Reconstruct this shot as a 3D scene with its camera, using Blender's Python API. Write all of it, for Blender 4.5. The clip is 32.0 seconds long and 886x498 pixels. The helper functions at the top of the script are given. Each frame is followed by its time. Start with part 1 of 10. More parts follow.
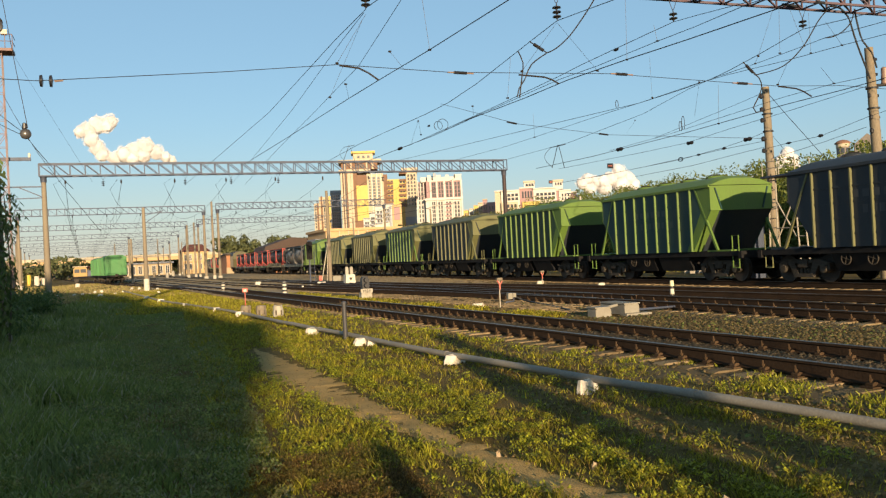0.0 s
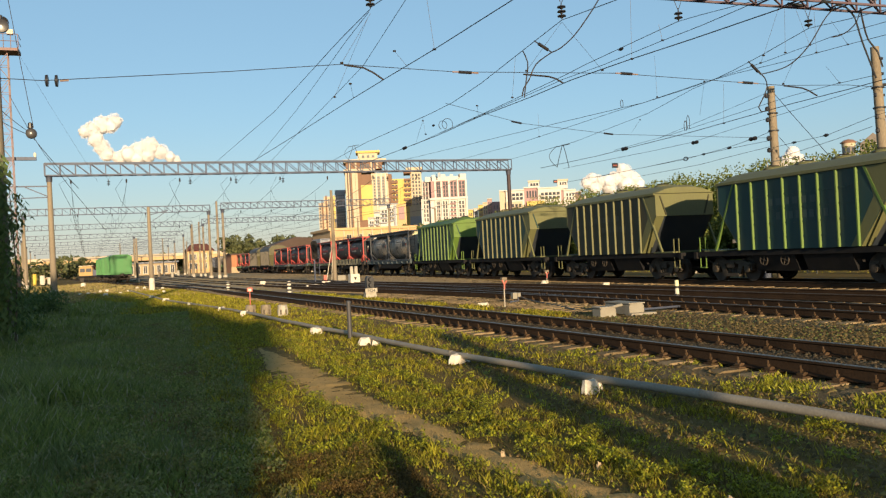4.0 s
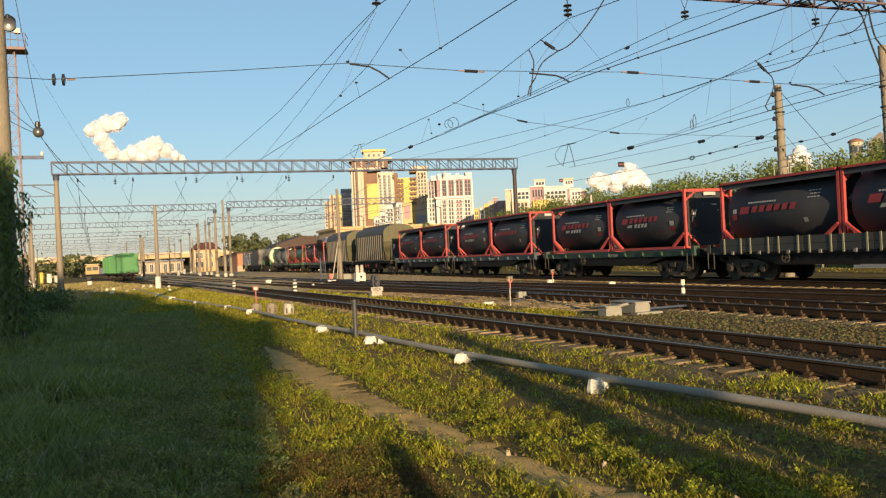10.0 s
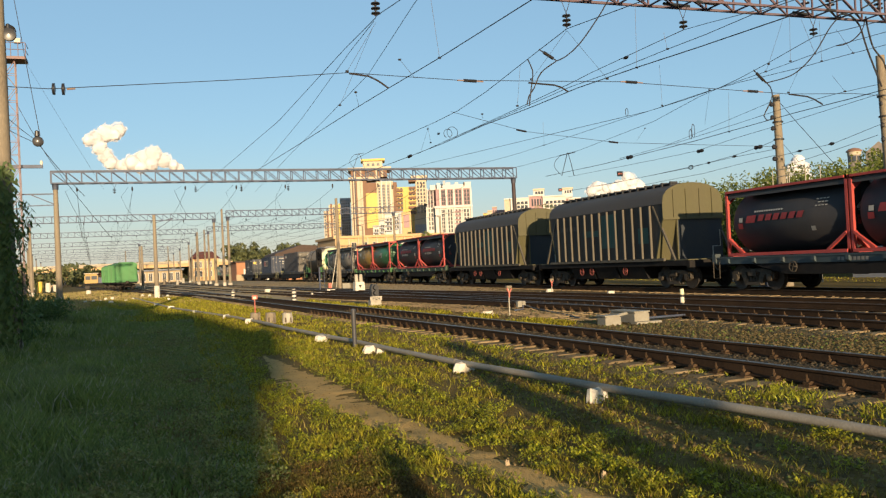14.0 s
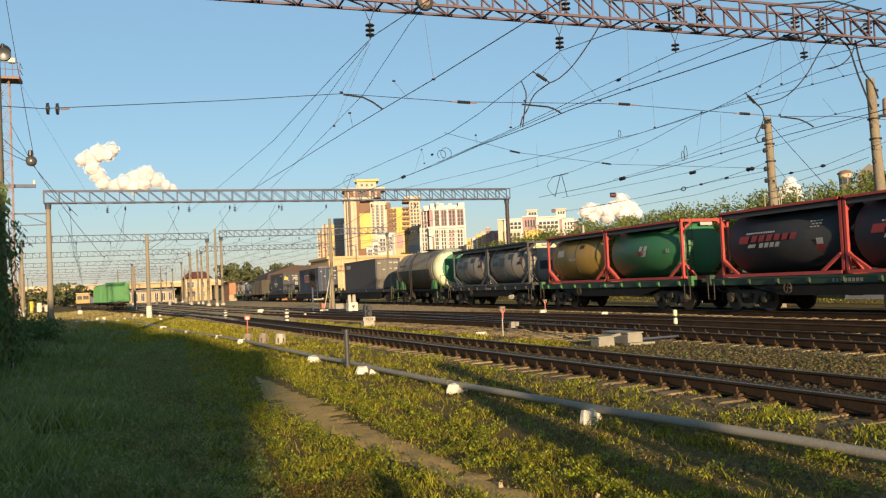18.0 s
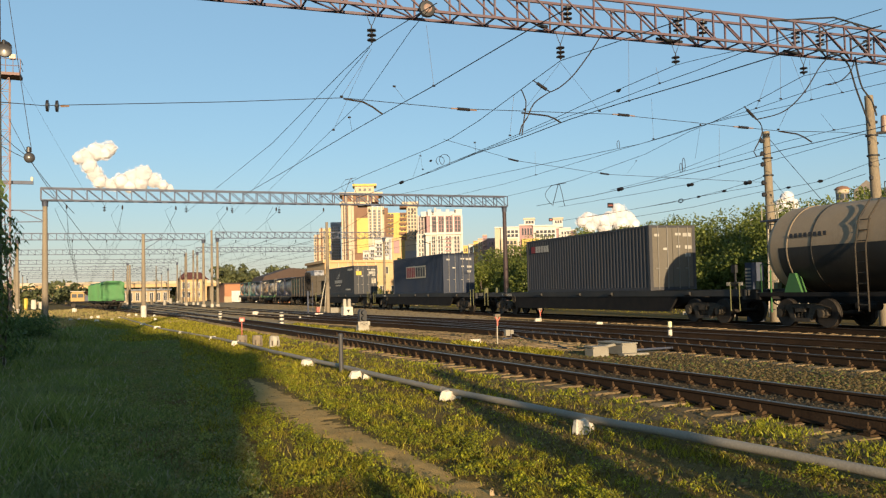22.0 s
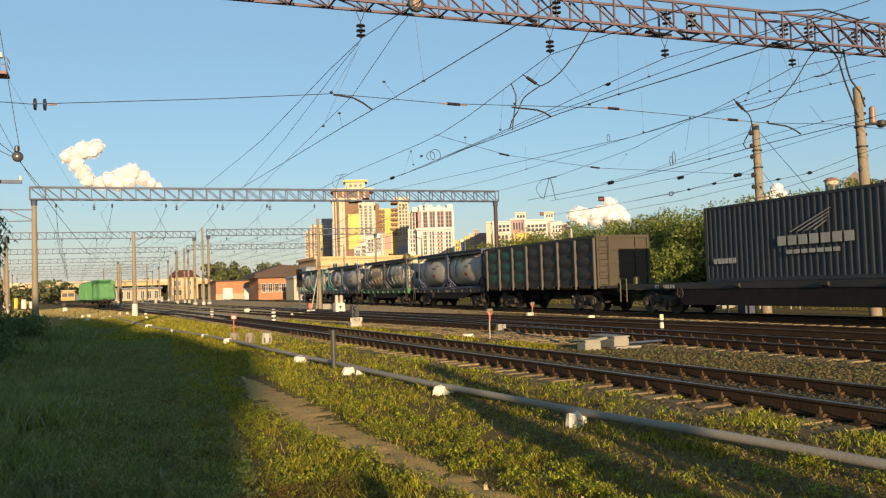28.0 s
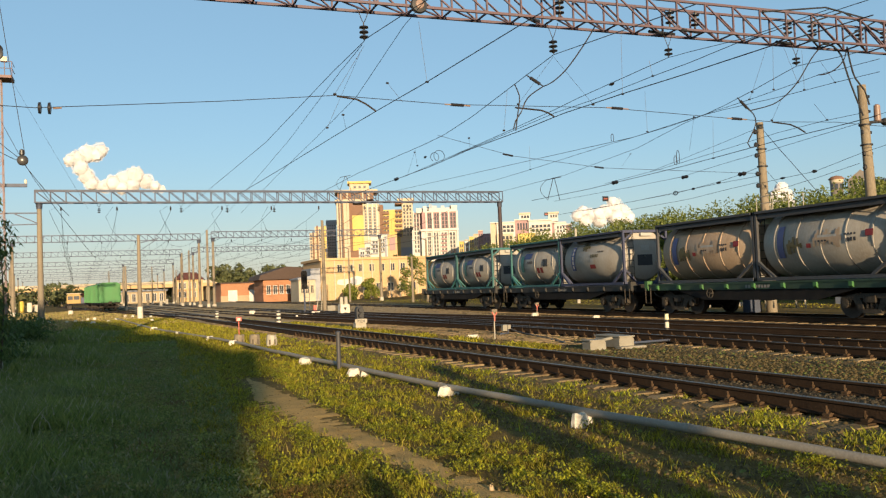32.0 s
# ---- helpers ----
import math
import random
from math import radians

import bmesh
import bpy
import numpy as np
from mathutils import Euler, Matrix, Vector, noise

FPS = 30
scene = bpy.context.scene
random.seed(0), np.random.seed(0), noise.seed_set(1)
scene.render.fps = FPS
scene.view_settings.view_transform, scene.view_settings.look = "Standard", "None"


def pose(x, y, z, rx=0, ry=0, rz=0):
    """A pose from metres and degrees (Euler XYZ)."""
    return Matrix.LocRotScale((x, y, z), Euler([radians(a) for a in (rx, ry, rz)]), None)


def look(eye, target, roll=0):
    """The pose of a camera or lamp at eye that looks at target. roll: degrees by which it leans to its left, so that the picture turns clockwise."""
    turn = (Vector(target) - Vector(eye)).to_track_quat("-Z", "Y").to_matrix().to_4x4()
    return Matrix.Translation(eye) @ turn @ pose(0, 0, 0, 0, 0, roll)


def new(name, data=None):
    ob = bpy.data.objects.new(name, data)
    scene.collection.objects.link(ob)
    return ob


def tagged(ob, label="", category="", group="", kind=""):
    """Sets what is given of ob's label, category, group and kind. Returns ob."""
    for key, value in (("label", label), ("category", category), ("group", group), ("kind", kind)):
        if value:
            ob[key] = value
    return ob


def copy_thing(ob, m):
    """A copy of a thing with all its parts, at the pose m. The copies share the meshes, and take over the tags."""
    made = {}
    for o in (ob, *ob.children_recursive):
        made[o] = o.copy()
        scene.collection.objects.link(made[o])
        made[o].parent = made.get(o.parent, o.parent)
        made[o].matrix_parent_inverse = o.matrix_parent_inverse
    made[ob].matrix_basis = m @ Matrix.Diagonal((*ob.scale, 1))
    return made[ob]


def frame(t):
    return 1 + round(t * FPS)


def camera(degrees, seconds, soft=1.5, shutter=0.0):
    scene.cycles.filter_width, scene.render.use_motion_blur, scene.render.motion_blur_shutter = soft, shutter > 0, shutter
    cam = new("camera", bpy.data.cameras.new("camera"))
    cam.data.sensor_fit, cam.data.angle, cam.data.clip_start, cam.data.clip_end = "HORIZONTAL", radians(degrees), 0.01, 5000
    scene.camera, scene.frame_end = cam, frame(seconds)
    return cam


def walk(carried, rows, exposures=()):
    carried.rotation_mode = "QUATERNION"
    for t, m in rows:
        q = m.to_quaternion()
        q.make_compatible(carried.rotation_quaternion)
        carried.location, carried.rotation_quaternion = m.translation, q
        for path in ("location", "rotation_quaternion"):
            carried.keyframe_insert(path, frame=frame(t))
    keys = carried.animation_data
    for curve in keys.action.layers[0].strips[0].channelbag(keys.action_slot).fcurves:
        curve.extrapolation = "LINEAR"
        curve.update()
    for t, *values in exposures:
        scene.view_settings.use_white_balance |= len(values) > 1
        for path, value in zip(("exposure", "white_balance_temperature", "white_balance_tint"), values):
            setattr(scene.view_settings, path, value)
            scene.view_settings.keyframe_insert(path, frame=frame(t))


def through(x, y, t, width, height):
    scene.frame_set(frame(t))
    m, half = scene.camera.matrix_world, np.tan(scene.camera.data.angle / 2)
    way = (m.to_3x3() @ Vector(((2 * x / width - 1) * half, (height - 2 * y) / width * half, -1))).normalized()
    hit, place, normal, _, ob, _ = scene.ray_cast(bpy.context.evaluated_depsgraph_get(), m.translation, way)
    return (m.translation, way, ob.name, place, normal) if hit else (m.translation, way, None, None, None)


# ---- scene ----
cam = camera(55.25, 32.0, soft=1.25)
EYE = (0.0, 0.0, 1.56)

# time, then the camera's turn about x, y and z
PATH = [
    (0.0, 90.418, 2.893, -20.434),
    (0.5, 90.522, 2.852, -20.385),
    (1.0, 90.620, 2.876, -20.316),
    (1.5, 90.660, 2.887, -20.264),
    (2.0, 90.633, 2.823, -20.235),
    (2.5, 90.574, 2.845, -20.190),
    (3.0, 90.523, 2.849, -20.139),
    (3.5, 90.465, 2.852, -20.144),
    (5.5, 90.238, 2.862, -19.973),
    (6.0, 90.211, 2.828, -19.934),
    (6.5, 90.250, 2.876, -19.892),
    (7.0, 90.261, 2.861, -19.833),
    (7.5, 90.320, 2.870, -19.790),
    (8.0, 90.407, 2.815, -19.785),
    (8.5, 90.456, 2.787, -19.786),
    (9.0, 90.430, 2.832, -19.736),
    (9.5, 90.403, 2.787, -19.699),
    (10.0, 90.348, 2.785, -19.739),
    (10.5, 90.466, 2.782, -19.829),
    (11.0, 90.441, 2.759, -19.912),
    (11.5, 90.385, 2.739, -19.899),
    (12.0, 90.387, 2.738, -19.844),
    (12.5, 90.394, 2.720, -19.791),
    (13.0, 90.608, 2.698, -19.767),
    (13.5, 90.784, 2.812, -19.757),
    (14.0, 90.970, 2.770, -19.798),
    (14.5, 91.157, 2.785, -19.832),
    (16.5, 91.881, 2.696, -20.013),
    (17.0, 92.074, 2.734, -20.099),
    (17.5, 92.254, 2.683, -20.129),
    (18.0, 92.342, 2.645, -20.246),
    (18.5, 92.291, 2.637, -20.195),
    (19.0, 92.270, 2.639, -20.131),
    (19.5, 92.220, 2.626, -20.081),
    (20.0, 92.218, 2.640, -20.020),
    (20.5, 92.409, 2.723, -19.964),
    (21.0, 92.684, 2.522, -19.944),
    (21.5, 93.000, 1.647, -20.522),
    (22.0, 92.762, 1.326, -20.541),
    (22.5, 92.638, 1.356, -21.041),
    (23.0, 92.183, 1.311, -21.592),
    (23.5, 92.161, 1.372, -21.482),
    (24.0, 91.835, 1.418, -21.455),
    (24.5, 91.751, 1.516, -21.413),
    (25.0, 91.792, 1.576, -21.346),
    (25.5, 92.026, 1.618, -21.300),
    (27.5, 92.479, 1.944, -21.133),
    (28.0, 92.420, 1.940, -21.087),
    (28.5, 92.355, 1.949, -21.043),
    (29.0, 92.290, 1.991, -21.013),
    (29.5, 92.228, 2.074, -20.968),
    (30.0, 92.272, 2.236, -20.900),
    (30.5, 92.376, 2.275, -20.872),
    (31.0, 92.394, 2.310, -20.813),
    (31.5, 92.395, 2.292, -20.800),
    (32.0, 92.491, 2.269, -20.775),
]
walk(cam, [(t, pose(*EYE, rx, ry, rz)) for t, rx, ry, rz in PATH], [(0.0, 0.71), (32.0, 0.71)])

# ---- daylight: a low evening sun behind the camera, clear sky ----
SUN_AZ, SUN_EL = radians(7.3), radians(8.8)
sun_data = bpy.data.lights.new("sun", "SUN")
sun_data.energy, sun_data.angle, sun_data.color = 5.0, radians(0.55), (1.0, 0.76, 0.47)
sun = new("sun", sun_data)
sun.matrix_basis = look((0, 0, 60), (math.sin(SUN_AZ) * math.cos(SUN_EL), math.cos(SUN_AZ) * math.cos(SUN_EL), 60 - math.sin(SUN_EL)))

world = bpy.data.worlds.new("evening_sky")
scene.world = world
world.use_nodes = True
wn = world.node_tree.nodes
wl = world.node_tree.links
sky = wn.new("ShaderNodeTexSky")
sky.sky_type, sky.sun_disc = "NISHITA", False
sky.sun_elevation, sky.sun_rotation = SUN_EL, math.pi + SUN_AZ
sky.altitude, sky.air_density, sky.dust_density, sky.ozone_density = 100, 1.0, 0.6, 2.0
wn["Background"].inputs["Strength"].default_value = 0.1
# thin even summer haze over the clear sky
haze = wn.new("ShaderNodeMix")
haze.data_type = "RGBA"
haze.inputs[0].default_value = 0.5
haze.inputs[7].default_value = (1.92, 3.42, 4.75, 1)
wl.new(sky.outputs[0], haze.inputs[6])
# the evening sky deepens towards the zenith
up, part_z, deep, dim = wn.new("ShaderNodeTexCoord"), wn.new("ShaderNodeSeparateXYZ"), wn.new("ShaderNodeMapRange"), wn.new("ShaderNodeVectorMath")
deep.interpolation_type = "SMOOTHSTEP"
deep.inputs[1].default_value, deep.inputs[2].default_value = 0.34, 0.95
deep.inputs[3].default_value, deep.inputs[4].default_value = 1.0, 0.5
dim.operation = "SCALE"
wl.new(up.outputs["Generated"], part_z.inputs[0])
wl.new(part_z.outputs[2], deep.inputs[0])
low, warm = wn.new("ShaderNodeMapRange"), wn.new("ShaderNodeMix")
low.interpolation_type = "SMOOTHSTEP"
low.inputs[1].default_value, low.inputs[2].default_value = -0.02, 0.18
warm.data_type, warm.blend_type = "RGBA", "MIX"
warm.inputs[6].default_value, warm.inputs[7].default_value = (1.13, 0.93, 0.84, 1), (1, 1, 1, 1)
tint = wn.new("ShaderNodeVectorMath")
tint.operation = "MULTIPLY"
wl.new(part_z.outputs[2], low.inputs[0])
wl.new(low.outputs[0], warm.inputs[0])
wl.new(haze.outputs[2], tint.inputs[0])
wl.new(warm.outputs[2], tint.inputs[1])
wl.new(tint.outputs[0], dim.inputs[0])
wl.new(deep.outputs[0], dim.inputs["Scale"])
wl.new(dim.outputs[0], wn["Background"].inputs["Color"])


# ---- materials ----
def material(name, colour, rough=0.7, second=None, scale=3.0, amount=0.5, bump=0.2, fine=40.0, metal=0.0, spread=0.0, stretch=(1, 1, 1), third=None, spec=0.35):
    """A surface with two scales of variation: patches of a second colour, a fine grain, and relief."""
    m = bpy.data.materials.new(name)
    m.use_nodes = True
    n, l = m.node_tree.nodes, m.node_tree.links
    b = n["Principled BSDF"]
    b.inputs["Roughness"].default_value = rough
    b.inputs["Metallic"].default_value = metal
    b.inputs["Specular IOR Level"].default_value = spec
    if second is None:
        second = tuple(c * 0.6 for c in colour)
    if third is None:
        third = tuple(c * 1.25 for c in colour)
    tc, mp = n.new("ShaderNodeTexCoord"), n.new("ShaderNodeMapping")
    mp.inputs["Scale"].default_value = stretch
    l.new(tc.outputs["Object"], mp.inputs["Vector"])
    big, small = n.new("ShaderNodeTexNoise"), n.new("ShaderNodeTexNoise")
    big.inputs["Scale"].default_value, big.inputs["Detail"].default_value = scale, 6.0
    small.inputs["Scale"].default_value, small.inputs["Detail"].default_value = fine, 4.0
    l.new(mp.outputs[0], big.inputs["Vector"])
    l.new(mp.outputs[0], small.inputs["Vector"])
    r1, r2 = n.new("ShaderNodeValToRGB"), n.new("ShaderNodeValToRGB")
    r1.color_ramp.elements[0].position, r1.color_ramp.elements[1].position = 0.38, 0.66
    r1.color_ramp.elements[0].color = (0, 0, 0, 1)
    r1.color_ramp.elements[1].color = (amount, amount, amount, 1)
    r2.color_ramp.elements[0].position, r2.color_ramp.elements[1].position = 0.42, 0.70
    r2.color_ramp.elements[0].color = (0, 0, 0, 1)
    r2.color_ramp.elements[1].color = (0.6, 0.6, 0.6, 1)
    l.new(big.outputs["Fac"], r1.inputs[0])
    l.new(small.outputs["Fac"], r2.inputs[0])
    m1, m2 = n.new("ShaderNodeMix"), n.new("ShaderNodeMix")
    m1.data_type = m2.data_type = "RGBA"
    m1.inputs[6].default_value, m1.inputs[7].default_value = (*colour, 1), (*second, 1)
    l.new(r1.outputs[0], m1.inputs[0])
    l.new(m1.outputs[2], m2.inputs[6])
    m2.inputs[7].default_value = (*third, 1)
    l.new(r2.outputs[0], m2.inputs[0])
    out = m2.outputs[2]
    if spread:
        info, hsv = n.new("ShaderNodeObjectInfo"), n.new("ShaderNodeHueSaturation")
        mr = n.new("ShaderNodeMapRange")
        mr.inputs[3].default_value, mr.inputs[4].default_value = 1 - spread, 1 + spread
        l.new(info.outputs["Random"], mr.inputs[0])
        l.new(mr.outputs[0], hsv.inputs["Value"])
        l.new(out, hsv.inputs["Color"])
        out = hsv.outputs[0]
    l.new(out, b.inputs["Base Color"])
    if bump:
        bp = n.new("ShaderNodeBump")
        bp.inputs["Strength"].default_value, bp.inputs["Distance"].default_value = bump, 0.02
        l.new(small.outputs["Fac"], bp.inputs["Height"])
        l.new(bp.outputs[0], b.inputs["Normal"])
    return m


def leaf_material(name, dark, light, rough=0.55, through=0.35, gap=None, patch=None):
    """Leaves or blades: each island its own shade of green, partly translucent."""
    m = bpy.data.materials.new(name)
    m.use_nodes = True
    n, l = m.node_tree.nodes, m.node_tree.links
    b, out = n["Principled BSDF"], n["Material Output"]
    g, r = n.new("ShaderNodeNewGeometry"), n.new("ShaderNodeValToRGB")
    r.color_ramp.elements[0].color, r.color_ramp.elements[1].color = (*dark, 1), (*light, 1)
    if gap:
        e = r.color_ramp.elements.new(0.86)
        e.color = (*light, 1)
        r.color_ramp.elements[2].position = 0.93
        r.color_ramp.elements[2].color = (*gap, 1)
    l.new(g.outputs["Random Per Island"], r.inputs[0])
    col = r.outputs[0]
    if patch:
        tc, no, rr, mx = n.new("ShaderNodeTexCoord"), n.new("ShaderNodeTexNoise"), n.new("ShaderNodeValToRGB"), n.new("ShaderNodeMix")
        no.inputs["Scale"].default_value, no.inputs["Detail"].default_value = patch[1], 4
        rr.color_ramp.elements[0].position, rr.color_ramp.elements[1].position = 0.45, 0.62
        rr.color_ramp.elements[1].color = (patch[2], patch[2], patch[2], 1)
        mx.data_type = "RGBA"
        mx.inputs[7].default_value = (*patch[0], 1)
        l.new(tc.outputs["Object"], no.inputs["Vector"])
        l.new(no.outputs["Fac"], rr.inputs[0])
        l.new(rr.outputs[0], mx.inputs[0])
        l.new(col, mx.inputs[6])
        col = mx.outputs[2]
    l.new(col, b.inputs["Base Color"])
    b.inputs["Roughness"].default_value, b.inputs["Specular IOR Level"].default_value = rough, 0.25
    t, mix = n.new("ShaderNodeBsdfTranslucent"), n.new("ShaderNodeMixShader")
    l.new(col, t.inputs["Color"])
    mix.inputs[0].default_value = through
    l.new(b.outputs[0], mix.inputs[1])
    l.new(t.outputs[0], mix.inputs[2])
    l.new(mix.outputs[0], out.inputs["Surface"])
    return m


def ground_material():
    m = bpy.data.materials.new("lawn_soil")
    m.use_nodes = True
    n, l = m.node_tree.nodes, m.node_tree.links
    b = n["Principled BSDF"]
    b.inputs["Roughness"].default_value, b.inputs["Specular IOR Level"].default_value = 0.95, 0.1
    tc = n.new("ShaderNodeTexCoord")
    chain = None
    for scale, lo, hi, a, c in ((0.35, 0.42, 0.6, (0.145, 0.095, 0.03), (0.165, 0.11, 0.036)), (2.2, 0.4, 0.66, None, (0.20, 0.132, 0.048)), (24.0, 0.45, 0.7, None, (0.15, 0.125, 0.025)), (60.0, 0.48, 0.62, None, (0.07, 0.05, 0.02))):
        t, r, x = n.new("ShaderNodeTexNoise"), n.new("ShaderNodeValToRGB"), n.new("ShaderNodeMix")
        t.inputs["Scale"].default_value, t.inputs["Detail"].default_value = scale, 5
        r.color_ramp.elements[0].position, r.color_ramp.elements[1].position = lo, hi
        r.color_ramp.elements[1].color = (0.7, 0.7, 0.7, 1)
        x.data_type = "RGBA"
        l.new(tc.outputs["Object"], t.inputs["Vector"])
        l.new(t.outputs["Fac"], r.inputs[0])
        l.new(r.outputs[0], x.inputs[0])
        if chain is None:
            x.inputs[6].default_value = (*a, 1)
        else:
            l.new(chain, x.inputs[6])
        x.inputs[7].default_value = (*c, 1)
        chain = x.outputs[2]
    l.new(chain, b.inputs["Base Color"])
    bp = n.new("ShaderNodeBump")
    bp.inputs["Strength"].default_value, bp.inputs["Distance"].default_value = 0.6, 0.04
    l.new(t.outputs["Fac"], bp.inputs["Height"])
    l.new(bp.outputs[0], b.inputs["Normal"])
    return m


STEEL_RUST = material("rusty_rail", (0.055, 0.034, 0.021), 0.75, (0.03, 0.02, 0.014), 2.0, 0.8, 0.3, 30, 0.2, spec=0.06)
STEEL_HEAD = material("worn_rail_head", (0.20, 0.17, 0.14), 0.42, (0.10, 0.075, 0.055), 1.2, 0.5, 0.05, 60, 0.9)
SLEEPER = material("weathered_sleeper", (0.215, 0.158, 0.09), 0.9, (0.10, 0.072, 0.042), 5.0, 0.7, 0.5, 60, 0, 0.25, spec=0.06)
BALLAST = material("ballast_bed", (0.155, 0.112, 0.06), 0.95, (0.085, 0.06, 0.034), 1.3, 0.7, 1.0, 22, 0, 0, third=(0.22, 0.165, 0.09), spec=0.06)
GAUGE_STONE = leaf_material("dark_gauge_stones", (0.035, 0.025, 0.014), (0.15, 0.11, 0.06), 0.9, 0.0)
GAUGE_DIRT = material("dark_gauge_dirt", (0.085, 0.06, 0.036), 0.95, (0.045, 0.032, 0.02), 3.0, 0.7, 1.0, 30, third=(0.13, 0.095, 0.055), spec=0.06)
STONE = leaf_material("ballast_stones", (0.062, 0.043, 0.017), (0.215, 0.15, 0.058), 0.9, 0.0, (0.16, 0.18, 0.04))
CLIP = material("rusty_clip", (0.07, 0.044, 0.025), 0.85, (0.045, 0.03, 0.022), 20, 0.6, 0.3, 80, 0.1, 0.3, spec=0.06)
SOIL = ground_material()
DIRT = material("trodden_dirt", (0.48, 0.31, 0.115), 0.95, (0.34, 0.22, 0.08), 2.6, 0.8, 1.0, 60, third=(0.50, 0.335, 0.135), spec=0.06)
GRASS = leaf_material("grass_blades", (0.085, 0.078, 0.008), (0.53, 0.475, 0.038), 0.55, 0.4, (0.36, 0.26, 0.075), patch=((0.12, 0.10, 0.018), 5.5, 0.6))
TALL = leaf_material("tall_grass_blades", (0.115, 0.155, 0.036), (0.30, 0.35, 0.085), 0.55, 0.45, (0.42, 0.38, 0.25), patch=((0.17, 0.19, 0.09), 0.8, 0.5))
WEED = leaf_material("weed_leaves", (0.075, 0.085, 0.008), (0.505, 0.50, 0.042), 0.5, 0.38, patch=((0.11, 0.10, 0.016), 5.0, 0.6))
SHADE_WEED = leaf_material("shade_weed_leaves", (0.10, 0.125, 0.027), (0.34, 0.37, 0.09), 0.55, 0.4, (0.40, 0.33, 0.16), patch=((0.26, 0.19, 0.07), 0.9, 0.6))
CRUMB = leaf_material("path_crumbs", (0.20, 0.13, 0.05), (0.33, 0.225, 0.09), 0.95, 0.0)
DRY = leaf_material("dry_brown_weeds", (0.06, 0.04, 0.012), (0.20, 0.125, 0.035), 0.8, 0.2, patch=((0.10, 0.11, 0.015), 3.0, 0.7))
FAR_LEAF = leaf_material("far_tree_leaves", (0.065, 0.078, 0.034), (0.165, 0.175, 0.075), 0.6, 0.3)
YARD = leaf_material("dry_yard_grass", (0.20, 0.15, 0.06), (0.46, 0.36, 0.15), 0.7, 0.3, (0.30, 0.30, 0.06))
LEAF = leaf_material("tree_leaves", (0.075, 0.10, 0.02), (0.205, 0.23, 0.05), 0.5, 0.32)
LEAF3 = leaf_material("bush_leaves", (0.105, 0.128, 0.022), (0.28, 0.30, 0.056), 0.5, 0.35)
LEAF2 = leaf_material("shrub_leaves", (0.06, 0.10, 0.03), (0.14, 0.195, 0.055), 0.5, 0.3)
BARK = material("bark", (0.10, 0.08, 0.06), 0.9, (0.05, 0.04, 0.03), 6, 0.6, 0.8, 30)
CONCRETE = material("aged_concrete", (0.23, 0.188, 0.133), 0.85, (0.135, 0.105, 0.073), 1.2, 0.6, 0.3, 25, stretch=(1, 1, 0.35))
CONCRETE2 = material("pale_concrete", (0.42, 0.38, 0.31), 0.85, (0.27, 0.23, 0.17), 3, 0.6, 0.4, 30, spread=0.12)
WHITEWASH = material("whitewash", (0.64, 0.58, 0.48), 0.85, (0.38, 0.31, 0.21), 6, 0.6, 0.4, 40, spread=0.08)
GALV = material("grey_lattice_paint", (0.072, 0.086, 0.125), 0.6, (0.055, 0.052, 0.066), 2.0, 0.7, 0.1, 30, 0.3)
REDOX = material("red_primer_paint", (0.115, 0.088, 0.105), 0.6, (0.125, 0.055, 0.055), 2.0, 0.6, 0.1, 30, 0.2)
WIRE = material("dark_copper_wire", (0.045, 0.038, 0.035), 0.5, None, 3, 0.3, 0, 30, 0.6)
INSUL = material("dark_glazed_insulator", (0.022, 0.021, 0.023), 0.25, None, 10, 0.3, 0, 40)
PINKCLAY = material("tan_rod_insulator", (0.24, 0.16, 0.125), 0.4, None, 10, 0.3, 0, 40)
UNDER = material("underframe_black", (0.014, 0.0135, 0.014), 0.85, (0.026, 0.022, 0.019), 2.5, 0.7, 0.3, 30, 0.0, spec=0.15)
BOGIE = material("dusty_cast_steel", (0.05, 0.042, 0.034), 0.85, (0.02, 0.018, 0.016), 4, 0.7, 0.4, 30, 0.0, third=(0.13, 0.105, 0.075), spec=0.2)
WHEEL = material("wheel_steel", (0.035, 0.03, 0.026), 0.7, (0.018, 0.016, 0.014), 6, 0.6, 0.2, 30, 0.2, third=(0.08, 0.06, 0.045))
PIPE_PAINT = material("grey_pipe_paint", (0.25, 0.225, 0.185), 0.62, (0.17, 0.14, 0.11), 1.5, 0.5, 0.15, 40, spec=0.3)
BLACK = material("black_paint", (0.03, 0.03, 0.032), 0.55, None, 4, 0.4, 0.1, 40)
YELLOW = material("yellow_paint", (0.62, 0.42, 0.06), 0.6, (0.4, 0.27, 0.06), 5, 0.4, 0.1, 40)
RED = material("red_orange_frame_paint", (0.42, 0.062, 0.05), 0.55, (0.24, 0.045, 0.045), 2, 0.6, 0.1, 30)
BRAKE_RED = material("dull_red_paint", (0.20, 0.05, 0.04), 0.7, (0.09, 0.04, 0.035), 8, 0.6, 0.1, 40)
SIGNRED = material("faded_red_paint", (0.45, 0.10, 0.075), 0.6, (0.5, 0.28, 0.2), 6, 0.5, 0.1, 40)


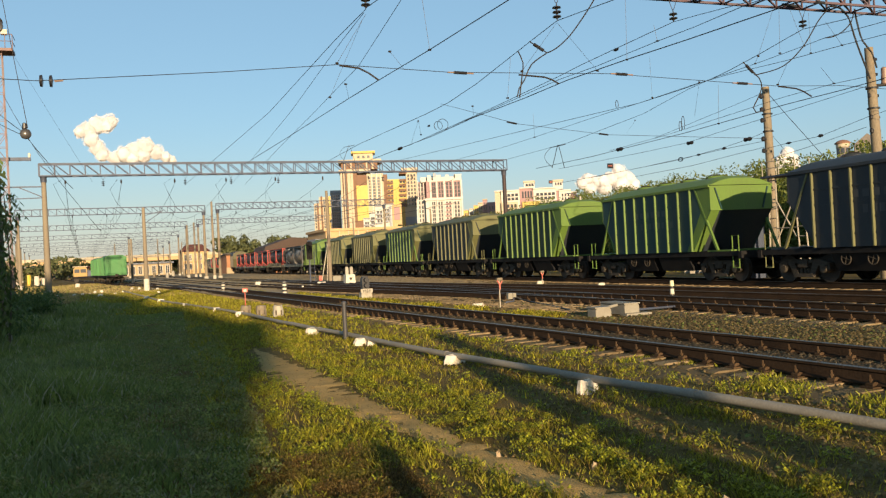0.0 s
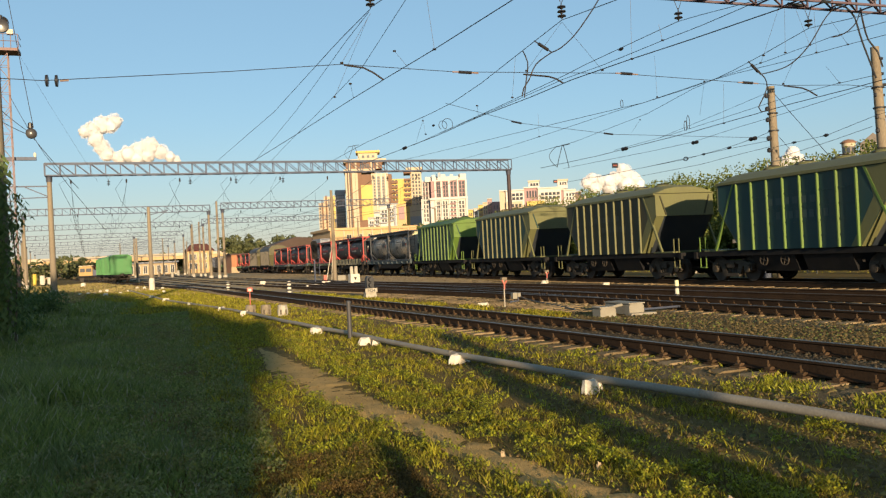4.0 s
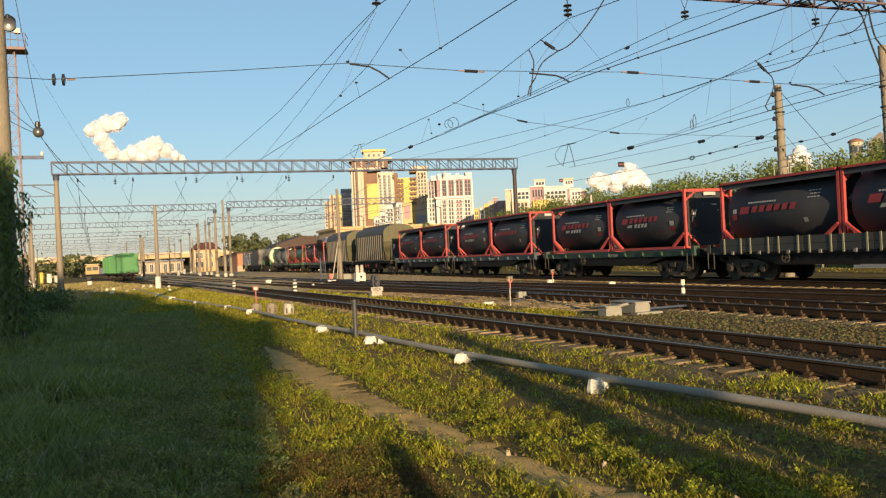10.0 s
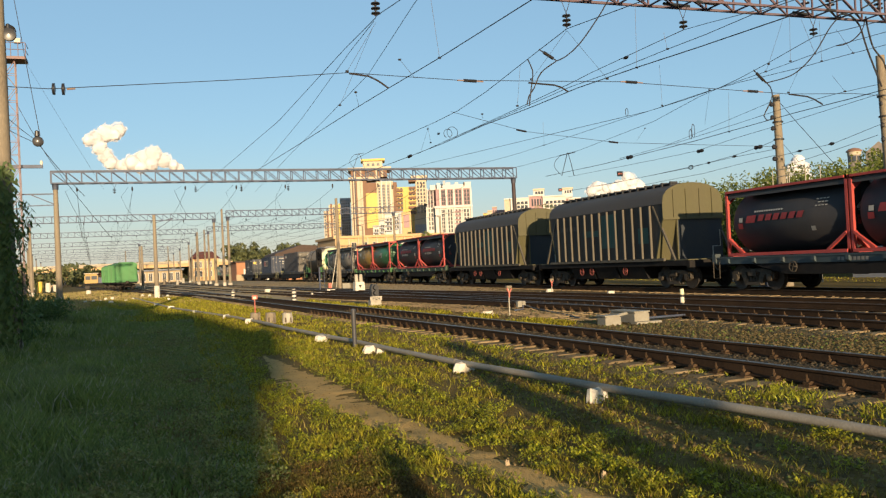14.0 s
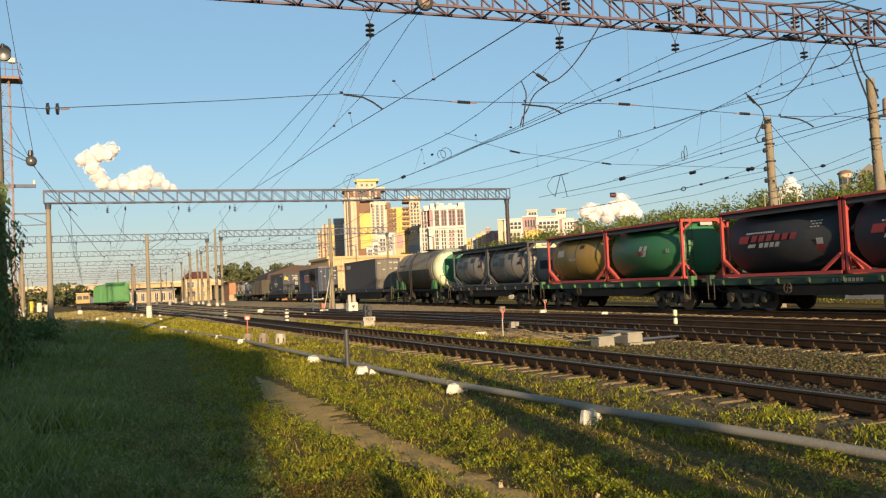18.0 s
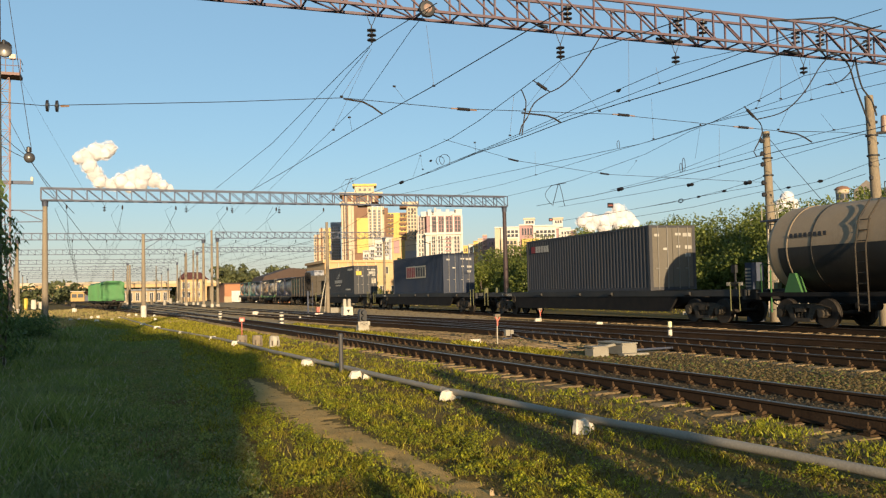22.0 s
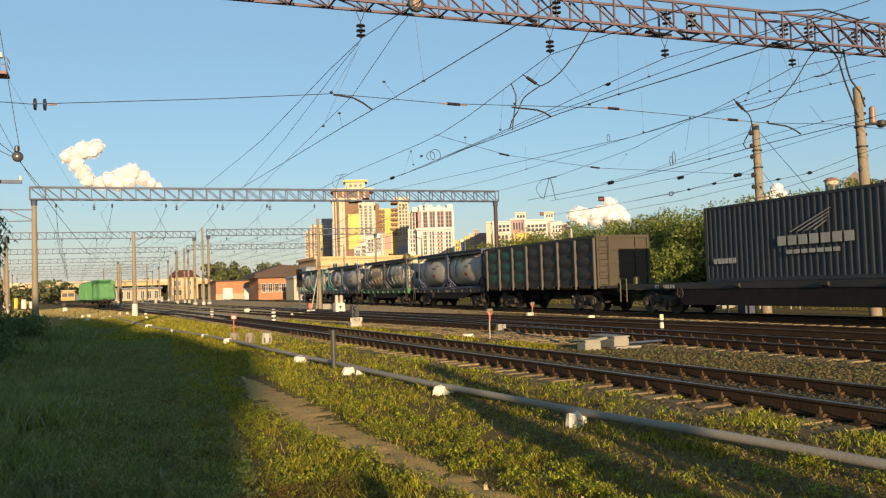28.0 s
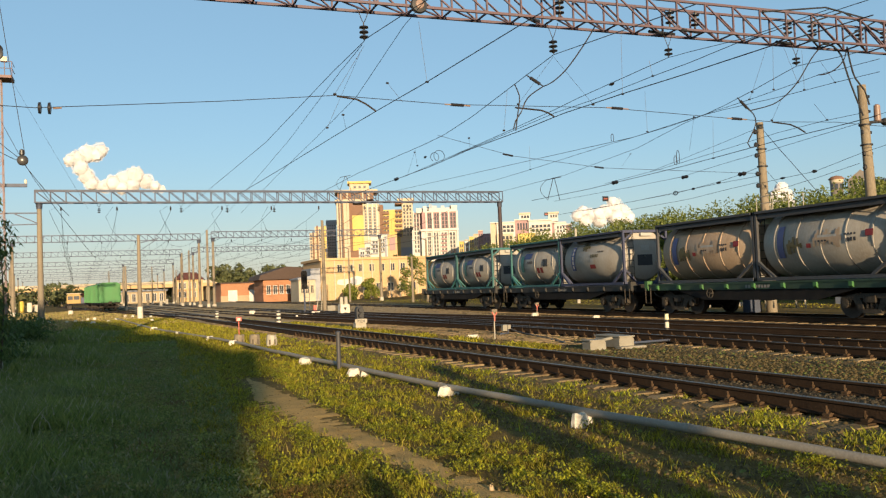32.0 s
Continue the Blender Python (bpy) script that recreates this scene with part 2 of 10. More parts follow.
# ---- mesh building ----
class Shape:
    """Gathers vertices and faces of one part."""

    def __init__(self):
        self.v, self.f = [], []

    def add(self, verts, faces):
        k = len(self.v)
        self.v += [tuple(p) for p in verts]
        self.f += [tuple(i + k for i in f) for f in faces]
        return self

    def box(self, x0, x1, y0, y1, z0, z1, m=None):
        vs = [(x, y, z) for z in (z0, z1) for y in (y0, y1) for x in (x0, x1)]
        if m is not None:
            vs = [m @ Vector(p) for p in vs]
        return self.add(vs, [(0, 2, 3, 1), (4, 5, 7, 6), (0, 1, 5, 4), (2, 6, 7, 3), (0, 4, 6, 2), (1, 3, 7, 5)])

    def tube(self, points, r, n=8, r1=None, cap=True):
        """A round bar along points; the radius may change to r1."""
        pts = [Vector(p) for p in points]
        k, vs, fs = len(pts), [], []
        side = None
        for i, p in enumerate(pts):
            d = (pts[min(i + 1, k - 1)] - pts[max(i - 1, 0)]).normalized()
            a = d.cross(Vector((0, 0, 1)) if abs(d.z) < 0.9 else Vector((0, 1, 0))).normalized()
            if side is not None and a.dot(side) < 0:
                a = -a
            side = a
            c = d.cross(a)
            rr = r if r1 is None else r + (r1 - r) * i / (k - 1)
            vs += [p + rr * (math.cos(2 * math.pi * j / n) * a + math.sin(2 * math.pi * j / n) * c) for j in range(n)]
        for i in range(k - 1):
            fs += [(i * n + j, i * n + (j + 1) % n, (i + 1) * n + (j + 1) % n, (i + 1) * n + j) for j in range(n)]
        if cap:
            fs += [tuple(range(n))[::-1], tuple(range((k - 1) * n, k * n))]
        return self.add(vs, fs)

    def beam(self, p, q, w, h=None):
        """A square bar from p to q."""
        h = h or w
        p, q = Vector(p), Vector(q)
        d = (q - p).normalized()
        a = d.cross(Vector((0, 0, 1)) if abs(d.z) < 0.9 else Vector((0, 1, 0))).normalized()
        c = d.cross(a)
        vs = [e + a * sx * w / 2 + c * sy * h / 2 for e in (p, q) for sx, sy in ((-1, -1), (1, -1), (1, 1), (-1, 1))]
        return self.add(vs, [(3, 2, 1, 0), (4, 5, 6, 7), (0, 1, 5, 4), (1, 2, 6, 5), (2, 3, 7, 6), (3, 0, 4, 7)])

    def prism(self, profile, axis, a, b):
        """A closed outline (two coordinates of the other axes in xyz order) pulled along an axis."""
        def at(u, w, t):
            return {"x": (t, u, w), "y": (u, t, w), "z": (u, w, t)}[axis]
        n = len(profile)
        vs = [at(u, w, a) for u, w in profile] + [at(u, w, b) for u, w in profile]
        fs = [tuple(range(n)), tuple(range(n, 2 * n))[::-1]] + [(i, n + i, n + (i + 1) % n, (i + 1) % n) for i in range(n)]
        return self.add(vs, fs)

    def lathe(self, profile, axis, centre, n=24):
        """A profile of (along, radius) turned about an axis through centre."""
        c, vs, fs = Vector(centre), [], []
        for s, r in profile:
            for j in range(n):
                u, w = r * math.cos(2 * math.pi * j / n), r * math.sin(2 * math.pi * j / n)
                vs.append(c + Vector({"x": (s, u, w), "y": (u, s, w), "z": (u, w, s)}[axis]))
        k = len(profile)
        for i in range(k - 1):
            fs += [(i * n + j, i * n + (j + 1) % n, (i + 1) * n + (j + 1) % n, (i + 1) * n + j) for j in range(n)]
        fs += [tuple(range(n))[::-1], tuple(range((k - 1) * n, k * n))]
        return self.add(vs, fs)

    def mesh(self, name, mat, smooth=True):
        me = bpy.data.meshes.new(name)
        me.from_pydata(self.v, [], self.f)
        me.materials.append(mat)
        bm = bmesh.new()
        bm.from_mesh(me)
        bmesh.ops.recalc_face_normals(bm, faces=bm.faces)
        bm.to_mesh(me)
        bm.free()
        if smooth:
            me.polygons.foreach_set("use_smooth", [True] * len(me.polygons))
            me.set_sharp_from_angle(angle=radians(32))
        return me


def part(name, shape, mat, parent=None, label="", m=None, smooth=True):
    """One mesh object under a thing or under a part."""
    me = shape if isinstance(shape, bpy.types.Mesh) else shape.mesh(name, mat, smooth)
    ob = new(name, me)
    if parent is not None:
        ob.parent = parent
    if m is not None:
        ob.matrix_basis = m
    if label:
        ob["label"] = label
    return ob


def thing(name, label, category, group="", kind="", m=None):
    ob = new(name)
    ob.empty_display_size = 0.2
    if m is not None:
        ob.matrix_basis = m
    return tagged(ob, label, category, group, kind)


def whole(name, shape, mat, label, category="", group="", kind="", m=None, smooth=True):
    """A thing that is one mesh."""
    return tagged(part(name, shape, mat, None, "", m, smooth), label, category, group, kind)


def bulk(name, verts, faces, mat):
    """A large mesh of many small equal faces from arrays."""
    me = bpy.data.meshes.new(name)
    k = faces.shape[1]
    me.vertices.add(len(verts))
    me.vertices.foreach_set("co", np.asarray(verts, np.float32).ravel())
    me.loops.add(faces.size)
    me.loops.foreach_set("vertex_index", faces.astype(np.int32).ravel())
    me.polygons.add(len(faces))
    me.polygons.foreach_set("loop_start", np.arange(0, faces.size, k, dtype=np.int32))
    me.update(calc_edges=True)
    me.validate()
    me.materials.append(mat)
    return new(name, me)



# ---- ground ----
GROUND = -0.25


def height(x, y):
    """The ground: level round the yard, rising to a hill beyond the trees."""
    u = min(max((x - 46) / 45, 0), 1)
    return GROUND + 9.5 * u * u * (3 - 2 * u)


def smooth_line(points, step=1.0):
    """A smooth plan line through control points (x, y), as many points about step apart."""
    p = [points[0], *points, points[-1]]
    out = []
    for i in range(1, len(p) - 2):
        n = max(1, int(math.hypot(p[i + 1][0] - p[i][0], p[i + 1][1] - p[i][1]) / step))
        for k in range(n):
            t = k / n
            out.append(tuple(0.5 * (2 * p[i][c] + (p[i + 1][c] - p[i - 1][c]) * t + (2 * p[i - 1][c] - 5 * p[i][c] + 4 * p[i + 1][c] - p[i + 2][c]) * t * t + (3 * p[i][c] - p[i - 1][c] - 3 * p[i + 1][c] + p[i + 2][c]) * t ** 3) for c in (0, 1)))
    out.append(points[-1])
    return out


def sweep(line, profile, shape=None):
    """Pulls an outline of (aside, z) along a plan line; aside is to the right of the way."""
    s, n, vs, fs = shape or Shape(), len(profile), [], []
    for i, (x, y) in enumerate(line):
        a, b = line[max(i - 1, 0)], line[min(i + 1, len(line) - 1)]
        d = Vector((b[0] - a[0], b[1] - a[1])).normalized()
        vs += [(x + d.y * o, y - d.x * o, z) for o, z in profile]
    for i in range(len(line) - 1):
        fs += [(i * n + j, i * n + (j + 1) % n, (i + 1) * n + (j + 1) % n, (i + 1) * n + j) for j in range(n)]
    fs += [tuple(range(n)), tuple(range((len(line) - 1) * n, len(line) * n))[::-1]]
    return s.add(vs, fs)


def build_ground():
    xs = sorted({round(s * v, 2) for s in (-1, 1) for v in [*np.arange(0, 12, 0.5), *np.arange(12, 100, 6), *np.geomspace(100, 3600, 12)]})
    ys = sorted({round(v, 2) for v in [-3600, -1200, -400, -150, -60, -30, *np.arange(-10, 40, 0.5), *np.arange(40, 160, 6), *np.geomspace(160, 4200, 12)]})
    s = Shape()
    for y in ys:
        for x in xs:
            z = height(x, y)
            if -12 < x < 7 and -10 < y < 40:
                z += 0.05 * noise.noise((x * 0.45, y * 0.45, 0)) + 0.025 * noise.noise((x * 1.6, y * 1.6, 3))
            s.v.append((x, y, z))
    k = len(xs)
    s.f = [(j * k + i, j * k + i + 1, (j + 1) * k + i + 1, (j + 1) * k + i) for j in range(len(ys) - 1) for i in range(k - 1)]
    whole("ground", s, SOIL, "grassy yard ground with bare earth between the tracks", "ground", kind="structure")


build_ground()

# ---- tracks: centre lines in plan ----
LINE_1 = smooth_line([(10.0, -14), (8.95, 5), (8.05, 21), (7.4, 33), (6.4, 51), (5.0, 76), (3.2, 110), (-0.8, 182), (-5, 260)])
LINE_2 = smooth_line([(15.6, -14), (14.9, 6), (14.58, 13), (14.42, 20), (14.1, 26), (13.72, 31), (13.25, 35.5), (12.75, 39.5), (12.15, 44), (11.2, 51), (8.8, 75), (6.6, 110), (3.0, 182), (0, 260)])
LINE_3 = smooth_line([(19.0, -14), (18.5, 12), (17.95, 22), (17.0, 34), (14.9, 52), (13.2, 75), (11.2, 110), (8.5, 182), (6, 260)])
TRAIN_X = 22.84
LINE_4 = smooth_line([(TRAIN_X, -40), (TRAIN_X, 100), (TRAIN_X, 250), (TRAIN_X, 440)], 4.0)

RAIL = [(-0.075, -0.18), (0.075, -0.18), (0.075, -0.165), (0.012, -0.145), (0.012, -0.045), (0.036, -0.032), (0.036, -0.004), (-0.036, -0.004), (-0.036, -0.032), (-0.012, -0.045), (-0.012, -0.145), (-0.075, -0.165)]
HEAD = [(-0.034, -0.003), (0.034, -0.003), (0.030, 0.003), (-0.030, 0.003)]


def sleeper_mesh():
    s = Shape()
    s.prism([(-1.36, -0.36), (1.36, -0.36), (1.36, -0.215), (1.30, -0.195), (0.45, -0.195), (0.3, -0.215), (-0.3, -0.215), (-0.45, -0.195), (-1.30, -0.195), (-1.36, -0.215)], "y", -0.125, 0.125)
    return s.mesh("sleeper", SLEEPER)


def clip_mesh():
    """A rail fastening: plate, two bent clips and their upright bolts."""
    s = Shape()
    s.box(-0.19, 0.19, -0.09, 0.09, -0.196, -0.178)
    for k in (-1, 1):
        s.prism([(k * 0.06, -0.165), (k * 0.14, -0.178), (k * 0.14, -0.15), (k * 0.10, -0.125), (k * 0.05, -0.14)], "y", -0.05, 0.05)
        s.tube([(k * 0.11, 0, -0.17), (k * 0.12, 0, -0.045)], 0.013, 6)
        s.tube([(k * 0.113, 0, -0.118), (k * 0.114, 0, -0.092)], 0.024, 6)
    return s.mesh("rail_clip", CLIP, False)


def track(label, line, y0, y1, clips=None, bed=True, pitch=0.55, fill=False):
    t = thing("track", label, "railway track", "tracks of the yard", "structure")
    if bed:
        part("ballast_bed", sweep(line, [(-2.5, -0.34), (2.5, -0.34), (1.75, -0.225), (-1.75, -0.225)]), BALLAST, t)
    for k in (-0.797, 0.797):
        r = part("rail", sweep(line, [(o + k, z) for o, z in RAIL]), STEEL_RUST, t)
        part("running_surface", sweep(line, [(o + k, z) for o, z in HEAD]), STEEL_HEAD, r, "worn shiny rail head")
    pts = [p for p in line if y0 - 2 <= p[1] <= y1 + 2]
    if fill:
        part("gauge_fill", sweep([p for p in pts if p[1] < 70], [(-0.71, -0.24), (0.71, -0.24), (0.71, -0.192), (0.3, -0.178), (-0.3, -0.182), (-0.71, -0.192)]), GAUGE_DIRT, t, "dark dirt and stones between the rails")
    dist, prev, nxt = 0.0, pts[0], 0.0
    for p in pts[1:]:
        d = math.hypot(p[0] - prev[0], p[1] - prev[1])
        while nxt <= dist + d:
            f = (nxt - dist) / d
            x, y = prev[0] + (p[0] - prev[0]) * f, prev[1] + (p[1] - prev[1]) * f
            turn = math.degrees(math.atan2(p[1] - prev[1], p[0] - prev[0])) - 90
            if y0 <= y <= y1:
                m = pose(x, y, random.uniform(-0.012, 0.006), 0, 0, turn + random.uniform(-0.8, 0.8))
                sl = part("sleeper", SLEEPER_ME, SLEEPER, t, m=m)
                if clips and clips[0] < y < clips[1]:
                    for k in (-0.797, 0.797):
                        part("rail_clip", CLIP_ME, CLIP, sl, m=pose(k, 0, random.uniform(-0.004, 0.006), 0, 0, random.uniform(-3, 3)))
            nxt += pitch
        dist, prev = dist + d, p
    return t


LINE_0 = smooth_line([(5.7, 63), (4.4, 76), (2.2, 95), (-1.5, 124), (-5.4, 160), (-9.8, 200), (-16, 260)])
SLEEPER_ME, CLIP_ME = sleeper_mesh(), clip_mesh()
track("rusty near track on weedy sleepers beside a grey pipe", LINE_1, 3, 75, (4, 34), fill=True)
track("switch track on pale sleepers with a point machine", LINE_2, 6, 75, (9, 30), fill=True)
track("dark rails of a running line in dirty ballast", LINE_3, 10, 75, fill=True)
track("siding curving away under a parked green wagon", LINE_0, 66, 110)
track("main line under the moving freight train", LINE_4, 8, 110)


def point_blades():
    """Switch blades beside the rails of the second track and a crossover leaving it."""
    t = thing("turnout", "railway switch with crossover rails between two tracks", "railway switch", kind="structure")
    cross = smooth_line([(14.32, 23), (14.36, 28), (14.25, 35), (14.05, 44), (13.5, 60), (12.4, 85)])
    for k in (-0.70, 0.70):
        r = part("rail", sweep(cross, [(o + k, z - 0.004) for o, z in RAIL]), STEEL_RUST, t)
        part("running_surface", sweep(cross, [(o + k, z - 0.004) for o, z in HEAD]), STEEL_HEAD, r, "worn shiny rail head")
    # long timbers reaching out on the machine's side
    rng = random.Random(8)
    long, short = [Shape().prism([(-w, -0.30), (0, -0.30), (0, -0.19), (-w, -0.205)], "y", -0.12, 0.12).mesh("timber", SLEEPER, False) for w in (1.6, 1.1)]
    for i in range(36):
        y = 21.2 + 0.55 * i
        x = np.interp(y, [p[1] for p in LINE_2], [p[0] for p in LINE_2]) - 1.375
        part("timber", long if y < 31 else short, SLEEPER, t, m=pose(float(x), y, rng.uniform(-0.012, 0.006), 0, 0, 4 + rng.uniform(-1, 1)))


point_blades()


def stones():
    """Loose ballast stones on the beds nearest to the path."""
    rng = np.random.default_rng(5)
    n = 42000
    y = 4 + 34 * rng.random(n) ** 1.5
    c1 = np.interp(y, [p[1] for p in LINE_1], [p[0] for p in LINE_1])
    c2 = np.interp(y, [p[1] for p in LINE_2], [p[0] for p in LINE_2])
    pick = rng.random(n)
    x = np.where(pick < 0.86, c1 + 1.0 + (c2 - c1 + 0.3) * rng.random(n), c1 - 1.9 + 3.0 * rng.random(n))
    z = np.where(np.abs(x - c1) < 1.8, -0.235, np.where(np.abs(x - c2) < 2, -0.235, -0.25)) + 0.02 * rng.random(n)
    r = 0.018 + 0.032 * rng.random(n) ** 2
    base = np.array([(1, 0, 0), (0, 1, 0), (-1, 0, 0), (0, -1, 0), (0.2, 0.1, 0.8), (0, 0, -0.6)])
    jit = base[None] * (0.65 + 0.7 * rng.random((n, 6, 1)))
    a = rng.random(n) * 6.28
    ca, sa = np.cos(a)[:, None], np.sin(a)[:, None]
    vx = jit[..., 0] * ca - jit[..., 1] * sa
    vy = jit[..., 0] * sa + jit[..., 1] * ca
    v = np.stack([vx, vy, jit[..., 2]], -1) * r[:, None, None] + np.stack([x, y, z], -1)[:, None]
    f = np.array([(0, 1, 4), (1, 2, 4), (2, 3, 4), (3, 0, 4)])
    faces = (f[None] + 6 * np.arange(n)[:, None, None]).reshape(-1, 3)
    # dark stones between the rails of the nearest track
    m = 9000
    yg = 4 + 30 * rng.random(m) ** 1.4
    xg = np.interp(yg, [p[1] for p in LINE_1], [p[0] for p in LINE_1]) - 0.68 + 1.36 * rng.random(m)
    vg = base[None] * (0.65 + 0.7 * rng.random((m, 6, 1))) * (0.016 + 0.026 * rng.random(m) ** 2)[:, None, None] + np.stack([xg, yg, -0.19 + 0.012 * rng.random(m)], -1)[:, None]
    tagged(bulk("gauge_stones", vg.reshape(-1, 3), (f[None] + 6 * np.arange(m)[:, None, None]).reshape(-1, 3), GAUGE_STONE), "dark stones between the rails of the near track", "gravel", kind="stuff")
    tagged(bulk("ballast_stones", v.reshape(-1, 3), faces, STONE), "loose brown and grey ballast stones between the tracks", "gravel", kind="stuff")


stones()


def yard_fill():
    """Gravel filled up between the rails where the far tracks lie close together."""
    s = Shape()
    rng = random.Random(12)
    ys = [44 + 0.4 * i for i in range(240)] + [140 + 6 * i for i in range(20)]
    m = 48
    for y in ys:
        a = np.interp(y, [p[1] for p in LINE_1], [p[0] for p in LINE_1]) - 1.3
        e = min(max((y - 44) / 24, 0), 1)
        for k in range(m):
            s.v.append((a + (TRAIN_X + 2.6 - a) * (k + rng.uniform(-0.3, 0.3)) / (m - 1), y, -0.29 + 0.165 * e + rng.uniform(-0.05, 0.06)))
    s.f = [(i * m + k, i * m + k + 1, (i + 1) * m + k + 1, (i + 1) * m + k) for i in range(len(ys) - 1) for k in range(m - 1)]
    whole("yard_gravel", s, GRAVEL, "tan gravel filled up between the far tracks", "gravel", kind="structure")


GRAVEL = material("tan_yard_gravel", (0.42, 0.31, 0.18), 0.95, (0.27, 0.195, 0.115), 0.5, 0.6, 1.0, 9, third=(0.44, 0.34, 0.21), spec=0.06)
yard_fill()


def far_stones():
    """Coarse stones over the beds of the running lines and the main line."""
    rng = np.random.default_rng(6)
    n = 24000
    y = 9 + 110 * rng.random(n) ** 1.7
    c2 = np.interp(y, [p[1] for p in LINE_2], [p[0] for p in LINE_2])
    x = c2 - 1.4 + (TRAIN_X + 3.5 - c2 + 1.4) * rng.random(n)
    r = (0.02 + 0.022 * rng.random(n)) * (1 + y / 70)
    base = np.array([(1, 0, 0), (0, 1, 0), (-1, 0, 0), (0, -1, 0), (0.2, 0.1, 0.8)])
    jit = base[None] * (0.6 + 0.7 * rng.random((n, 5, 1)))
    v = jit * r[:, None, None] + np.stack([x, y, -0.262 + 0.15 * np.clip((y - 44) / 24, 0, 1)], -1)[:, None]
    f = np.array([(0, 1, 4), (1, 2, 4), (2, 3, 4), (3, 0, 4)])
    faces = (f[None] + 5 * np.arange(n)[:, None, None]).reshape(-1, 3)
    tagged(bulk("line_ballast", v.reshape(-1, 3), faces, STONE2), "coarse tan ballast between the running lines", "gravel", kind="stuff")


STONE2 = leaf_material("tan_ballast_stones", (0.19, 0.135, 0.065), (0.46, 0.34, 0.18), 0.9, 0.0)
far_stones()


def clods():
    """Crumbs of earth and small stones in the thin grass beside the pipe."""
    rng = np.random.default_rng(15)
    n = 16000
    y = 3.6 + 22 * rng.random(n) ** 1.8
    c = np.interp(y, [p[1] for p in LINE_1], [p[0] for p in LINE_1])
    x = c - 1.4 - (3.4 - 0.06 * y) * rng.random(n)
    z = np.array([GROUND + 0.05 * noise.noise((a * 0.45, b * 0.45, 0)) + 0.025 * noise.noise((a * 1.6, b * 1.6, 3)) for a, b in zip(x, y)])
    r = (0.006 + 0.022 * rng.random(n) ** 3) * (1 + y / 25)
    base = np.array([(1, 0, 0), (0, 1, 0), (-1, 0, 0), (0, -1, 0), (0.2, 0.1, 0.9), (0, 0, -0.6)])
    v = base[None] * (0.6 + 0.8 * rng.random((n, 6, 1))) * r[:, None, None] + np.stack([x, y, z + 0.004], -1)[:, None]
    f = np.array([(0, 1, 4), (1, 2, 4), (2, 3, 4), (3, 0, 4)])
    faces = (f[None] + 6 * np.arange(n)[:, None, None]).reshape(-1, 3)
    tagged(bulk("earth_clods", v.reshape(-1, 3), faces, STONE), "small brown earth clods and stones in the thin grass", "gravel", kind="stuff")
    return base, f


CLOD, CLOD_FACES = clods()


# ---- the freight train ----
# paints of the wagons
def paint(name, colour, dirt=(0.09, 0.072, 0.05), amount=0.55, rough=0.6):
    return material(name, colour, rough, tuple(0.45 * a + 0.55 * b for a, b in zip(colour, dirt)), 0.9, amount, 0.08, 14.0, 0, 0, (1, 1, 0.45), tuple(c * 1.12 for c in colour))


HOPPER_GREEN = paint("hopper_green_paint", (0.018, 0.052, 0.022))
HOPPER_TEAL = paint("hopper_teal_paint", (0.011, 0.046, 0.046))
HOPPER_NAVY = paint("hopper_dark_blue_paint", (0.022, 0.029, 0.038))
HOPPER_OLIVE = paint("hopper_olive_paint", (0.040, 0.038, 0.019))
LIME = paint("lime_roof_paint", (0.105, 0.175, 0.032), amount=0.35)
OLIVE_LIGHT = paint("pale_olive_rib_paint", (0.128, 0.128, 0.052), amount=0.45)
GRAIN = paint("grain_hopper_grey_paint", (0.015, 0.0145, 0.015))
GRAIN_ROOF = paint("dusty_grey_roof_paint", (0.062, 0.052, 0.045), amount=0.5)
GRAIN_END = paint("grain_hopper_olive_end", (0.088, 0.079, 0.036), amount=0.5)
GRAIN_RIB = paint("grain_hopper_pale_rib", (0.09, 0.077, 0.057), amount=0.5)
TANK_BLACK = paint("black_tank_paint", (0.027, 0.028, 0.033), (0.065, 0.055, 0.05), 0.6, 0.62)
TANK_GREY = paint("dusty_grey_tank_steel", (0.29, 0.255, 0.215), (0.07, 0.055, 0.042), 0.85, 0.55)
TANK_WHITE = paint("off_white_tank_paint", (0.37, 0.335, 0.285), (0.17, 0.12, 0.075), 0.75, 0.5)
TANK_RUST = paint("brown_stained_tank_paint", (0.42, 0.30, 0.20), (0.18, 0.11, 0.06), 0.6, 0.55)
TANK_OCHRE = paint("ochre_tank_paint", (0.33, 0.20, 0.045), (0.16, 0.1, 0.04), 0.5, 0.5)
TANK_GREEN = paint("green_tank_paint", (0.035, 0.15, 0.06), (0.1, 0.1, 0.05), 0.4, 0.45)
FRAME_GREY = paint("grey_frame_paint", (0.055, 0.058, 0.066), amount=0.5)
FRAME_TEAL = paint("teal_frame_paint", (0.035, 0.13, 0.13), amount=0.5)
FRAME_BLUE = paint("blue_grey_frame_paint", (0.045, 0.053, 0.10), amount=0.4)
DECK_GREEN = paint("green_flat_car_paint", (0.028, 0.058, 0.036))
DECK_BLUE = paint("blue_grey_flat_car_paint", (0.042, 0.062, 0.072))
DECK_DARK = paint("dark_flat_car_paint", (0.028, 0.027, 0.026))
DECK_WOOD = paint("weathered_side_boards", (0.05, 0.047, 0.04))
STRAP = paint("pale_olive_strap_paint", (0.24, 0.225, 0.14), amount=0.6)
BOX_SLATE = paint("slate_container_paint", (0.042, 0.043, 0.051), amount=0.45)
BOX_NAVY = paint("navy_container_paint", (0.022, 0.032, 0.058), amount=0.35)
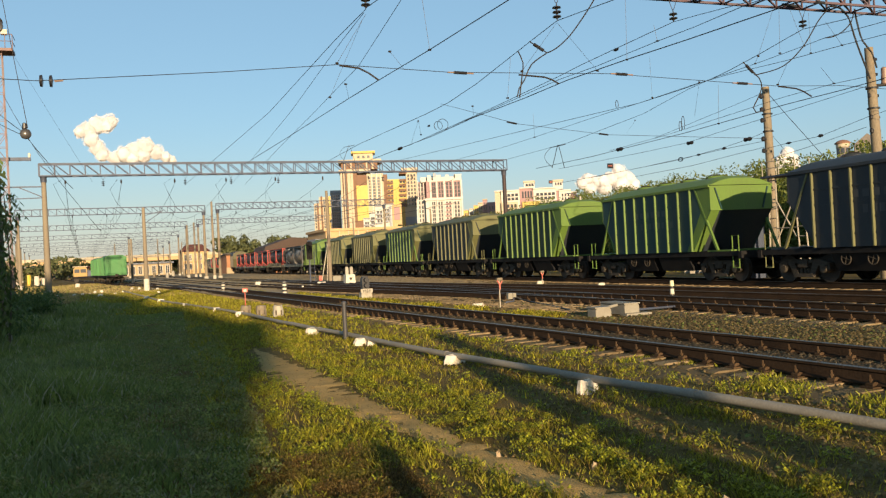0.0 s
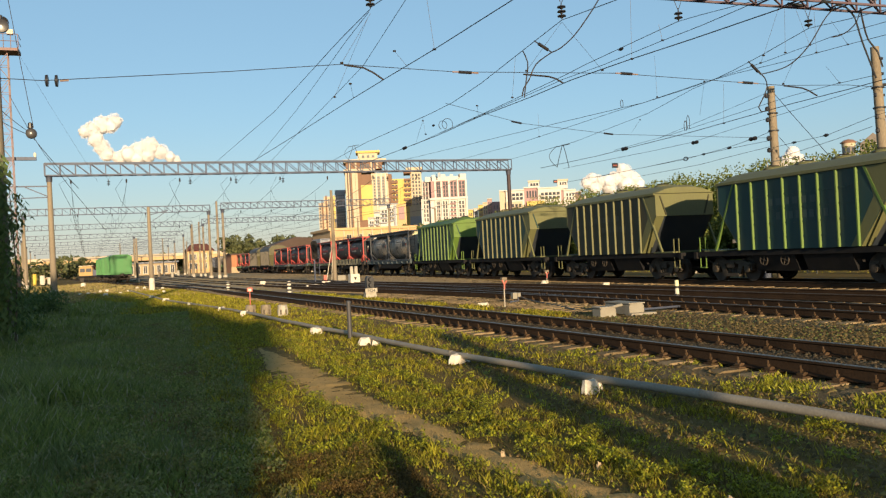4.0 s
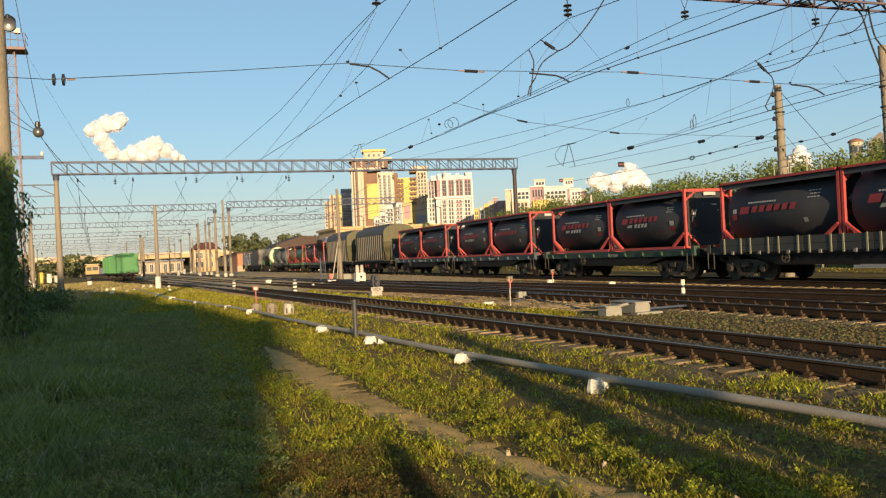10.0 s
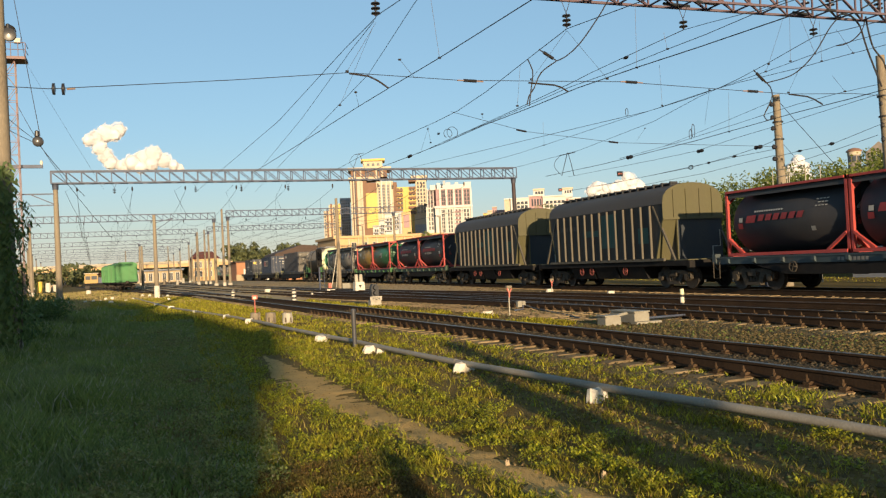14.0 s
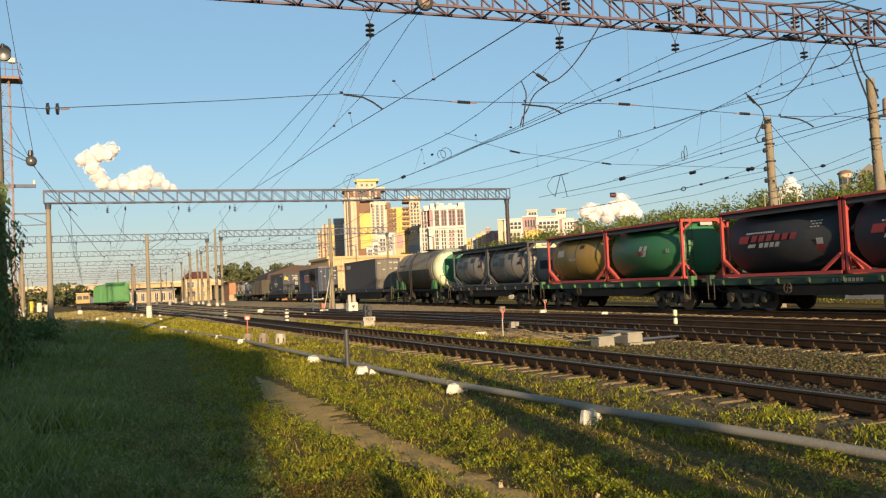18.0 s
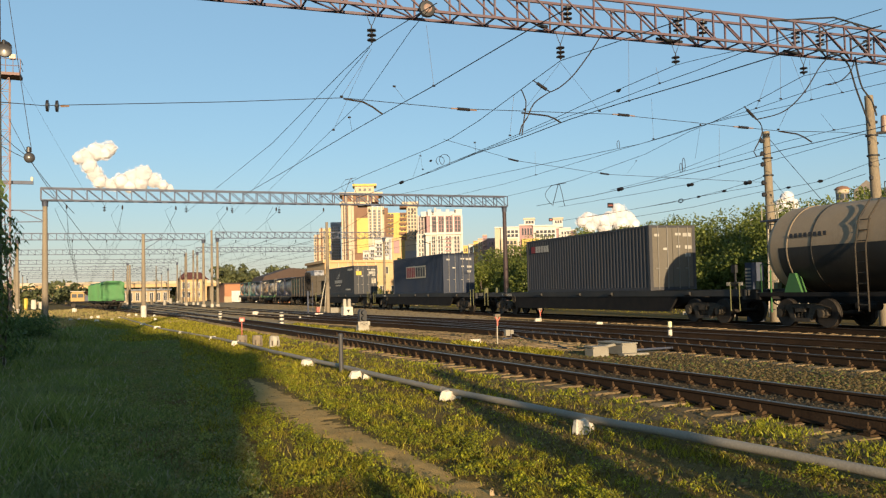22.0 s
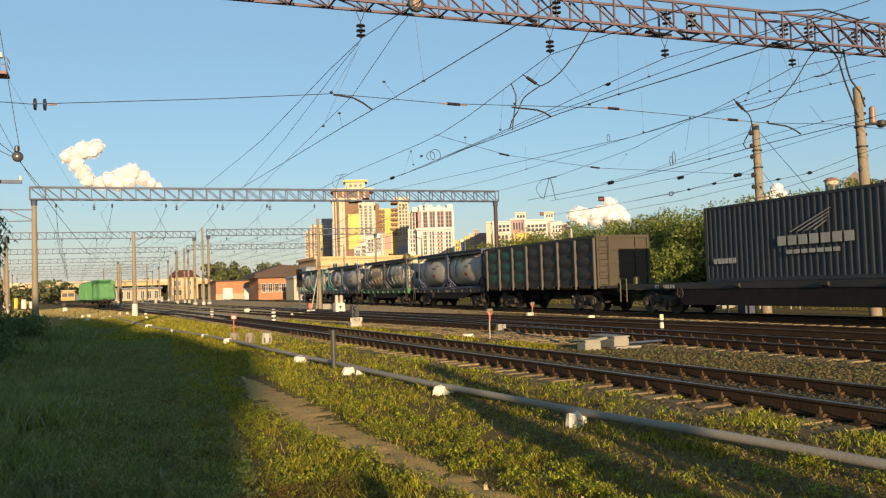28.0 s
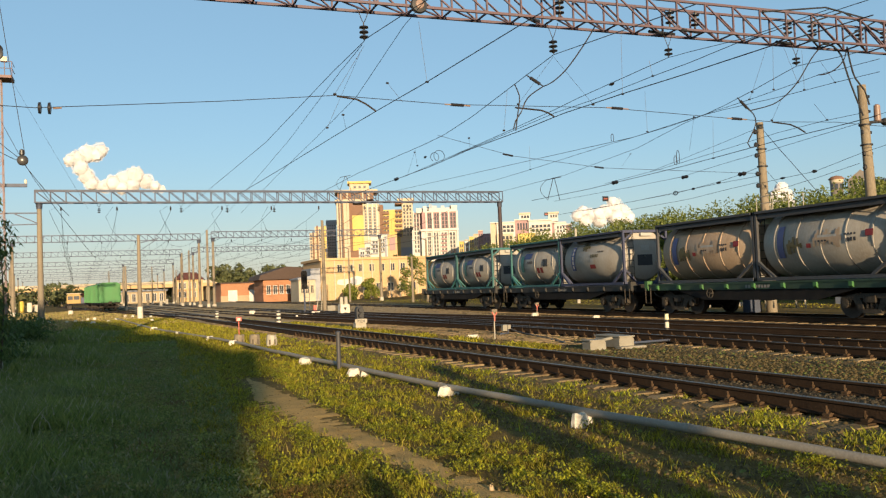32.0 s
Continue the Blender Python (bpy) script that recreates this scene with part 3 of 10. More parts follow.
BOX_BLACK = paint("charcoal_container_paint", (0.030, 0.034, 0.043), amount=0.35)
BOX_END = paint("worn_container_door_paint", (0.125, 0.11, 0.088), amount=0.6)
GONDOLA = paint("brown_gondola_paint", (0.034, 0.029, 0.025))
GONDOLA_GREEN = paint("green_patch_paint", (0.027, 0.078, 0.052))
GONDOLA_RIB = paint("dark_brown_gondola_end_paint", (0.052, 0.041, 0.028))
TANKCAR = paint("dusty_brown_tank_car_paint", (0.30, 0.225, 0.145), amount=0.45)
TANKCAR_DARK = paint("dark_tank_paint", (0.018, 0.017, 0.016))
TANKCAR_END = paint("cream_tank_ring_paint", (0.72, 0.68, 0.42), amount=0.25)
TANKCAR_GREEN = paint("bright_green_tank_head_paint", (0.026, 0.15, 0.07), amount=0.35)
CANVAS = paint("dusty_top_cover", (0.045, 0.046, 0.05), amount=0.5)
BAR_WHITE = paint("white_lettering", (0.40, 0.38, 0.34), amount=0.6)
BAR_RED = paint("red_lettering", (0.24, 0.028, 0.03), amount=0.3)
BAR_BLACK = paint("black_lettering", (0.035, 0.035, 0.04), amount=0.3)
BAR_CREAM = paint("cream_logo_panel", (0.46, 0.41, 0.31), amount=0.45)
ROD_GREY = paint("galvanised_lock_rod", (0.20, 0.19, 0.175), amount=0.5)
BAR_BLUE = paint("dark_blue_band", (0.04, 0.06, 0.16), amount=0.3)
GREEN_BUFFER = paint("bright_green_corner_paint", (0.05, 0.15, 0.045), amount=0.4)

PATCH_TEAL = paint("faded_teal_patch_paint", (0.018, 0.075, 0.062), amount=0.5)

MESHES = {}


def kept(key, make, mat):
    """A mesh made once and shared by alike parts."""
    if key not in MESHES:
        MESHES[key] = make().mesh(key, mat)
    return MESHES[key]


def wheel_shape():
    return Shape().lathe([(-0.075, 0.13), (-0.07, 0.40), (-0.075, 0.475), (0.045, 0.475), (0.055, 0.502), (0.085, 0.502), (0.085, 0.42), (0.03, 0.38), (0.0, 0.2), (0.06, 0.13)], "x", (0, 0, 0), 22)


def side_frame_shape():
    """Cast side frame of a bogie with its window for the springs, seen from the side."""
    s = Shape()
    s.prism([(-1.15, 0.42), (-1.15, 0.66), (-0.98, 0.72), (-0.55, 0.80), (0.55, 0.80), (0.98, 0.72), (1.15, 0.66), (1.15, 0.42), (1.0, 0.36), (0.8, 0.40), (0.72, 0.58), (0.40, 0.66), (-0.40, 0.66), (-0.72, 0.58), (-0.8, 0.40), (-1.0, 0.36)], "x", -0.09, 0.09)
    s.prism([(-0.66, 0.60), (-0.40, 0.66), (-0.26, 0.30), (-0.46, 0.22)], "x", -0.08, 0.08)
    s.prism([(0.66, 0.60), (0.40, 0.66), (0.26, 0.30), (0.46, 0.22)], "x", -0.08, 0.08)
    s.prism([(-0.46, 0.18), (0.46, 0.18), (0.40, 0.31), (-0.40, 0.31)], "x", -0.11, 0.11)
    for y in (-0.925, 0.925):
        s.lathe([(-0.16, 0.10), (-0.155, 0.14), (0.10, 0.15)], "x", (0, y, 0.475), 14)
        s.box(-0.13, 0.13, y - 0.17, y + 0.17, 0.60, 0.68)
    return s


def spring_shape():
    s = Shape()
    prof = []
    for i in range(4):
        z = 0.32 + i * 0.06
        prof += [(z, 0.055), (z + 0.02, 0.078), (z + 0.04, 0.055)]
    return s.lathe(prof, "z", (0, 0, 0), 7)


def bogie(parent, y):
    b = part("bogie", kept("bogie_bolster", lambda: Shape().box(-1.15, 1.15, -0.22, 0.22, 0.52, 0.74).box(-0.25, 0.25, -0.25, 0.25, 0.74, 0.92), BOGIE), BOGIE, parent, m=pose(0, y, 0))
    for k in (-1, 1):
        part("side_frame", kept("side_frame", side_frame_shape, BOGIE), BOGIE, b, m=pose(k * 1.02, 0, 0, 0, 0, 0 if k < 0 else 180))
        for yy in (-0.17, 0.0, 0.17):
            part("spring", kept("spring", spring_shape, BOGIE), BOGIE, b, m=pose(k * 1.02, yy, 0))
        for w in (-0.925, 0.925):
            part("wheel", kept("wheel", wheel_shape, WHEEL), WHEEL, b, m=pose(k * 0.80, w, 0.475, 0, 0, 180 if k > 0 else 0))
    for w in (-0.925, 0.925):
        part("axle", kept("axle", lambda: Shape().tube([(-1.1, 0, 0.475), (1.1, 0, 0.475)], 0.08, 10), WHEEL), WHEEL, b, m=pose(0, w, 0))
        part("brake_beam", kept("brake_beam", lambda: Shape().tube([(-0.75, 0, 0.36), (0.75, 0, 0.36)], 0.04, 8).box(0.68, 0.88, -0.05, 0.05, 0.28, 0.56).box(-0.88, -0.68, -0.05, 0.05, 0.28, 0.56), BOGIE), BOGIE, b, m=pose(0, w * 0.42, 0))


def coupler_shape():
    s = Shape()
    s.box(-0.11, 0.11, 0.0, 0.75, 0.93, 1.13)
    s.prism([(-0.2, -0.22), (0.05, -0.30), (0.22, -0.10), (0.18, 0.12), (-0.18, 0.12)], "z", 0.88, 1.22)
    s.tube([(-0.32, 0.35, 0.98), (-0.36, 0.1, 0.78), (-0.30, -0.15, 0.66), (-0.2, -0.28, 0.72)], 0.028, 8)
    return s


def running_gear(w, length, base, deck=1.1, mat=None):
    """Bogies, couplers and brake gear common to all wagons; length over couplers, base between bogie centres."""
    mat = mat or UNDER
    bogie(w, -base / 2)
    bogie(w, base / 2)
    for k in (-1, 1):
        part("coupler", kept("coupler", coupler_shape, BOGIE), BOGIE, w, m=pose(0, k * length / 2, 0, 0, 0, 0 if k < 0 else 180))
    part("brake_cylinder", kept("brake_cylinder", lambda: Shape().lathe([(-0.3, 0.08), (-0.28, 0.17), (0.28, 0.17), (0.3, 0.10)], "y", (-0.55, 0.3, 0.72), 16).lathe([(-0.45, 0.1), (-0.42, 0.15), (0.42, 0.15), (0.45, 0.1)], "y", (-0.6, 1.5, 0.74), 16), UNDER), UNDER, w)


def ladder_shape(x, y, z0, z1, wide=0.36, along="x", r=0.016, step=0.30):
    s = Shape()
    for k in (-wide / 2, wide / 2):
        a = (x + k, y) if along == "x" else (x, y + k)
        s.tube([(*a, z0), (*a, z1)], r, 6)
    z = z0 + 0.12
    while z < z1:
        a, b = ((x - wide / 2, y, z), (x + wide / 2, y, z)) if along == "x" else ((x, y - wide / 2, z), (x, y + wide / 2, z))
        s.tube([a, b], r * 0.9, 6)
        z += step
    return s


def bars(shape, x, y0, y1, z0, z1, n, gap=0.35):
    """Unreadable writing as upright blocks on the side that faces the yard."""
    w = (y1 - y0) / n
    for i in range(n):
        shape.box(x - 0.006, x, y0 + i * w + w * gap * 0.5, y0 + (i + 1) * w - w * gap * 0.5, z0, z1)
    return shape


def handwheel_shape(x, y, z, r=0.24):
    s = Shape()
    n = 18
    s.tube([(x, y + r * math.cos(2 * math.pi * i / n), z + r * math.sin(2 * math.pi * i / n)) for i in range(n + 1)], 0.022, 6)
    for a in (0.3, 0.3 + math.pi / 2):
        s.tube([(x, y - r * math.cos(a), z - r * math.sin(a)), (x, y + r * math.cos(a), z + r * math.sin(a))], 0.016, 6)
    return s.tube([(x, y, z), (x + 0.5, y, z)], 0.025, 6)


def mineral_hopper(label, wall, rib, roof, seven=False):
    """Covered hopper wagon with sloped ends, upright ribs and a low roof; 12 m over couplers."""
    w = thing("hopper_wagon", label, "hopper wagon", "wagons of the freight train")
    X, L, ZH = 1.5, 3.98, 2.80
    part("underframe", Shape().box(-0.35, 0.35, -5.6, 5.6, 0.82, 1.12).box(-1.45, -1.33, -5.5, 5.5, 0.98, 1.16).box(1.33, 1.45, -5.5, 5.5, 0.98, 1.16).box(-1.5, 1.5, -5.62, -5.44, 0.9, 1.16).box(-1.5, 1.5, 5.44, 5.62, 0.9, 1.16), UNDER, w)
    for k in (-1, 1):
        part("end_platform", Shape().box(-1.45, 1.45, min(k * 5.0, k * 3.6), max(k * 5.0, k * 3.6), 1.165, 1.22), roof, w)
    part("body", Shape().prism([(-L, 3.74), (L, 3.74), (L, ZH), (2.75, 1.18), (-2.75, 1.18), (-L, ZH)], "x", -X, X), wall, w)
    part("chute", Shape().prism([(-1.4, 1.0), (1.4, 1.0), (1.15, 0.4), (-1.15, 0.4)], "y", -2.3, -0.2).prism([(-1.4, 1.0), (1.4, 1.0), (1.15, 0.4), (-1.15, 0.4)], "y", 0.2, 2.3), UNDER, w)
    # end hood, lighter than the walls, over a sloping sheet with an edge strip in roof paint
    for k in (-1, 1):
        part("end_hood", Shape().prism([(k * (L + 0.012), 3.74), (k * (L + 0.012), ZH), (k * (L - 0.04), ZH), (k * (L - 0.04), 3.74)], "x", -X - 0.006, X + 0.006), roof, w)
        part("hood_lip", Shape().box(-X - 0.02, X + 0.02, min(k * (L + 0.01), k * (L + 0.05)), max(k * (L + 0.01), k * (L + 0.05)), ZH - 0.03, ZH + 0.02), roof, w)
        # navy paints in the shadow of the wagon in front; the edge strip stays lit
        part("end_slope", Shape().prism([(k * (L + 0.006), ZH), (k * 2.76, 1.18), (k * 2.70, 1.18), (k * (L - 0.04), ZH)], "x", -X + 0.42, X - 0.1), HOPPER_NAVY, w, "sloping end sheet coloured dark for the wagon shadow on it")
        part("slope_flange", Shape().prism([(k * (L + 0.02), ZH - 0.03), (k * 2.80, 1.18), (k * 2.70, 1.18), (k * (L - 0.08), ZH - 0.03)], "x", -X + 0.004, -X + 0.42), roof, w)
        for x in (-1.28, 1.28):
            part("hood_strut", Shape().beam((x, k * (L + 0.03), 3.66), (x * 0.78, k * (L + 0.04), ZH + 0.02), 0.05), wall, w)
        for x in (-X + 0.02, X - 0.02):
            part("end_strut", Shape().beam((x, k * (L - 0.95), 3.70), (x * 0.985, k * (L + 0.28), 1.2), 0.085), rib, w)
        part("handrail", Shape().tube([(-1.38, k * 5.35, 0.55), (-1.38, k * 5.35, 1.75), (-1.38, k * 5.0, 1.75), (-1.38, k * 5.0, 0.55)], 0.024, 6), rib, w)
        part("step_iron", Shape().box(-1.42, -1.34, min(k * 5.0, k * 5.35), max(k * 5.0, k * 5.35), 0.52, 0.56), rib, w)
    for x in (-X - 0.004, X + 0.004):
        part("side_gusset", Shape().prism([(-(L - 0.02), 3.66), (-(L - 0.02), ZH), (-2.75, 1.19), (-2.40, 1.19), (-(L - 0.62), ZH - 0.1), (-(L - 0.92), 3.66)], "x", min(x, x * 0.99), max(x, x * 0.99)), roof, w)
    n = 9 if seven else 8
    for i in range(n):
        y = -2.85 + 5.6 * i / (n - 1) + 0.1
        for k in (-1, 1):
            part("rib", Shape().prism([(k * X, y - 0.042), (k * (X + 0.075), y - 0.026), (k * (X + 0.075), y + 0.026), (k * X, y + 0.042)], "z", 1.19, 3.66), rib, w)
    for k in (-1, 1):
        part("top_rail", Shape().box(min(k * X, k * (X + 0.07)), max(k * X, k * (X + 0.07)), -L, L, 3.68, 3.78), rib if roof is LIME else roof, w)
        for z in (1.6, 2.1, 2.6, 3.1):
            part("side_crease", Shape().box(min(k * X, k * (X + 0.018)), max(k * X, k * (X + 0.018)), -2.7, 3.0, z - 0.025, z + 0.025), wall, w)
    # roof, low pitched with a hip at each end
    r = Shape()
    prof = [(-X - 0.04, 3.76), (-1.0, 4.02), (-0.45, 4.14), (0.45, 4.14), (1.0, 4.02), (X + 0.04, 3.76)]
    for a, b, s0, s1 in ((-L - 0.05, -L + 0.3, 0.7, 1.0), (-L + 0.3, L - 0.3, 1.0, 1.0), (L - 0.3, L + 0.05, 1.0, 0.7)):
        p0 = [(x, a, 3.76 + (z - 3.76) * s0) for x, z in prof]
        p1 = [(x, b, 3.76 + (z - 3.76) * s1) for x, z in prof]
        k = len(prof)
        r.add(p0 + p1, [(i, i + 1, k + i + 1, k + i) for i in range(k - 1)] + [tuple(range(k)), tuple(range(k, 2 * k))[::-1], (0, k, 2 * k - 1, k - 1)])
    part("roof", r, roof, w)
    for y in (-2.5, -0.85, 0.85, 2.5):
        h = part("hatch", Shape().lathe([(4.08, 0.42), (4.18, 0.42), (4.24, 0.34), (4.26, 0.1)], "z", (0, y, 0), 16), roof, w)
        part("hatch_clamp", Shape().tube([(-0.5, y, 4.12), (-0.2, y, 4.29), (0.2, y, 4.29), (0.5, y, 4.12)], 0.025, 6), UNDER, h)
    part("roof_walkway", Shape().box(0.5, 0.85, -3.3, 3.3, 4.12, 4.15), roof, w)
    part("brake_wheel", handwheel_shape(-1.35, 0.7, 0.80, 0.19), BOGIE, w)
    part("brake_wheel", handwheel_shape(-1.35, 1.75, 0.80, 0.19), BOGIE, w)
    part("air_pipe", Shape().tube([(-1.36, -2.6, 1.08), (-1.36, 2.6, 1.08)], 0.03, 8).tube([(-1.36, 2.6, 1.08), (-1.0, 3.2, 0.95)], 0.03, 8), BOGIE, w)
    tagged(part("lettering", bars(bars(Shape(), -X - 0.003, -1.1, 1.3, 2.72, 2.96, 6), -X - 0.003, -1.6, 0.9, 2.22, 2.48, 8), wall_letter(wall), w), kind="stuff")
    running_gear(w, 12.0, 7.7)
    return w


def wall_letter(wall):
    """Faded lettering a little paler than the wall."""
    key = wall.name + "_letter"
    if key not in MESHES:
        c = wall.node_tree.nodes["Mix"].inputs[6].default_value
        MESHES[key] = paint(key, tuple(0.022 + 0.95 * v for v in c[:3]), amount=0.7)
    return MESHES[key]


def grain_hopper(label):
    """Long covered grain hopper: bowed roof, many thin ribs, plated ends."""
    w = thing("hopper_wagon", label, "hopper wagon", "wagons of the freight train")
    X, L = 1.56, 5.3
    part("underframe", Shape().box(-0.35, 0.35, -6.9, 6.9, 0.82, 1.12).box(-1.5, -1.36, -6.8, 6.8, 0.98, 1.2).box(1.36, 1.5, -6.8, 6.8, 0.98, 1.2).box(-1.5, 1.5, -6.95, -6.75, 0.9, 1.2).box(-1.5, 1.5, 6.75, 6.95, 0.9, 1.2), UNDER, w)
    part("chute", Shape().prism([(-1.42, 1.0), (1.42, 1.0), (1.15, 0.4), (-1.15, 0.4)], "y", -3.4, -1.2).prism([(-1.42, 1.0), (1.42, 1.0), (1.15, 0.4), (-1.15, 0.4)], "y", -1.0, 1.0).prism([(-1.42, 1.0), (1.42, 1.0), (1.15, 0.4), (-1.15, 0.4)], "y", 1.2, 3.4), UNDER, w)
    part("body", Shape().prism([(-L, 3.66), (L, 3.66), (L, 3.0), (4.65, 1.22), (-4.65, 1.22), (-L, 3.0)], "x", -X + 0.04, X - 0.04), GRAIN, w)
    arc = [(X * math.cos(math.pi * i / 12), 3.66 + 0.92 * math.sin(math.pi * i / 12) ** 0.75) for i in range(13)]
    part("roof", Shape().prism(arc, "y", -L, L), GRAIN_ROOF, w)
    for k in (-1, 1):
        part("end_panel", Shape().prism(arc + [(-X, 3.0), (X, 3.0)], "y", k * (L + 0.004), k * (L + 0.03)), GRAIN_END, w)
        part("end_slope", Shape().prism([(k * (L + 0.01), 3.02), (k * 4.66, 1.22), (k * 4.58, 1.22), (k * (L - 0.06), 3.02)], "x", -X + 0.02, -X + 0.75), GRAIN_END, w)
        # the bulkhead's navy puts the shade between two wagons into its colour
        part("end_bulkhead", Shape().box(-X + 0.72, X - 0.06, min(k * 4.5, k * (L - 0.01)), max(k * 4.5, k * (L - 0.01)), 1.24, 2.99), HOPPER_NAVY, w, "end bulkhead coloured as dark as its shade")
        part("bulkhead_edge", Shape().box(-X + 0.69, -X + 0.74, min(k * (L - 0.05), k * (L + 0.03)), max(k * (L - 0.05), k * (L + 0.03)), 1.24, 3.0), GRAIN_END, w)
        part("hood_lip", Shape().box(-X - 0.02, X + 0.02, min(k * (L + 0.02), k * (L + 0.09)), max(k * (L + 0.02), k * (L + 0.09)), 2.97, 3.06), GRAIN_END, w)
        for x in (-1.0, -0.35, 0.35, 1.0):
            part("end_rib", Shape().box(x - 0.03, x + 0.03, min(k * (L + 0.03), k * (L + 0.075)), max(k * (L + 0.03), k * (L + 0.075)), 3.0, 4.3), GRAIN_END, w)
        for x in (-X + 0.05, X - 0.05):
            part("end_strut", Shape().beam((x, k * (L - 0.75), 3.6), (x * 0.98, k * (L + 0.65), 1.22), 0.085), GRAIN_RIB, w)
        part("end_platform", Shape().box(-1.45, 1.45, min(k * 6.8, k * 4.7), max(k * 6.8, k * 4.7), 1.205, 1.24), GRAIN_END, w)
        part("grab_rail", Shape().tube([(0.5, k * 5.9, 1.24), (0.5, k * 5.9, 1.75), (0.9, k * 5.9, 1.75), (0.9, k * 5.9, 2.45)], 0.022, 6), BAR_WHITE, w)
    for i in range(13):
        y = -4.35 + 8.7 * i / 12
        for k in (-1, 1):
            part("rib", Shape().prism([(k * (X - 0.04), y - 0.045), (k * (X + 0.05), y - 0.03), (k * (X + 0.05), y + 0.03), (k * (X - 0.04), y + 0.045)], "z", 1.24, 3.64), GRAIN_RIB, w)
    part("side_sill", Shape().box(-X - 0.05, -X + 0.06, -5.3, 5.3, 1.2, 1.32).box(X - 0.06, X + 0.05, -5.3, 5.3, 1.2, 1.32), GRAIN_RIB, w)
    part("green_patch", Shape().box(-X + 0.03, -X + 0.04, -1.55, -0.1, 1.9, 3.5), PATCH_TEAL, w)
    part("green_patch", Shape().box(-X + 0.03, -X + 0.04, -4.1, -3.3, 2.0, 2.7), PATCH_TEAL, w)
    part("green_patch", Shape().box(-X + 0.03, -X + 0.04, 0.2, 1.7, 2.5, 2.8), PATCH_TEAL, w)
    for y in (-3.6, -1.2, 1.2, 3.6):
        part("hatch", Shape().box(-0.5, 0.5, y - 0.55, y + 0.55, 4.55, 4.66), GRAIN, w)
    part("roof_walkway", Shape().box(-0.75, -0.50, -5.0, 5.0, 4.56, 4.60), BLACK, w)
    for i in range(16):
        y = -4.9 + 9.8 * i / 15
        part("walkway_bracket", Shape().box(-0.82, -0.45, y - 0.05, y + 0.05, 4.44, 4.66), BLACK, w)
    for y in (-1.9, 1.2, 2.2):
        part("brake_wheel", handwheel_shape(-1.42, y, 0.78, 0.18), BRAKE_RED, w)
    tagged(part("lettering", bars(Shape(), -X + 0.036, 2.2, 4.0, 2.9, 3.1, 7), GRAIN_ROOF, w), kind="stuff")
    running_gear(w, 14.62, 10.5)
    return w


def flat_car(w, deck, boards=False, bright=False, length=14.62):
    """Flat wagon 14.6 m over couplers; deck at 1.27 m."""
    L = 6.65
    s = Shape()
    for k in (-1, 1):
        s.box(k * 1.28 - 0.05, k * 1.28 + 0.05, -L, L, 0.99, 1.22)
    part("side_sill", s, deck, w)
    belly = Shape()
    for k in (-1, 1):
        belly.prism([(-4.7, 0.986), (4.7, 0.986), (2.9, 0.60), (-2.9, 0.60)], "x", k * 1.24 - 0.04, k * 1.24 + 0.04)
    part("belly_beam", belly, UNDER, w)
    part("underframe", Shape().box(-0.4, 0.4, -L, L, 0.72, 1.15).box(-1.3, 1.3, -L - 0.12, -L, 0.92, 1.25).box(-1.3, 1.3, L, L + 0.12, 0.92, 1.25), UNDER, w)
    part("deck", Shape().box(-1.36, 1.36, -L, L, 1.20, 1.262), deck, w)
    for i in range(9):
        y = -5.9 + 11.8 * i / 8
        part("stake_pocket", Shape().prism([(-1.33, 1.0), (-1.42, 1.06), (-1.42, 1.2), (-1.33, 1.2)], "y", y - 0.07, y + 0.07), GREEN_BUFFER if bright else deck, w)
    if boards:
        for i in range(8):
            y = -5.9 + 11.8 * i / 8
            b = part("side_board", Shape().box(-1.46, -1.41, y + 0.02, y + 1.45, 1.08, 1.60), DECK_WOOD, w)
            for yy in (y + 0.25, y + 1.2):
                part("hinge_strap", Shape().box(-1.485, -1.46, yy - 0.035, yy + 0.035, 1.02, 1.62), STRAP, b)
            part("board_joint", Shape().box(-1.464, -1.459, y + 0.03, y + 1.44, 1.33, 1.345), UNDER, b)
            part("latch", Shape().box(-1.50, -1.46, y + 0.66, y + 0.78, 1.0, 1.12), ROD_GREY, b)
    for k in (-1, 1):
        part("corner_step", Shape().box(-1.40, -1.12, min(k * (L - 0.05), k * (L + 0.16)), max(k * (L - 0.05), k * (L + 0.16)), 1.0, 1.40), GREEN_BUFFER if bright else deck, w)
        part("step_iron", Shape().tube([(-1.42, k * 6.35, 1.1), (-1.42, k * 6.35, 0.45), (-1.42, k * 6.72, 0.45), (-1.42, k * 6.72, 1.1)], 0.02, 6), BOGIE, w)
    part("brake_wheel", handwheel_shape(-1.42, 2.4, 0.86, 0.18), BOGIE, w)
    tagged(part("lettering", bars(Shape(), -1.335, -0.8, 0.5, 1.04, 1.15, 8), ROD_GREY, w), kind="stuff")
    running_gear(w, length, 9.72)


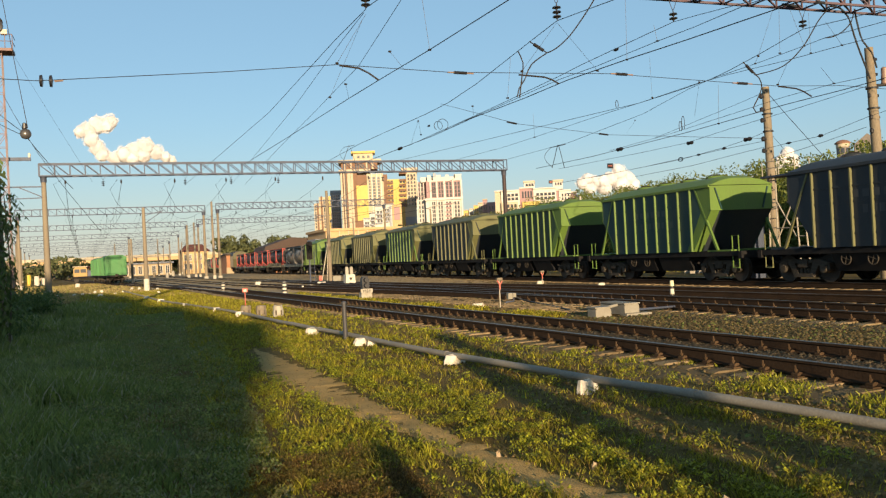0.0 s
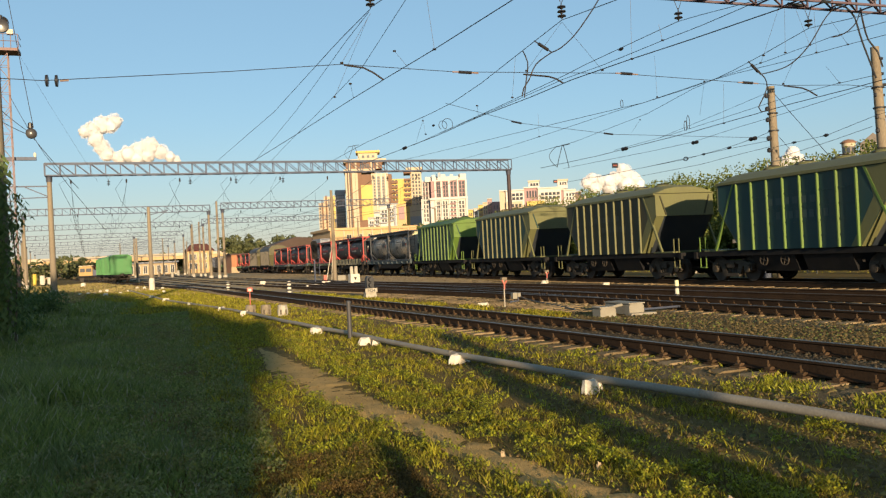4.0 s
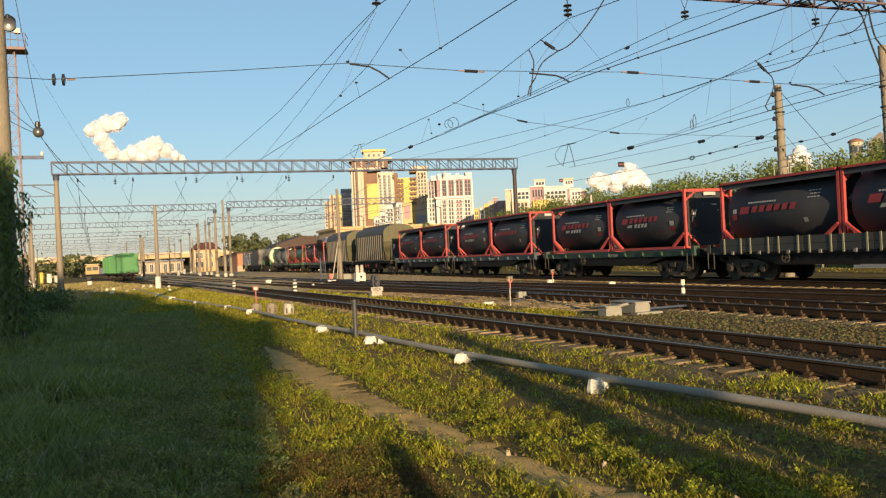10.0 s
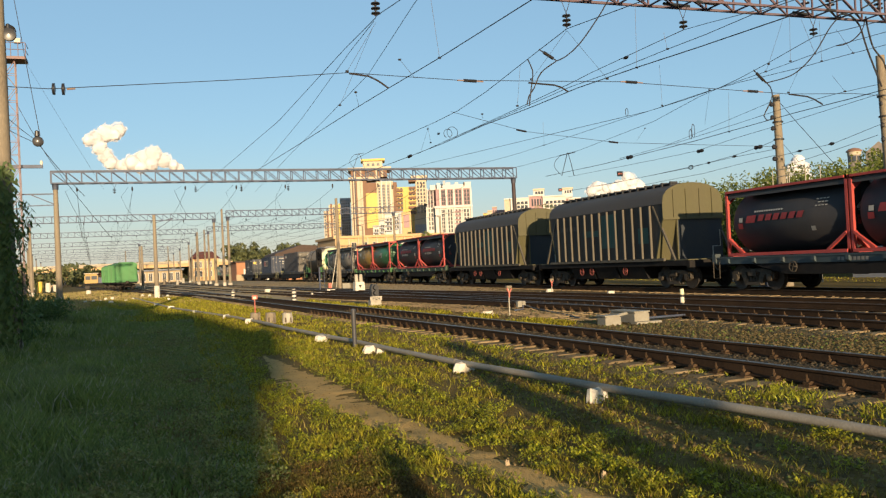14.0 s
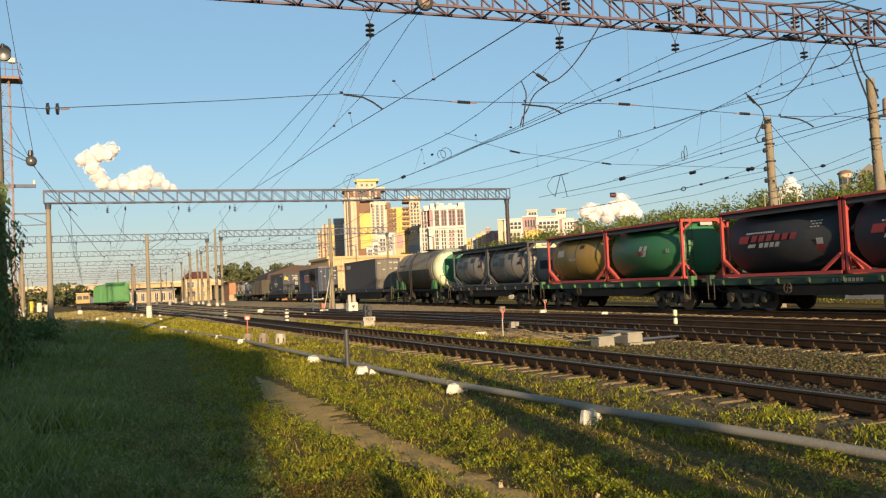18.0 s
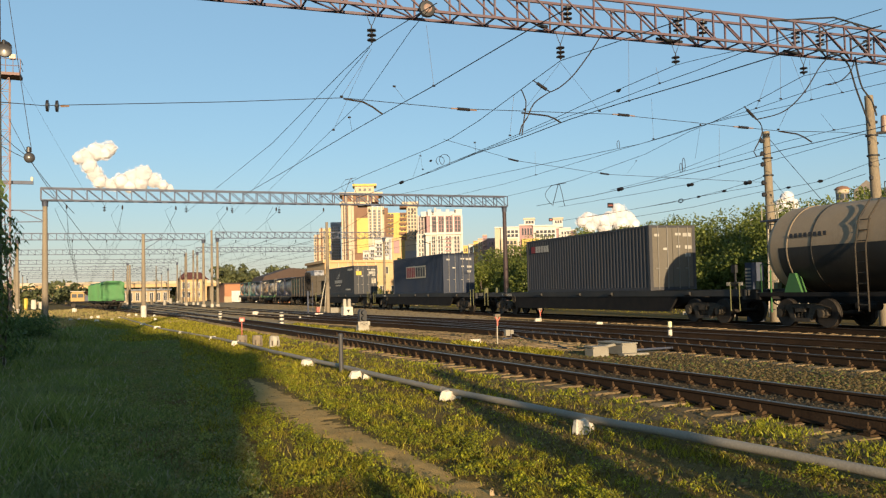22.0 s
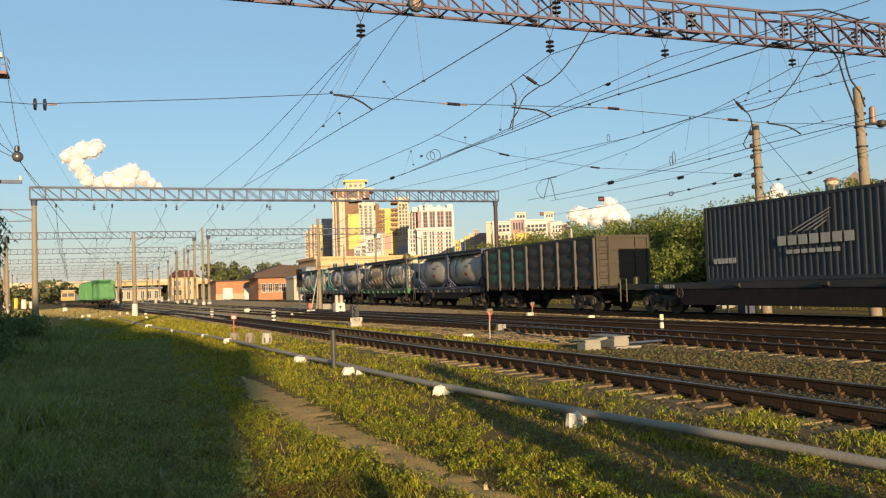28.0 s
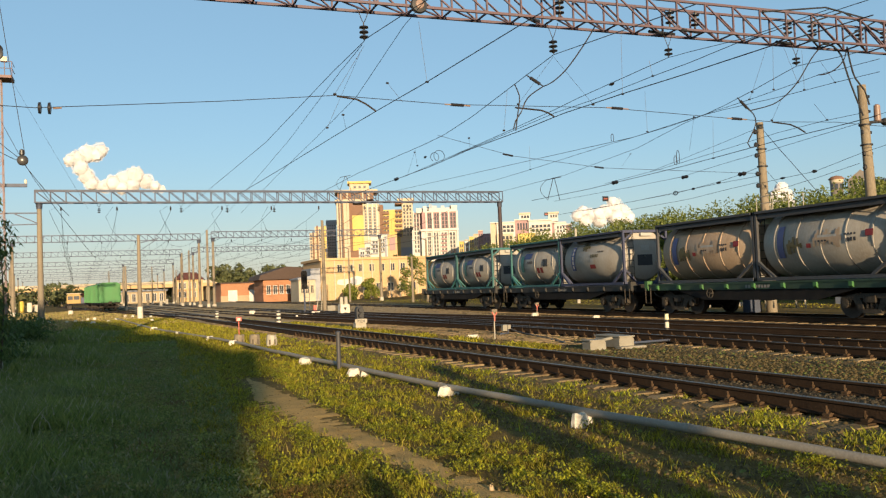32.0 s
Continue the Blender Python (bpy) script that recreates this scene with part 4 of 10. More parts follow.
def tank_container(w, y, tank, frame, marks="", bands=4, low=True, cover=True):
    """A 20-foot tank in its frame, from y to y + 6.06, standing on the deck."""
    Z0, Z1, X, L = 1.272, 3.80, 1.219, 6.06
    yc = y + L / 2
    t = part("tank", Shape().lathe([(-2.93, 0.05), (-2.91, 0.55), (-2.86, 0.86), (-2.76, 1.06), (-2.58, 1.17), (2.58, 1.17), (2.76, 1.06), (2.86, 0.86), (2.91, 0.55), (2.93, 0.05)], "y", (0, yc, 2.56), 48), tank, w)
    for yy in (y + 0.07, y + L - 0.07):
        f = Shape()
        for k in (-1, 1):
            f.box(k * X - 0.05 * (k > 0) * 2, k * X + 0.05 * (k < 0) * 2, yy - 0.055, yy + 0.055, Z0, Z1)
            f.beam((k * (X - 0.1), yy, 1.95), (k * 0.55, yy, Z0 + 0.1), 0.10)
            f.beam((k * (X - 0.1), yy, 3.35), (k * 0.62, yy, Z1 - 0.08), 0.09)
        f.box(-X, X, yy - 0.06, yy + 0.06, Z1 - 0.12, Z1)
        f.box(-X, X, yy - 0.06, yy + 0.06, Z0, Z0 + 0.13)
        part("end_frame", f, frame, t)
    g = Shape()
    for k in (-1, 1):
        g.box(k * X - 0.05, k * X + 0.05, y + 0.1, y + L - 0.1, Z1 - 0.09, Z1 - 0.01)
        if low:
            g.box(k * X - 0.05, k * X + 0.05, y + 0.1, y + L - 0.1, Z0 + 0.02, Z0 + 0.13)
        for a, b in ((y + 0.12, y + 0.95), (y + L - 0.12, y + L - 0.95)):
            g.beam((k * X, a, 1.95), (k * X, b, Z0 + 0.12), 0.09)
    part("side_rail", g, frame, t)
    for i in range(bands):
        s = -2.1 + 4.2 * i / max(1, bands - 1)
        part("stiffening_ring", Shape().lathe([(s - 0.03, 1.15), (s - 0.025, 1.19), (s + 0.025, 1.19), (s + 0.03, 1.15)], "y", (0, yc, 2.56), 48), TANKCAR_DARK if marks in ("grey", "patch", "ochre") else tank, t)
    if cover:
        part("top_walkway", Shape().box(-1.15, 1.15, y + 0.4, y + L - 0.4, 3.745, 3.78).box(-0.3, 0.3, yc - 0.35, yc + 0.35, 3.70, 3.85), CANVAS, t)
        # dark side skirt that also stands in for the walkway's shade on the tank
        part("sun_shield", Shape().prism([(-1.16, 3.74), (-1.19, 3.52), (-1.17, 3.52), (-1.12, 3.74)], "y", y + 0.14, y + L - 0.14), CANVAS, t)
        part("walkway_clip", Shape().box(-1.20, -1.02, y + 1.1, y + 2.0, 3.782, 3.80).box(-1.20, -1.02, yc + 0.6, yc + 1.5, 3.782, 3.80), ROD_GREY, t)
    # markings painted on the barrel, following its curve
    for name, mat, s0, s1, a0, a1, n in MARKS.get(marks, ()):
        sh = Shape()
        step = (s1 - s0) / n
        for i in range(n):
            u0, u1 = s0 + i * step + 0.14 * step * (n > 1), s0 + (i + 1) * step - 0.14 * step * (n > 1)
            b0, b1 = a0, a1
            if name == "worn_patch":
                rag = random.Random(int(100 * (s0 + y)) + i)
                b0, b1 = a0 + (a1 - a0) * rag.uniform(0, 0.45), a1 - (a1 - a0) * rag.uniform(0, 0.45)
                u0, u1 = s0 + i * step - 0.002, s0 + (i + 1) * step
            vs = []
            for q in range(7):
                a = radians(b0 + (b1 - b0) * q / 6)
                lean = -0.10 * q / 6 if name == "logo_bar" else 0.0
                vs += [(-1.198 * math.cos(a), yc + u0 + lean, 2.56 + 1.198 * math.sin(a)), (-1.198 * math.cos(a), yc + u1 + lean, 2.56 + 1.198 * math.sin(a))]
            sh.add(vs, [(2 * q, 2 * q + 1, 2 * q + 3, 2 * q + 2) for q in range(6)])
        mark = part(name, sh, mat, t)
        if name == "worn_patch":
            mark["kind"] = "stuff"
    e = Shape()
    e.box(-0.25, 0.35, y - 0.012, y + 0.02, 3.52, 3.66)
    part("data_plate", e, BAR_WHITE, t)
    if frame in (FRAME_BLUE, FRAME_GREY, FRAME_TEAL):
        part("manway_box", Shape().box(-0.4, 0.4, y + 0.1, y + 0.2, 2.15, 2.65), CANVAS, t)
        part("head_label", Shape().box(-0.2, 0.25, y + 0.1, y + 0.115, 2.85, 3.1), BAR_WHITE, t)
        part("head_label", Shape().box(-0.75, -0.45, y + 0.16, y + 0.175, 2.5, 2.85), BAR_RED, t)
        part("crown_plate", Shape().prism([(-0.55, 3.66), (0.55, 3.66), (0.85, 3.36), (-0.85, 3.36)], "y", y + 0.15, y + 0.17), TANKCAR_END if frame is FRAME_GREY else tank, t, "pale plate over the tank's head")
        for k in (-1, 1):
            part("corner_plate", Shape().prism([(k * 1.1, 2.0), (k * 1.1, 1.42), (k * 0.5, 1.42)], "y", y + 0.15, y + 0.17), ROD_GREY, t)
    if tank is TANK_BLACK:
        part("end_shield", Shape().prism([(-1.0, Z0 + 0.16), (1.0, Z0 + 0.16), (1.1, 1.9), (1.1, 3.3), (0.85, 3.66), (-0.85, 3.66), (-1.1, 3.3), (-1.1, 1.9)], "y", y + 0.14, y + 0.17), tank, t)
        part("warning_label", Shape().prism([(-0.75, 2.75), (-0.55, 2.95), (-0.35, 2.75), (-0.55, 2.55)], "y", y + 0.132, y + 0.136), BAR_WHITE, t)
        part("warning_label", Shape().box(-0.72, -0.4, y + 0.132, y + 0.136, 2.2, 2.5), BAR_RED, t)
        part("small_print", Shape().box(-0.1, 0.6, y + 0.132, y + 0.136, 2.86, 2.9), BAR_WHITE, t)
        part("small_print", Shape().box(-0.2, 0.5, y + 0.132, y + 0.136, 3.1, 3.16), BAR_WHITE, t)
    part("rear_ladder", ladder_shape(-0.85, y + 0.02, Z0 + 0.1, Z1), BOGIE, t)
    return t


# name, paint, along from, along to, lowest and highest angle on the barrel, blocks
MARKS = {
    "red": (("logo_bar", BAR_RED, 1.5, 2.0, -2, 11, 1), ("logo_bar", BAR_RED, -0.95, 1.4, 0, 11, 6), ("small_print", BAR_WHITE, 0.1, 1.6, 14, 17, 12), ("logo_bar", BAR_WHITE, -0.1, 1.0, -11, -3, 4), ("logo_bar", BAR_WHITE, 1.15, 1.55, -10, -4, 1), ("small_print", BAR_WHITE, -2.1, -1.5, 26, 28, 4), ("small_print", BAR_WHITE, -2.1, -1.6, 21, 23, 3), ("small_print", BAR_WHITE, -2.0, -1.55, 16, 18, 3), ("warning_label", BAR_WHITE, -2.15, -1.85, -12, -2, 1), ("warning_label", BAR_RED, -2.15, -1.8, -24, -13, 1)),
    "red2": (("logo_bar", BAR_RED, 1.45, 1.95, -2, 11, 1), ("logo_bar", BAR_RED, -1.0, 1.35, 0, 11, 6), ("small_print", BAR_WHITE, 0.0, 1.5, 16, 19, 12), ("warning_label", BAR_WHITE, 2.1, 2.3, 0, 8, 1), ("warning_label", BAR_RED, 2.1, 2.35, -12, -2, 1), ("warning_label", BAR_WHITE, -1.5, -1.3, -24, -16, 1), ("small_print", BAR_WHITE, -2.1, -1.5, 28, 30, 4), ("small_print", BAR_WHITE, -2.1, -1.6, 22, 24, 3), ("small_print", BAR_WHITE, -2.1, -1.5, 16, 18, 4)),
    "grey": (("worn_patch", FRAME_GREY, 1.5, 2.35, 12, 34, 9), ("worn_patch", CANVAS, -2.2, -1.1, -6, 24, 14), ("worn_patch", FRAME_GREY, 0.1, 0.8, -16, -2, 8), ("label_patch", BAR_WHITE, -1.0, 0.9, 8, 20, 1), ("small_print", FRAME_GREY, -0.9, 0.8, 11, 17, 11), ("dark_patch", TANK_BLACK, 1.8, 2.1, 20, 32, 1), ("small_print", TANK_BLACK, -1.7, -1.2, 4, 8, 4), ("small_print", TANK_BLACK, -1.7, -1.3, -4, 0, 3), ("warning_label", BAR_RED, -2.3, -2.0, -2, 8, 1), ("warning_label", BAR_WHITE, -2.3, -2.0, 9, 20, 1)),
    "patch": (("worn_patch", FRAME_GREY, 1.5, 2.3, 20, 34, 10), ("dark_patch", FRAME_GREY, 0.4, 1.1, -5, 20, 1), ("dark_patch", FRAME_GREY, -0.8, -0.1, 14, 30, 1), ("dark_patch", FRAME_GREY, 1.5, 2.0, -3, 9, 1), ("small_print", FRAME_GREY, -2.1, -1.5, 18, 40, 2), ("small_print", TANK_BLACK, -2.0, -1.5, -3, 5, 2), ("warning_label", BAR_RED, -2.2, -1.9, 6, 16, 1)),
    "green": (("logo_bar", BAR_WHITE, -0.4, 0.3, 2, 12, 2), ("logo_bar", BAR_WHITE, -0.25, 0.1, -10, 1, 1), ("logo_bar", BAR_RED, -0.1, 0.6, -8, -1, 2), ("small_print", BAR_WHITE, -2.1, -1.8, -6, 3, 2)),
    "ochre": (("label_patch", BAR_WHITE, 1.2, 1.9, 5, 22, 3), ("dark_patch", TANKCAR_DARK, -0.8, -0.4, 22, 32, 1), ("small_print", BAR_WHITE, -0.1, 0.7, -6, -1, 6)),
    "band": (("worn_patch", GRAIN_END, 0.2, 0.9, 20, 44, 8), ("dark_band", BAR_BLUE, 1.55, 1.9, -25, 35, 1), ("small_print", BAR_WHITE, 1.66, 1.78, -20, -12, 1), ("small_print", BAR_WHITE, 1.66, 1.78, -9, -1, 1), ("small_print", BAR_WHITE, 1.66, 1.78, 2, 10, 1), ("small_print", BAR_WHITE, 1.66, 1.78, 13, 21, 1), ("small_print", BAR_WHITE, 1.66, 1.78, 24, 30, 1), ("small_print", GRAIN_END, -0.7, 0.0, 5, 12, 5), ("warning_label", BAR_RED, -0.4, 0.1, -22, -12, 1), ("small_print", GRAIN, -1.2, -0.6, 16, 19, 4), ("warning_label", BAR_WHITE, -0.3, 0.0, -10, 2, 1)),
    "stain": (("worn_patch", TANK_RUST, -0.9, 0.3, -14, 20, 14), ("worn_patch", GRAIN_END, 0.8, 1.5, -20, 10, 8), ("dark_band", BAR_BLUE, 1.65, 1.95, -25, 30, 1), ("warning_label", BAR_RED, 0.4, 0.6, -10, -3, 1), ("warning_label", BAR_RED, -2.15, -1.85, 2, 12, 1), ("label_patch", BAR_WHITE, -0.7, 0.1, 5, 9, 1), ("small_print", BLACK, -0.3, 0.1, -2, 1, 3), ("small_print", FRAME_GREY, -1.5, -1.1, -4, 2, 3), ("small_print", FRAME_GREY, -1.5, -1.0, 6, 9, 4)),
    "curl": (("dark_band", FRAME_TEAL, 1.3, 1.65, -20, 25, 1), ("logo_bar", BAR_BLUE, 0.4, 1.3, 15, 32, 1), ("small_print", FRAME_GREY, 0.2, 0.9, 2, 9, 5), ("warning_label", BAR_RED, -1.0, -0.2, -25, -10, 2), ("small_print", FRAME_GREY, -1.6, -1.0, -8, 12, 2)),
}


def tank_wagon(label, first, second, deck, boards=False, bright=False):
    """Flat wagon with two tank containers; first stands at the front."""
    w = thing("tank_container_wagon", label, "freight wagon", "wagons of the freight train")
    flat_car(w, deck, boards, bright)
    tank_container(w, -6.08, *first)
    tank_container(w, 0.02, *second)
    return w


def tank_car(label):
    """Tank wagon with a pale ring and a bright green head."""
    w = thing("tank_wagon", label, "tank wagon", "wagons of the freight train")
    L, R, zc = 5.35, 1.52, 2.68
    barrel = part("barrel", Shape().lathe([(-L + 0.55, R), (L - 0.55, R)], "y", (0, 0, zc), 48), TANKCAR, w)
    part("barrel_head", Shape().lathe([(L - 0.56, R), (L - 0.35, R - 0.08), (L - 0.12, R - 0.40), (L - 0.02, 0.6), (L, 0.05)], "y", (0, 0, zc), 48), TANKCAR, barrel)
    part("barrel_head", Shape().lathe([(-L, 0.05), (-L + 0.02, 0.6), (-L + 0.10, R - 0.42)], "y", (0, 0, zc), 48), TANKCAR_GREEN, barrel, "bright green head")
    part("pale_ring", Shape().lathe([(-L + 0.10, R - 0.42), (-L + 0.20, R - 0.24), (-L + 0.35, R - 0.075), (-L + 0.55, R + 0.006), (-L + 0.95, R + 0.008)], "y", (0, 0, zc), 48), TANKCAR_END, barrel, "cream painted ring")
    # dark lower belt: oil stain together with the barrel's painted-in shaded half
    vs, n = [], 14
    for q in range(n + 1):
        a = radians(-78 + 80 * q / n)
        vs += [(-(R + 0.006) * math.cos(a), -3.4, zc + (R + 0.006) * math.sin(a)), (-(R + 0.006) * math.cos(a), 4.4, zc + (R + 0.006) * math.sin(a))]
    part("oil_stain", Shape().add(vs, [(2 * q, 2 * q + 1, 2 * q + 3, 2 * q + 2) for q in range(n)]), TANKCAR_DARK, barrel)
    for y in (-4.0, -2.9, 2.9, 4.0):
        part("seam_band", Shape().lathe([(y - 0.03, R), (y - 0.025, R + 0.018), (y + 0.025, R + 0.018), (y + 0.03, R)], "y", (0, 0, zc), 48), TANKCAR_DARK if abs(y) < 3 else TANKCAR, barrel)
    part("dome", Shape().lathe([(4.15, 0.32), (4.32, 0.32), (4.36, 0.25), (4.38, 0.05)], "z", (0, -0.2, 0), 18), TANKCAR, barrel)
    part("top_platform", Shape().box(-0.7, 0.7, -1.3, 0.6, 4.24, 4.28).tube([(-0.7, -1.3, 4.28), (-0.7, -1.3, 4.6), (-0.7, 0.6, 4.6), (-0.7, 0.6, 4.28)], 0.02, 6), BLACK, w)
    ladder = Shape()
    for y in (0.55, 0.95):
        ladder.tube([(-1.62, y, 0.6), (-1.66, y, 2.6), (-1.45, y, 3.5), (-0.9, y, 4.15)], 0.025, 6)
    for i in range(9):
        z = 0.8 + i * 0.33
        x = -1.63 if z < 2.6 else -1.66 + (z - 2.6) * 0.3
        ladder.tube([(x, 0.55, z), (x, 0.95, z)], 0.018, 6)
    part("ladder", ladder, BOGIE, w)
    part("underframe", Shape().box(-0.4, 0.4, -5.6, 5.6, 0.8, 1.15).box(-1.5, 1.5, -5.65, -5.45, 0.95, 1.2).box(-1.5, 1.5, 5.45, 5.65, 0.95, 1.2).box(-1.5, -1.4, -5.5, 5.5, 1.06, 1.2).box(1.4, 1.5, -5.5, 5.5, 1.06, 1.2), UNDER, w)
    for k in (-1, 1):
        for y in (-3.9, 3.9):
            part("saddle", Shape().prism([(y - 0.4, 1.2), (y + 0.4, 1.2), (y + 0.12, 1.85), (y - 0.12, 1.85)], "x", k * 1.3 - 0.12, k * 1.3 + 0.12), GREEN_BUFFER, w)
        part("end_rail", Shape().tube([(-1.35, k * 5.5, 1.2), (-1.35, k * 5.5, 2.2), (-0.6, k * 5.5, 2.2)], 0.025, 6).tube([(-1.45, k * 4.9, 0.5), (-1.45, k * 4.9, 2.0)], 0.025, 6), GREEN_BUFFER, w)
    tagged(part("lettering", bars(Shape(), -R * 0.985, 2.2, 3.9, 3.06, 3.2, 8), BAR_BLACK, w), kind="stuff")
    running_gear(w, 12.0, 7.8)
    return w


def corrugated_side(x, y0, y1, z0, z1, depth, out, pitch=0.278):
    """A container's folded side sheet."""
    pts, y = [], y0
    while y < y1 - 1e-6:
        for f, d in ((0.0, 0.0), (0.26, 0.0), (0.5, 1.0), (0.76, 1.0)):
            yy = y + f * pitch
            if yy < y1:
                pts.append((yy, d))
        y += pitch
    pts.append((y1, 0.0))
    vs = [(x - out * depth * d, yy, z) for yy, d in pts for z in (z0, z1)]
    return Shape().add(vs, [(2 * i, 2 * i + 2, 2 * i + 3, 2 * i + 1) for i in range(len(pts) - 1)])


def container(w, paint_side, paint_end, logo):
    """A 40-foot high-cube container lashed to the middle of the deck."""
    Z0, Z1, X, L = 1.312, 4.208, 1.219, 6.096
    c = part("container", Shape().box(-X + 0.06, X - 0.06, -L + 0.06, L - 0.06, Z0 + 0.1, Z1 - 0.03), paint_side, w)
    fr = Shape()
    for y in (-L + 0.08, L - 0.08):
        for x in (-X + 0.08, X - 0.08):
            fr.box(x - 0.08, x + 0.08, y - 0.08, y + 0.08, Z0, Z1)
        fr.box(-X + 0.16, X - 0.16, y - 0.06, y + 0.06, Z1 - 0.12, Z1 - 0.006).box(-X + 0.16, X - 0.16, y - 0.07, y + 0.07, Z0 + 0.004, Z0 + 0.15)
    for x in (-X + 0.05, X - 0.05):
        fr.box(x - 0.045, x + 0.045, -L + 0.16, L - 0.16, Z1 - 0.10, Z1 - 0.004).box(x - 0.045, x + 0.045, -L + 0.16, L - 0.16, Z0 + 0.004, Z0 + 0.14)
    part("corner_frame", fr, paint_side, c)
    for k in (-1, 1):
        part("side_panel", corrugated_side(k * (X - 0.012), -L + 0.15, L - 0.15, Z0 + 0.13, Z1 - 0.09, 0.04, k), paint_side, c, smooth=False)
    part("roof_panel", Shape().box(-X + 0.1, X - 0.1, -L + 0.1, L - 0.1, Z1 - 0.03, Z1 - 0.012), paint_side, c)
    # door end faces the front of the train
    for x0, x1 in ((-X + 0.15, -0.01), (0.01, X - 0.15)):
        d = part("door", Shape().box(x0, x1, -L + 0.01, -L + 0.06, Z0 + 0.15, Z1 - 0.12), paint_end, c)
        for f in (0.28, 0.74):
            x = x0 + f * (x1 - x0)
            part("lock_rod", Shape().tube([(x, -L - 0.02, Z0 + 0.08), (x, -L - 0.02, Z1 - 0.06)], 0.02, 8).box(x - 0.16, x + 0.02, -L - 0.035, -L + 0.0, Z0 + 0.95, Z0 + 1.0), ROD_GREY, d, "galvanised lock rod")
        for z in (Z0 + 0.5, Z0 + 1.1, Z0 + 1.7, Z0 + 2.3):
            part("door_crease", Shape().box(x0 + 0.05, x1 - 0.05, -L - 0.004, -L + 0.012, z - 0.02, z + 0.02), paint_end, d)
    lab = Shape()
    for x0, x1, z0, z1 in ((0.15, 0.45, 3.75, 3.86), (0.55, 1.0, 3.7, 3.86), (0.2, 0.4, 3.2, 3.3), (0.65, 1.0, 3.15, 3.3), (0.65, 0.95, 2.8, 2.95), (-0.95, -0.7, 3.7, 3.82), (-0.5, -0.25, 3.1, 3.2)):
        lab.box(x0, x1, -L - 0.006, -L + 0.008, z0, z1)
    tagged(part("door_marking", lab, BAR_WHITE, c), kind="stuff")
    for name, mat, y0, y1, z0, z1, n in logo:
        if name == "placard":
            part(name, Shape().box(y0, y1, -L - 0.006, -L + 0.008, z0, z1), mat, c)
            continue
        if name == "wing":
            for k in range(4):
                w = Shape().prism([(y1 - 0.35 * k, z0 + 0.02), (y1 - 0.35 * k - 0.12, z0 + 0.02), (y0 + 0.06 * k, z1 - 0.13 * k), (y0 + 0.06 * k + 0.08, z1 - 0.13 * k)], "x", -X - 0.034, -X - 0.026)
                part("logo_stroke", w, mat, c)
            continue
        part(name, bars(Shape(), -X - (0.034 if n > 1 else 0.030), y0, y1, z0, z1, n, 0.22 if n > 1 else 0), mat, c)
    return c


def long_flat(label, paint_side, paint_end, logo, wheel=False):
    """80-foot container flat wagon with one container in its middle."""
    w = thing("container_wagon", label, "freight wagon", "wagons of the freight train")
    L = 12.2
    part("deck_frame", Shape().box(-1.33, -1.15, -L, L, 1.06, 1.30).box(1.15, 1.33, -L, L, 1.06, 1.30).box(-1.33, 1.33, -L - 0.1, -L + 0.08, 0.95, 1.30).box(-1.33, 1.33, L - 0.08, L + 0.1, 0.95, 1.30), DECK_DARK, w)
    part("centre_beam", Shape().prism([(-L, 1.24), (L, 1.24), (L, 0.85), (7.6, 0.8), (6.6, 0.52), (-6.6, 0.52), (-7.6, 0.8), (-L, 0.85)], "x", -0.45, 0.45), UNDER, w)
    part("side_beam", Shape().prism([(-8.1, 1.07), (8.1, 1.07), (7.5, 0.42), (-7.5, 0.42)], "x", -1.30, -1.20).prism([(-8.1, 1.07), (8.1, 1.07), (7.5, 0.42), (-7.5, 0.42)], "x", 1.20, 1.30), UNDER, w)
    for i in range(11):
        y = -11.5 + 23 * i / 10
        part("cross_member", Shape().box(-1.2, 1.2, y - 0.08, y + 0.08, 1.02, 1.24), UNDER, w)
    for y in (-8.9, -3.0, 0.0, 4.2, 8.8):
        part("lashing_bracket", Shape().prism([(-1.34, 1.08), (-1.44, 1.14), (-1.44, 1.24), (-1.34, 1.24)], "y", y - 0.16, y + 0.16), DECK_DARK, w)
    for k in (-1, 1):
        part("handrail", Shape().tube([(-1.36, k * 12.0, 0.5), (-1.36, k * 12.0, 1.55), (-1.36, k * 11.5, 1.55), (-1.36, k * 11.5, 0.5)], 0.022, 6), OLIVE_LIGHT, w)
        for x0, z in ((-0.55, 1.62), (0.3, 1.55)):
            part("end_stanchion", Shape().box(x0, x0 + 0.2, k * 12.05 - 0.1, k * 12.05 + 0.1, 1.3, z), OLIVE_LIGHT, w)
    part("brake_wheel", handwheel_shape(-1.38, 7.6, 0.9, 0.19), BOGIE, w)
    tagged(part("lettering", bars(Shape(), -1.335, 8.0, 9.4, 1.1, 1.24, 8), BAR_WHITE, w), kind="stuff")
    container(w, paint_side, paint_end, logo)
    running_gear(w, 25.6, 19.0)
    return w


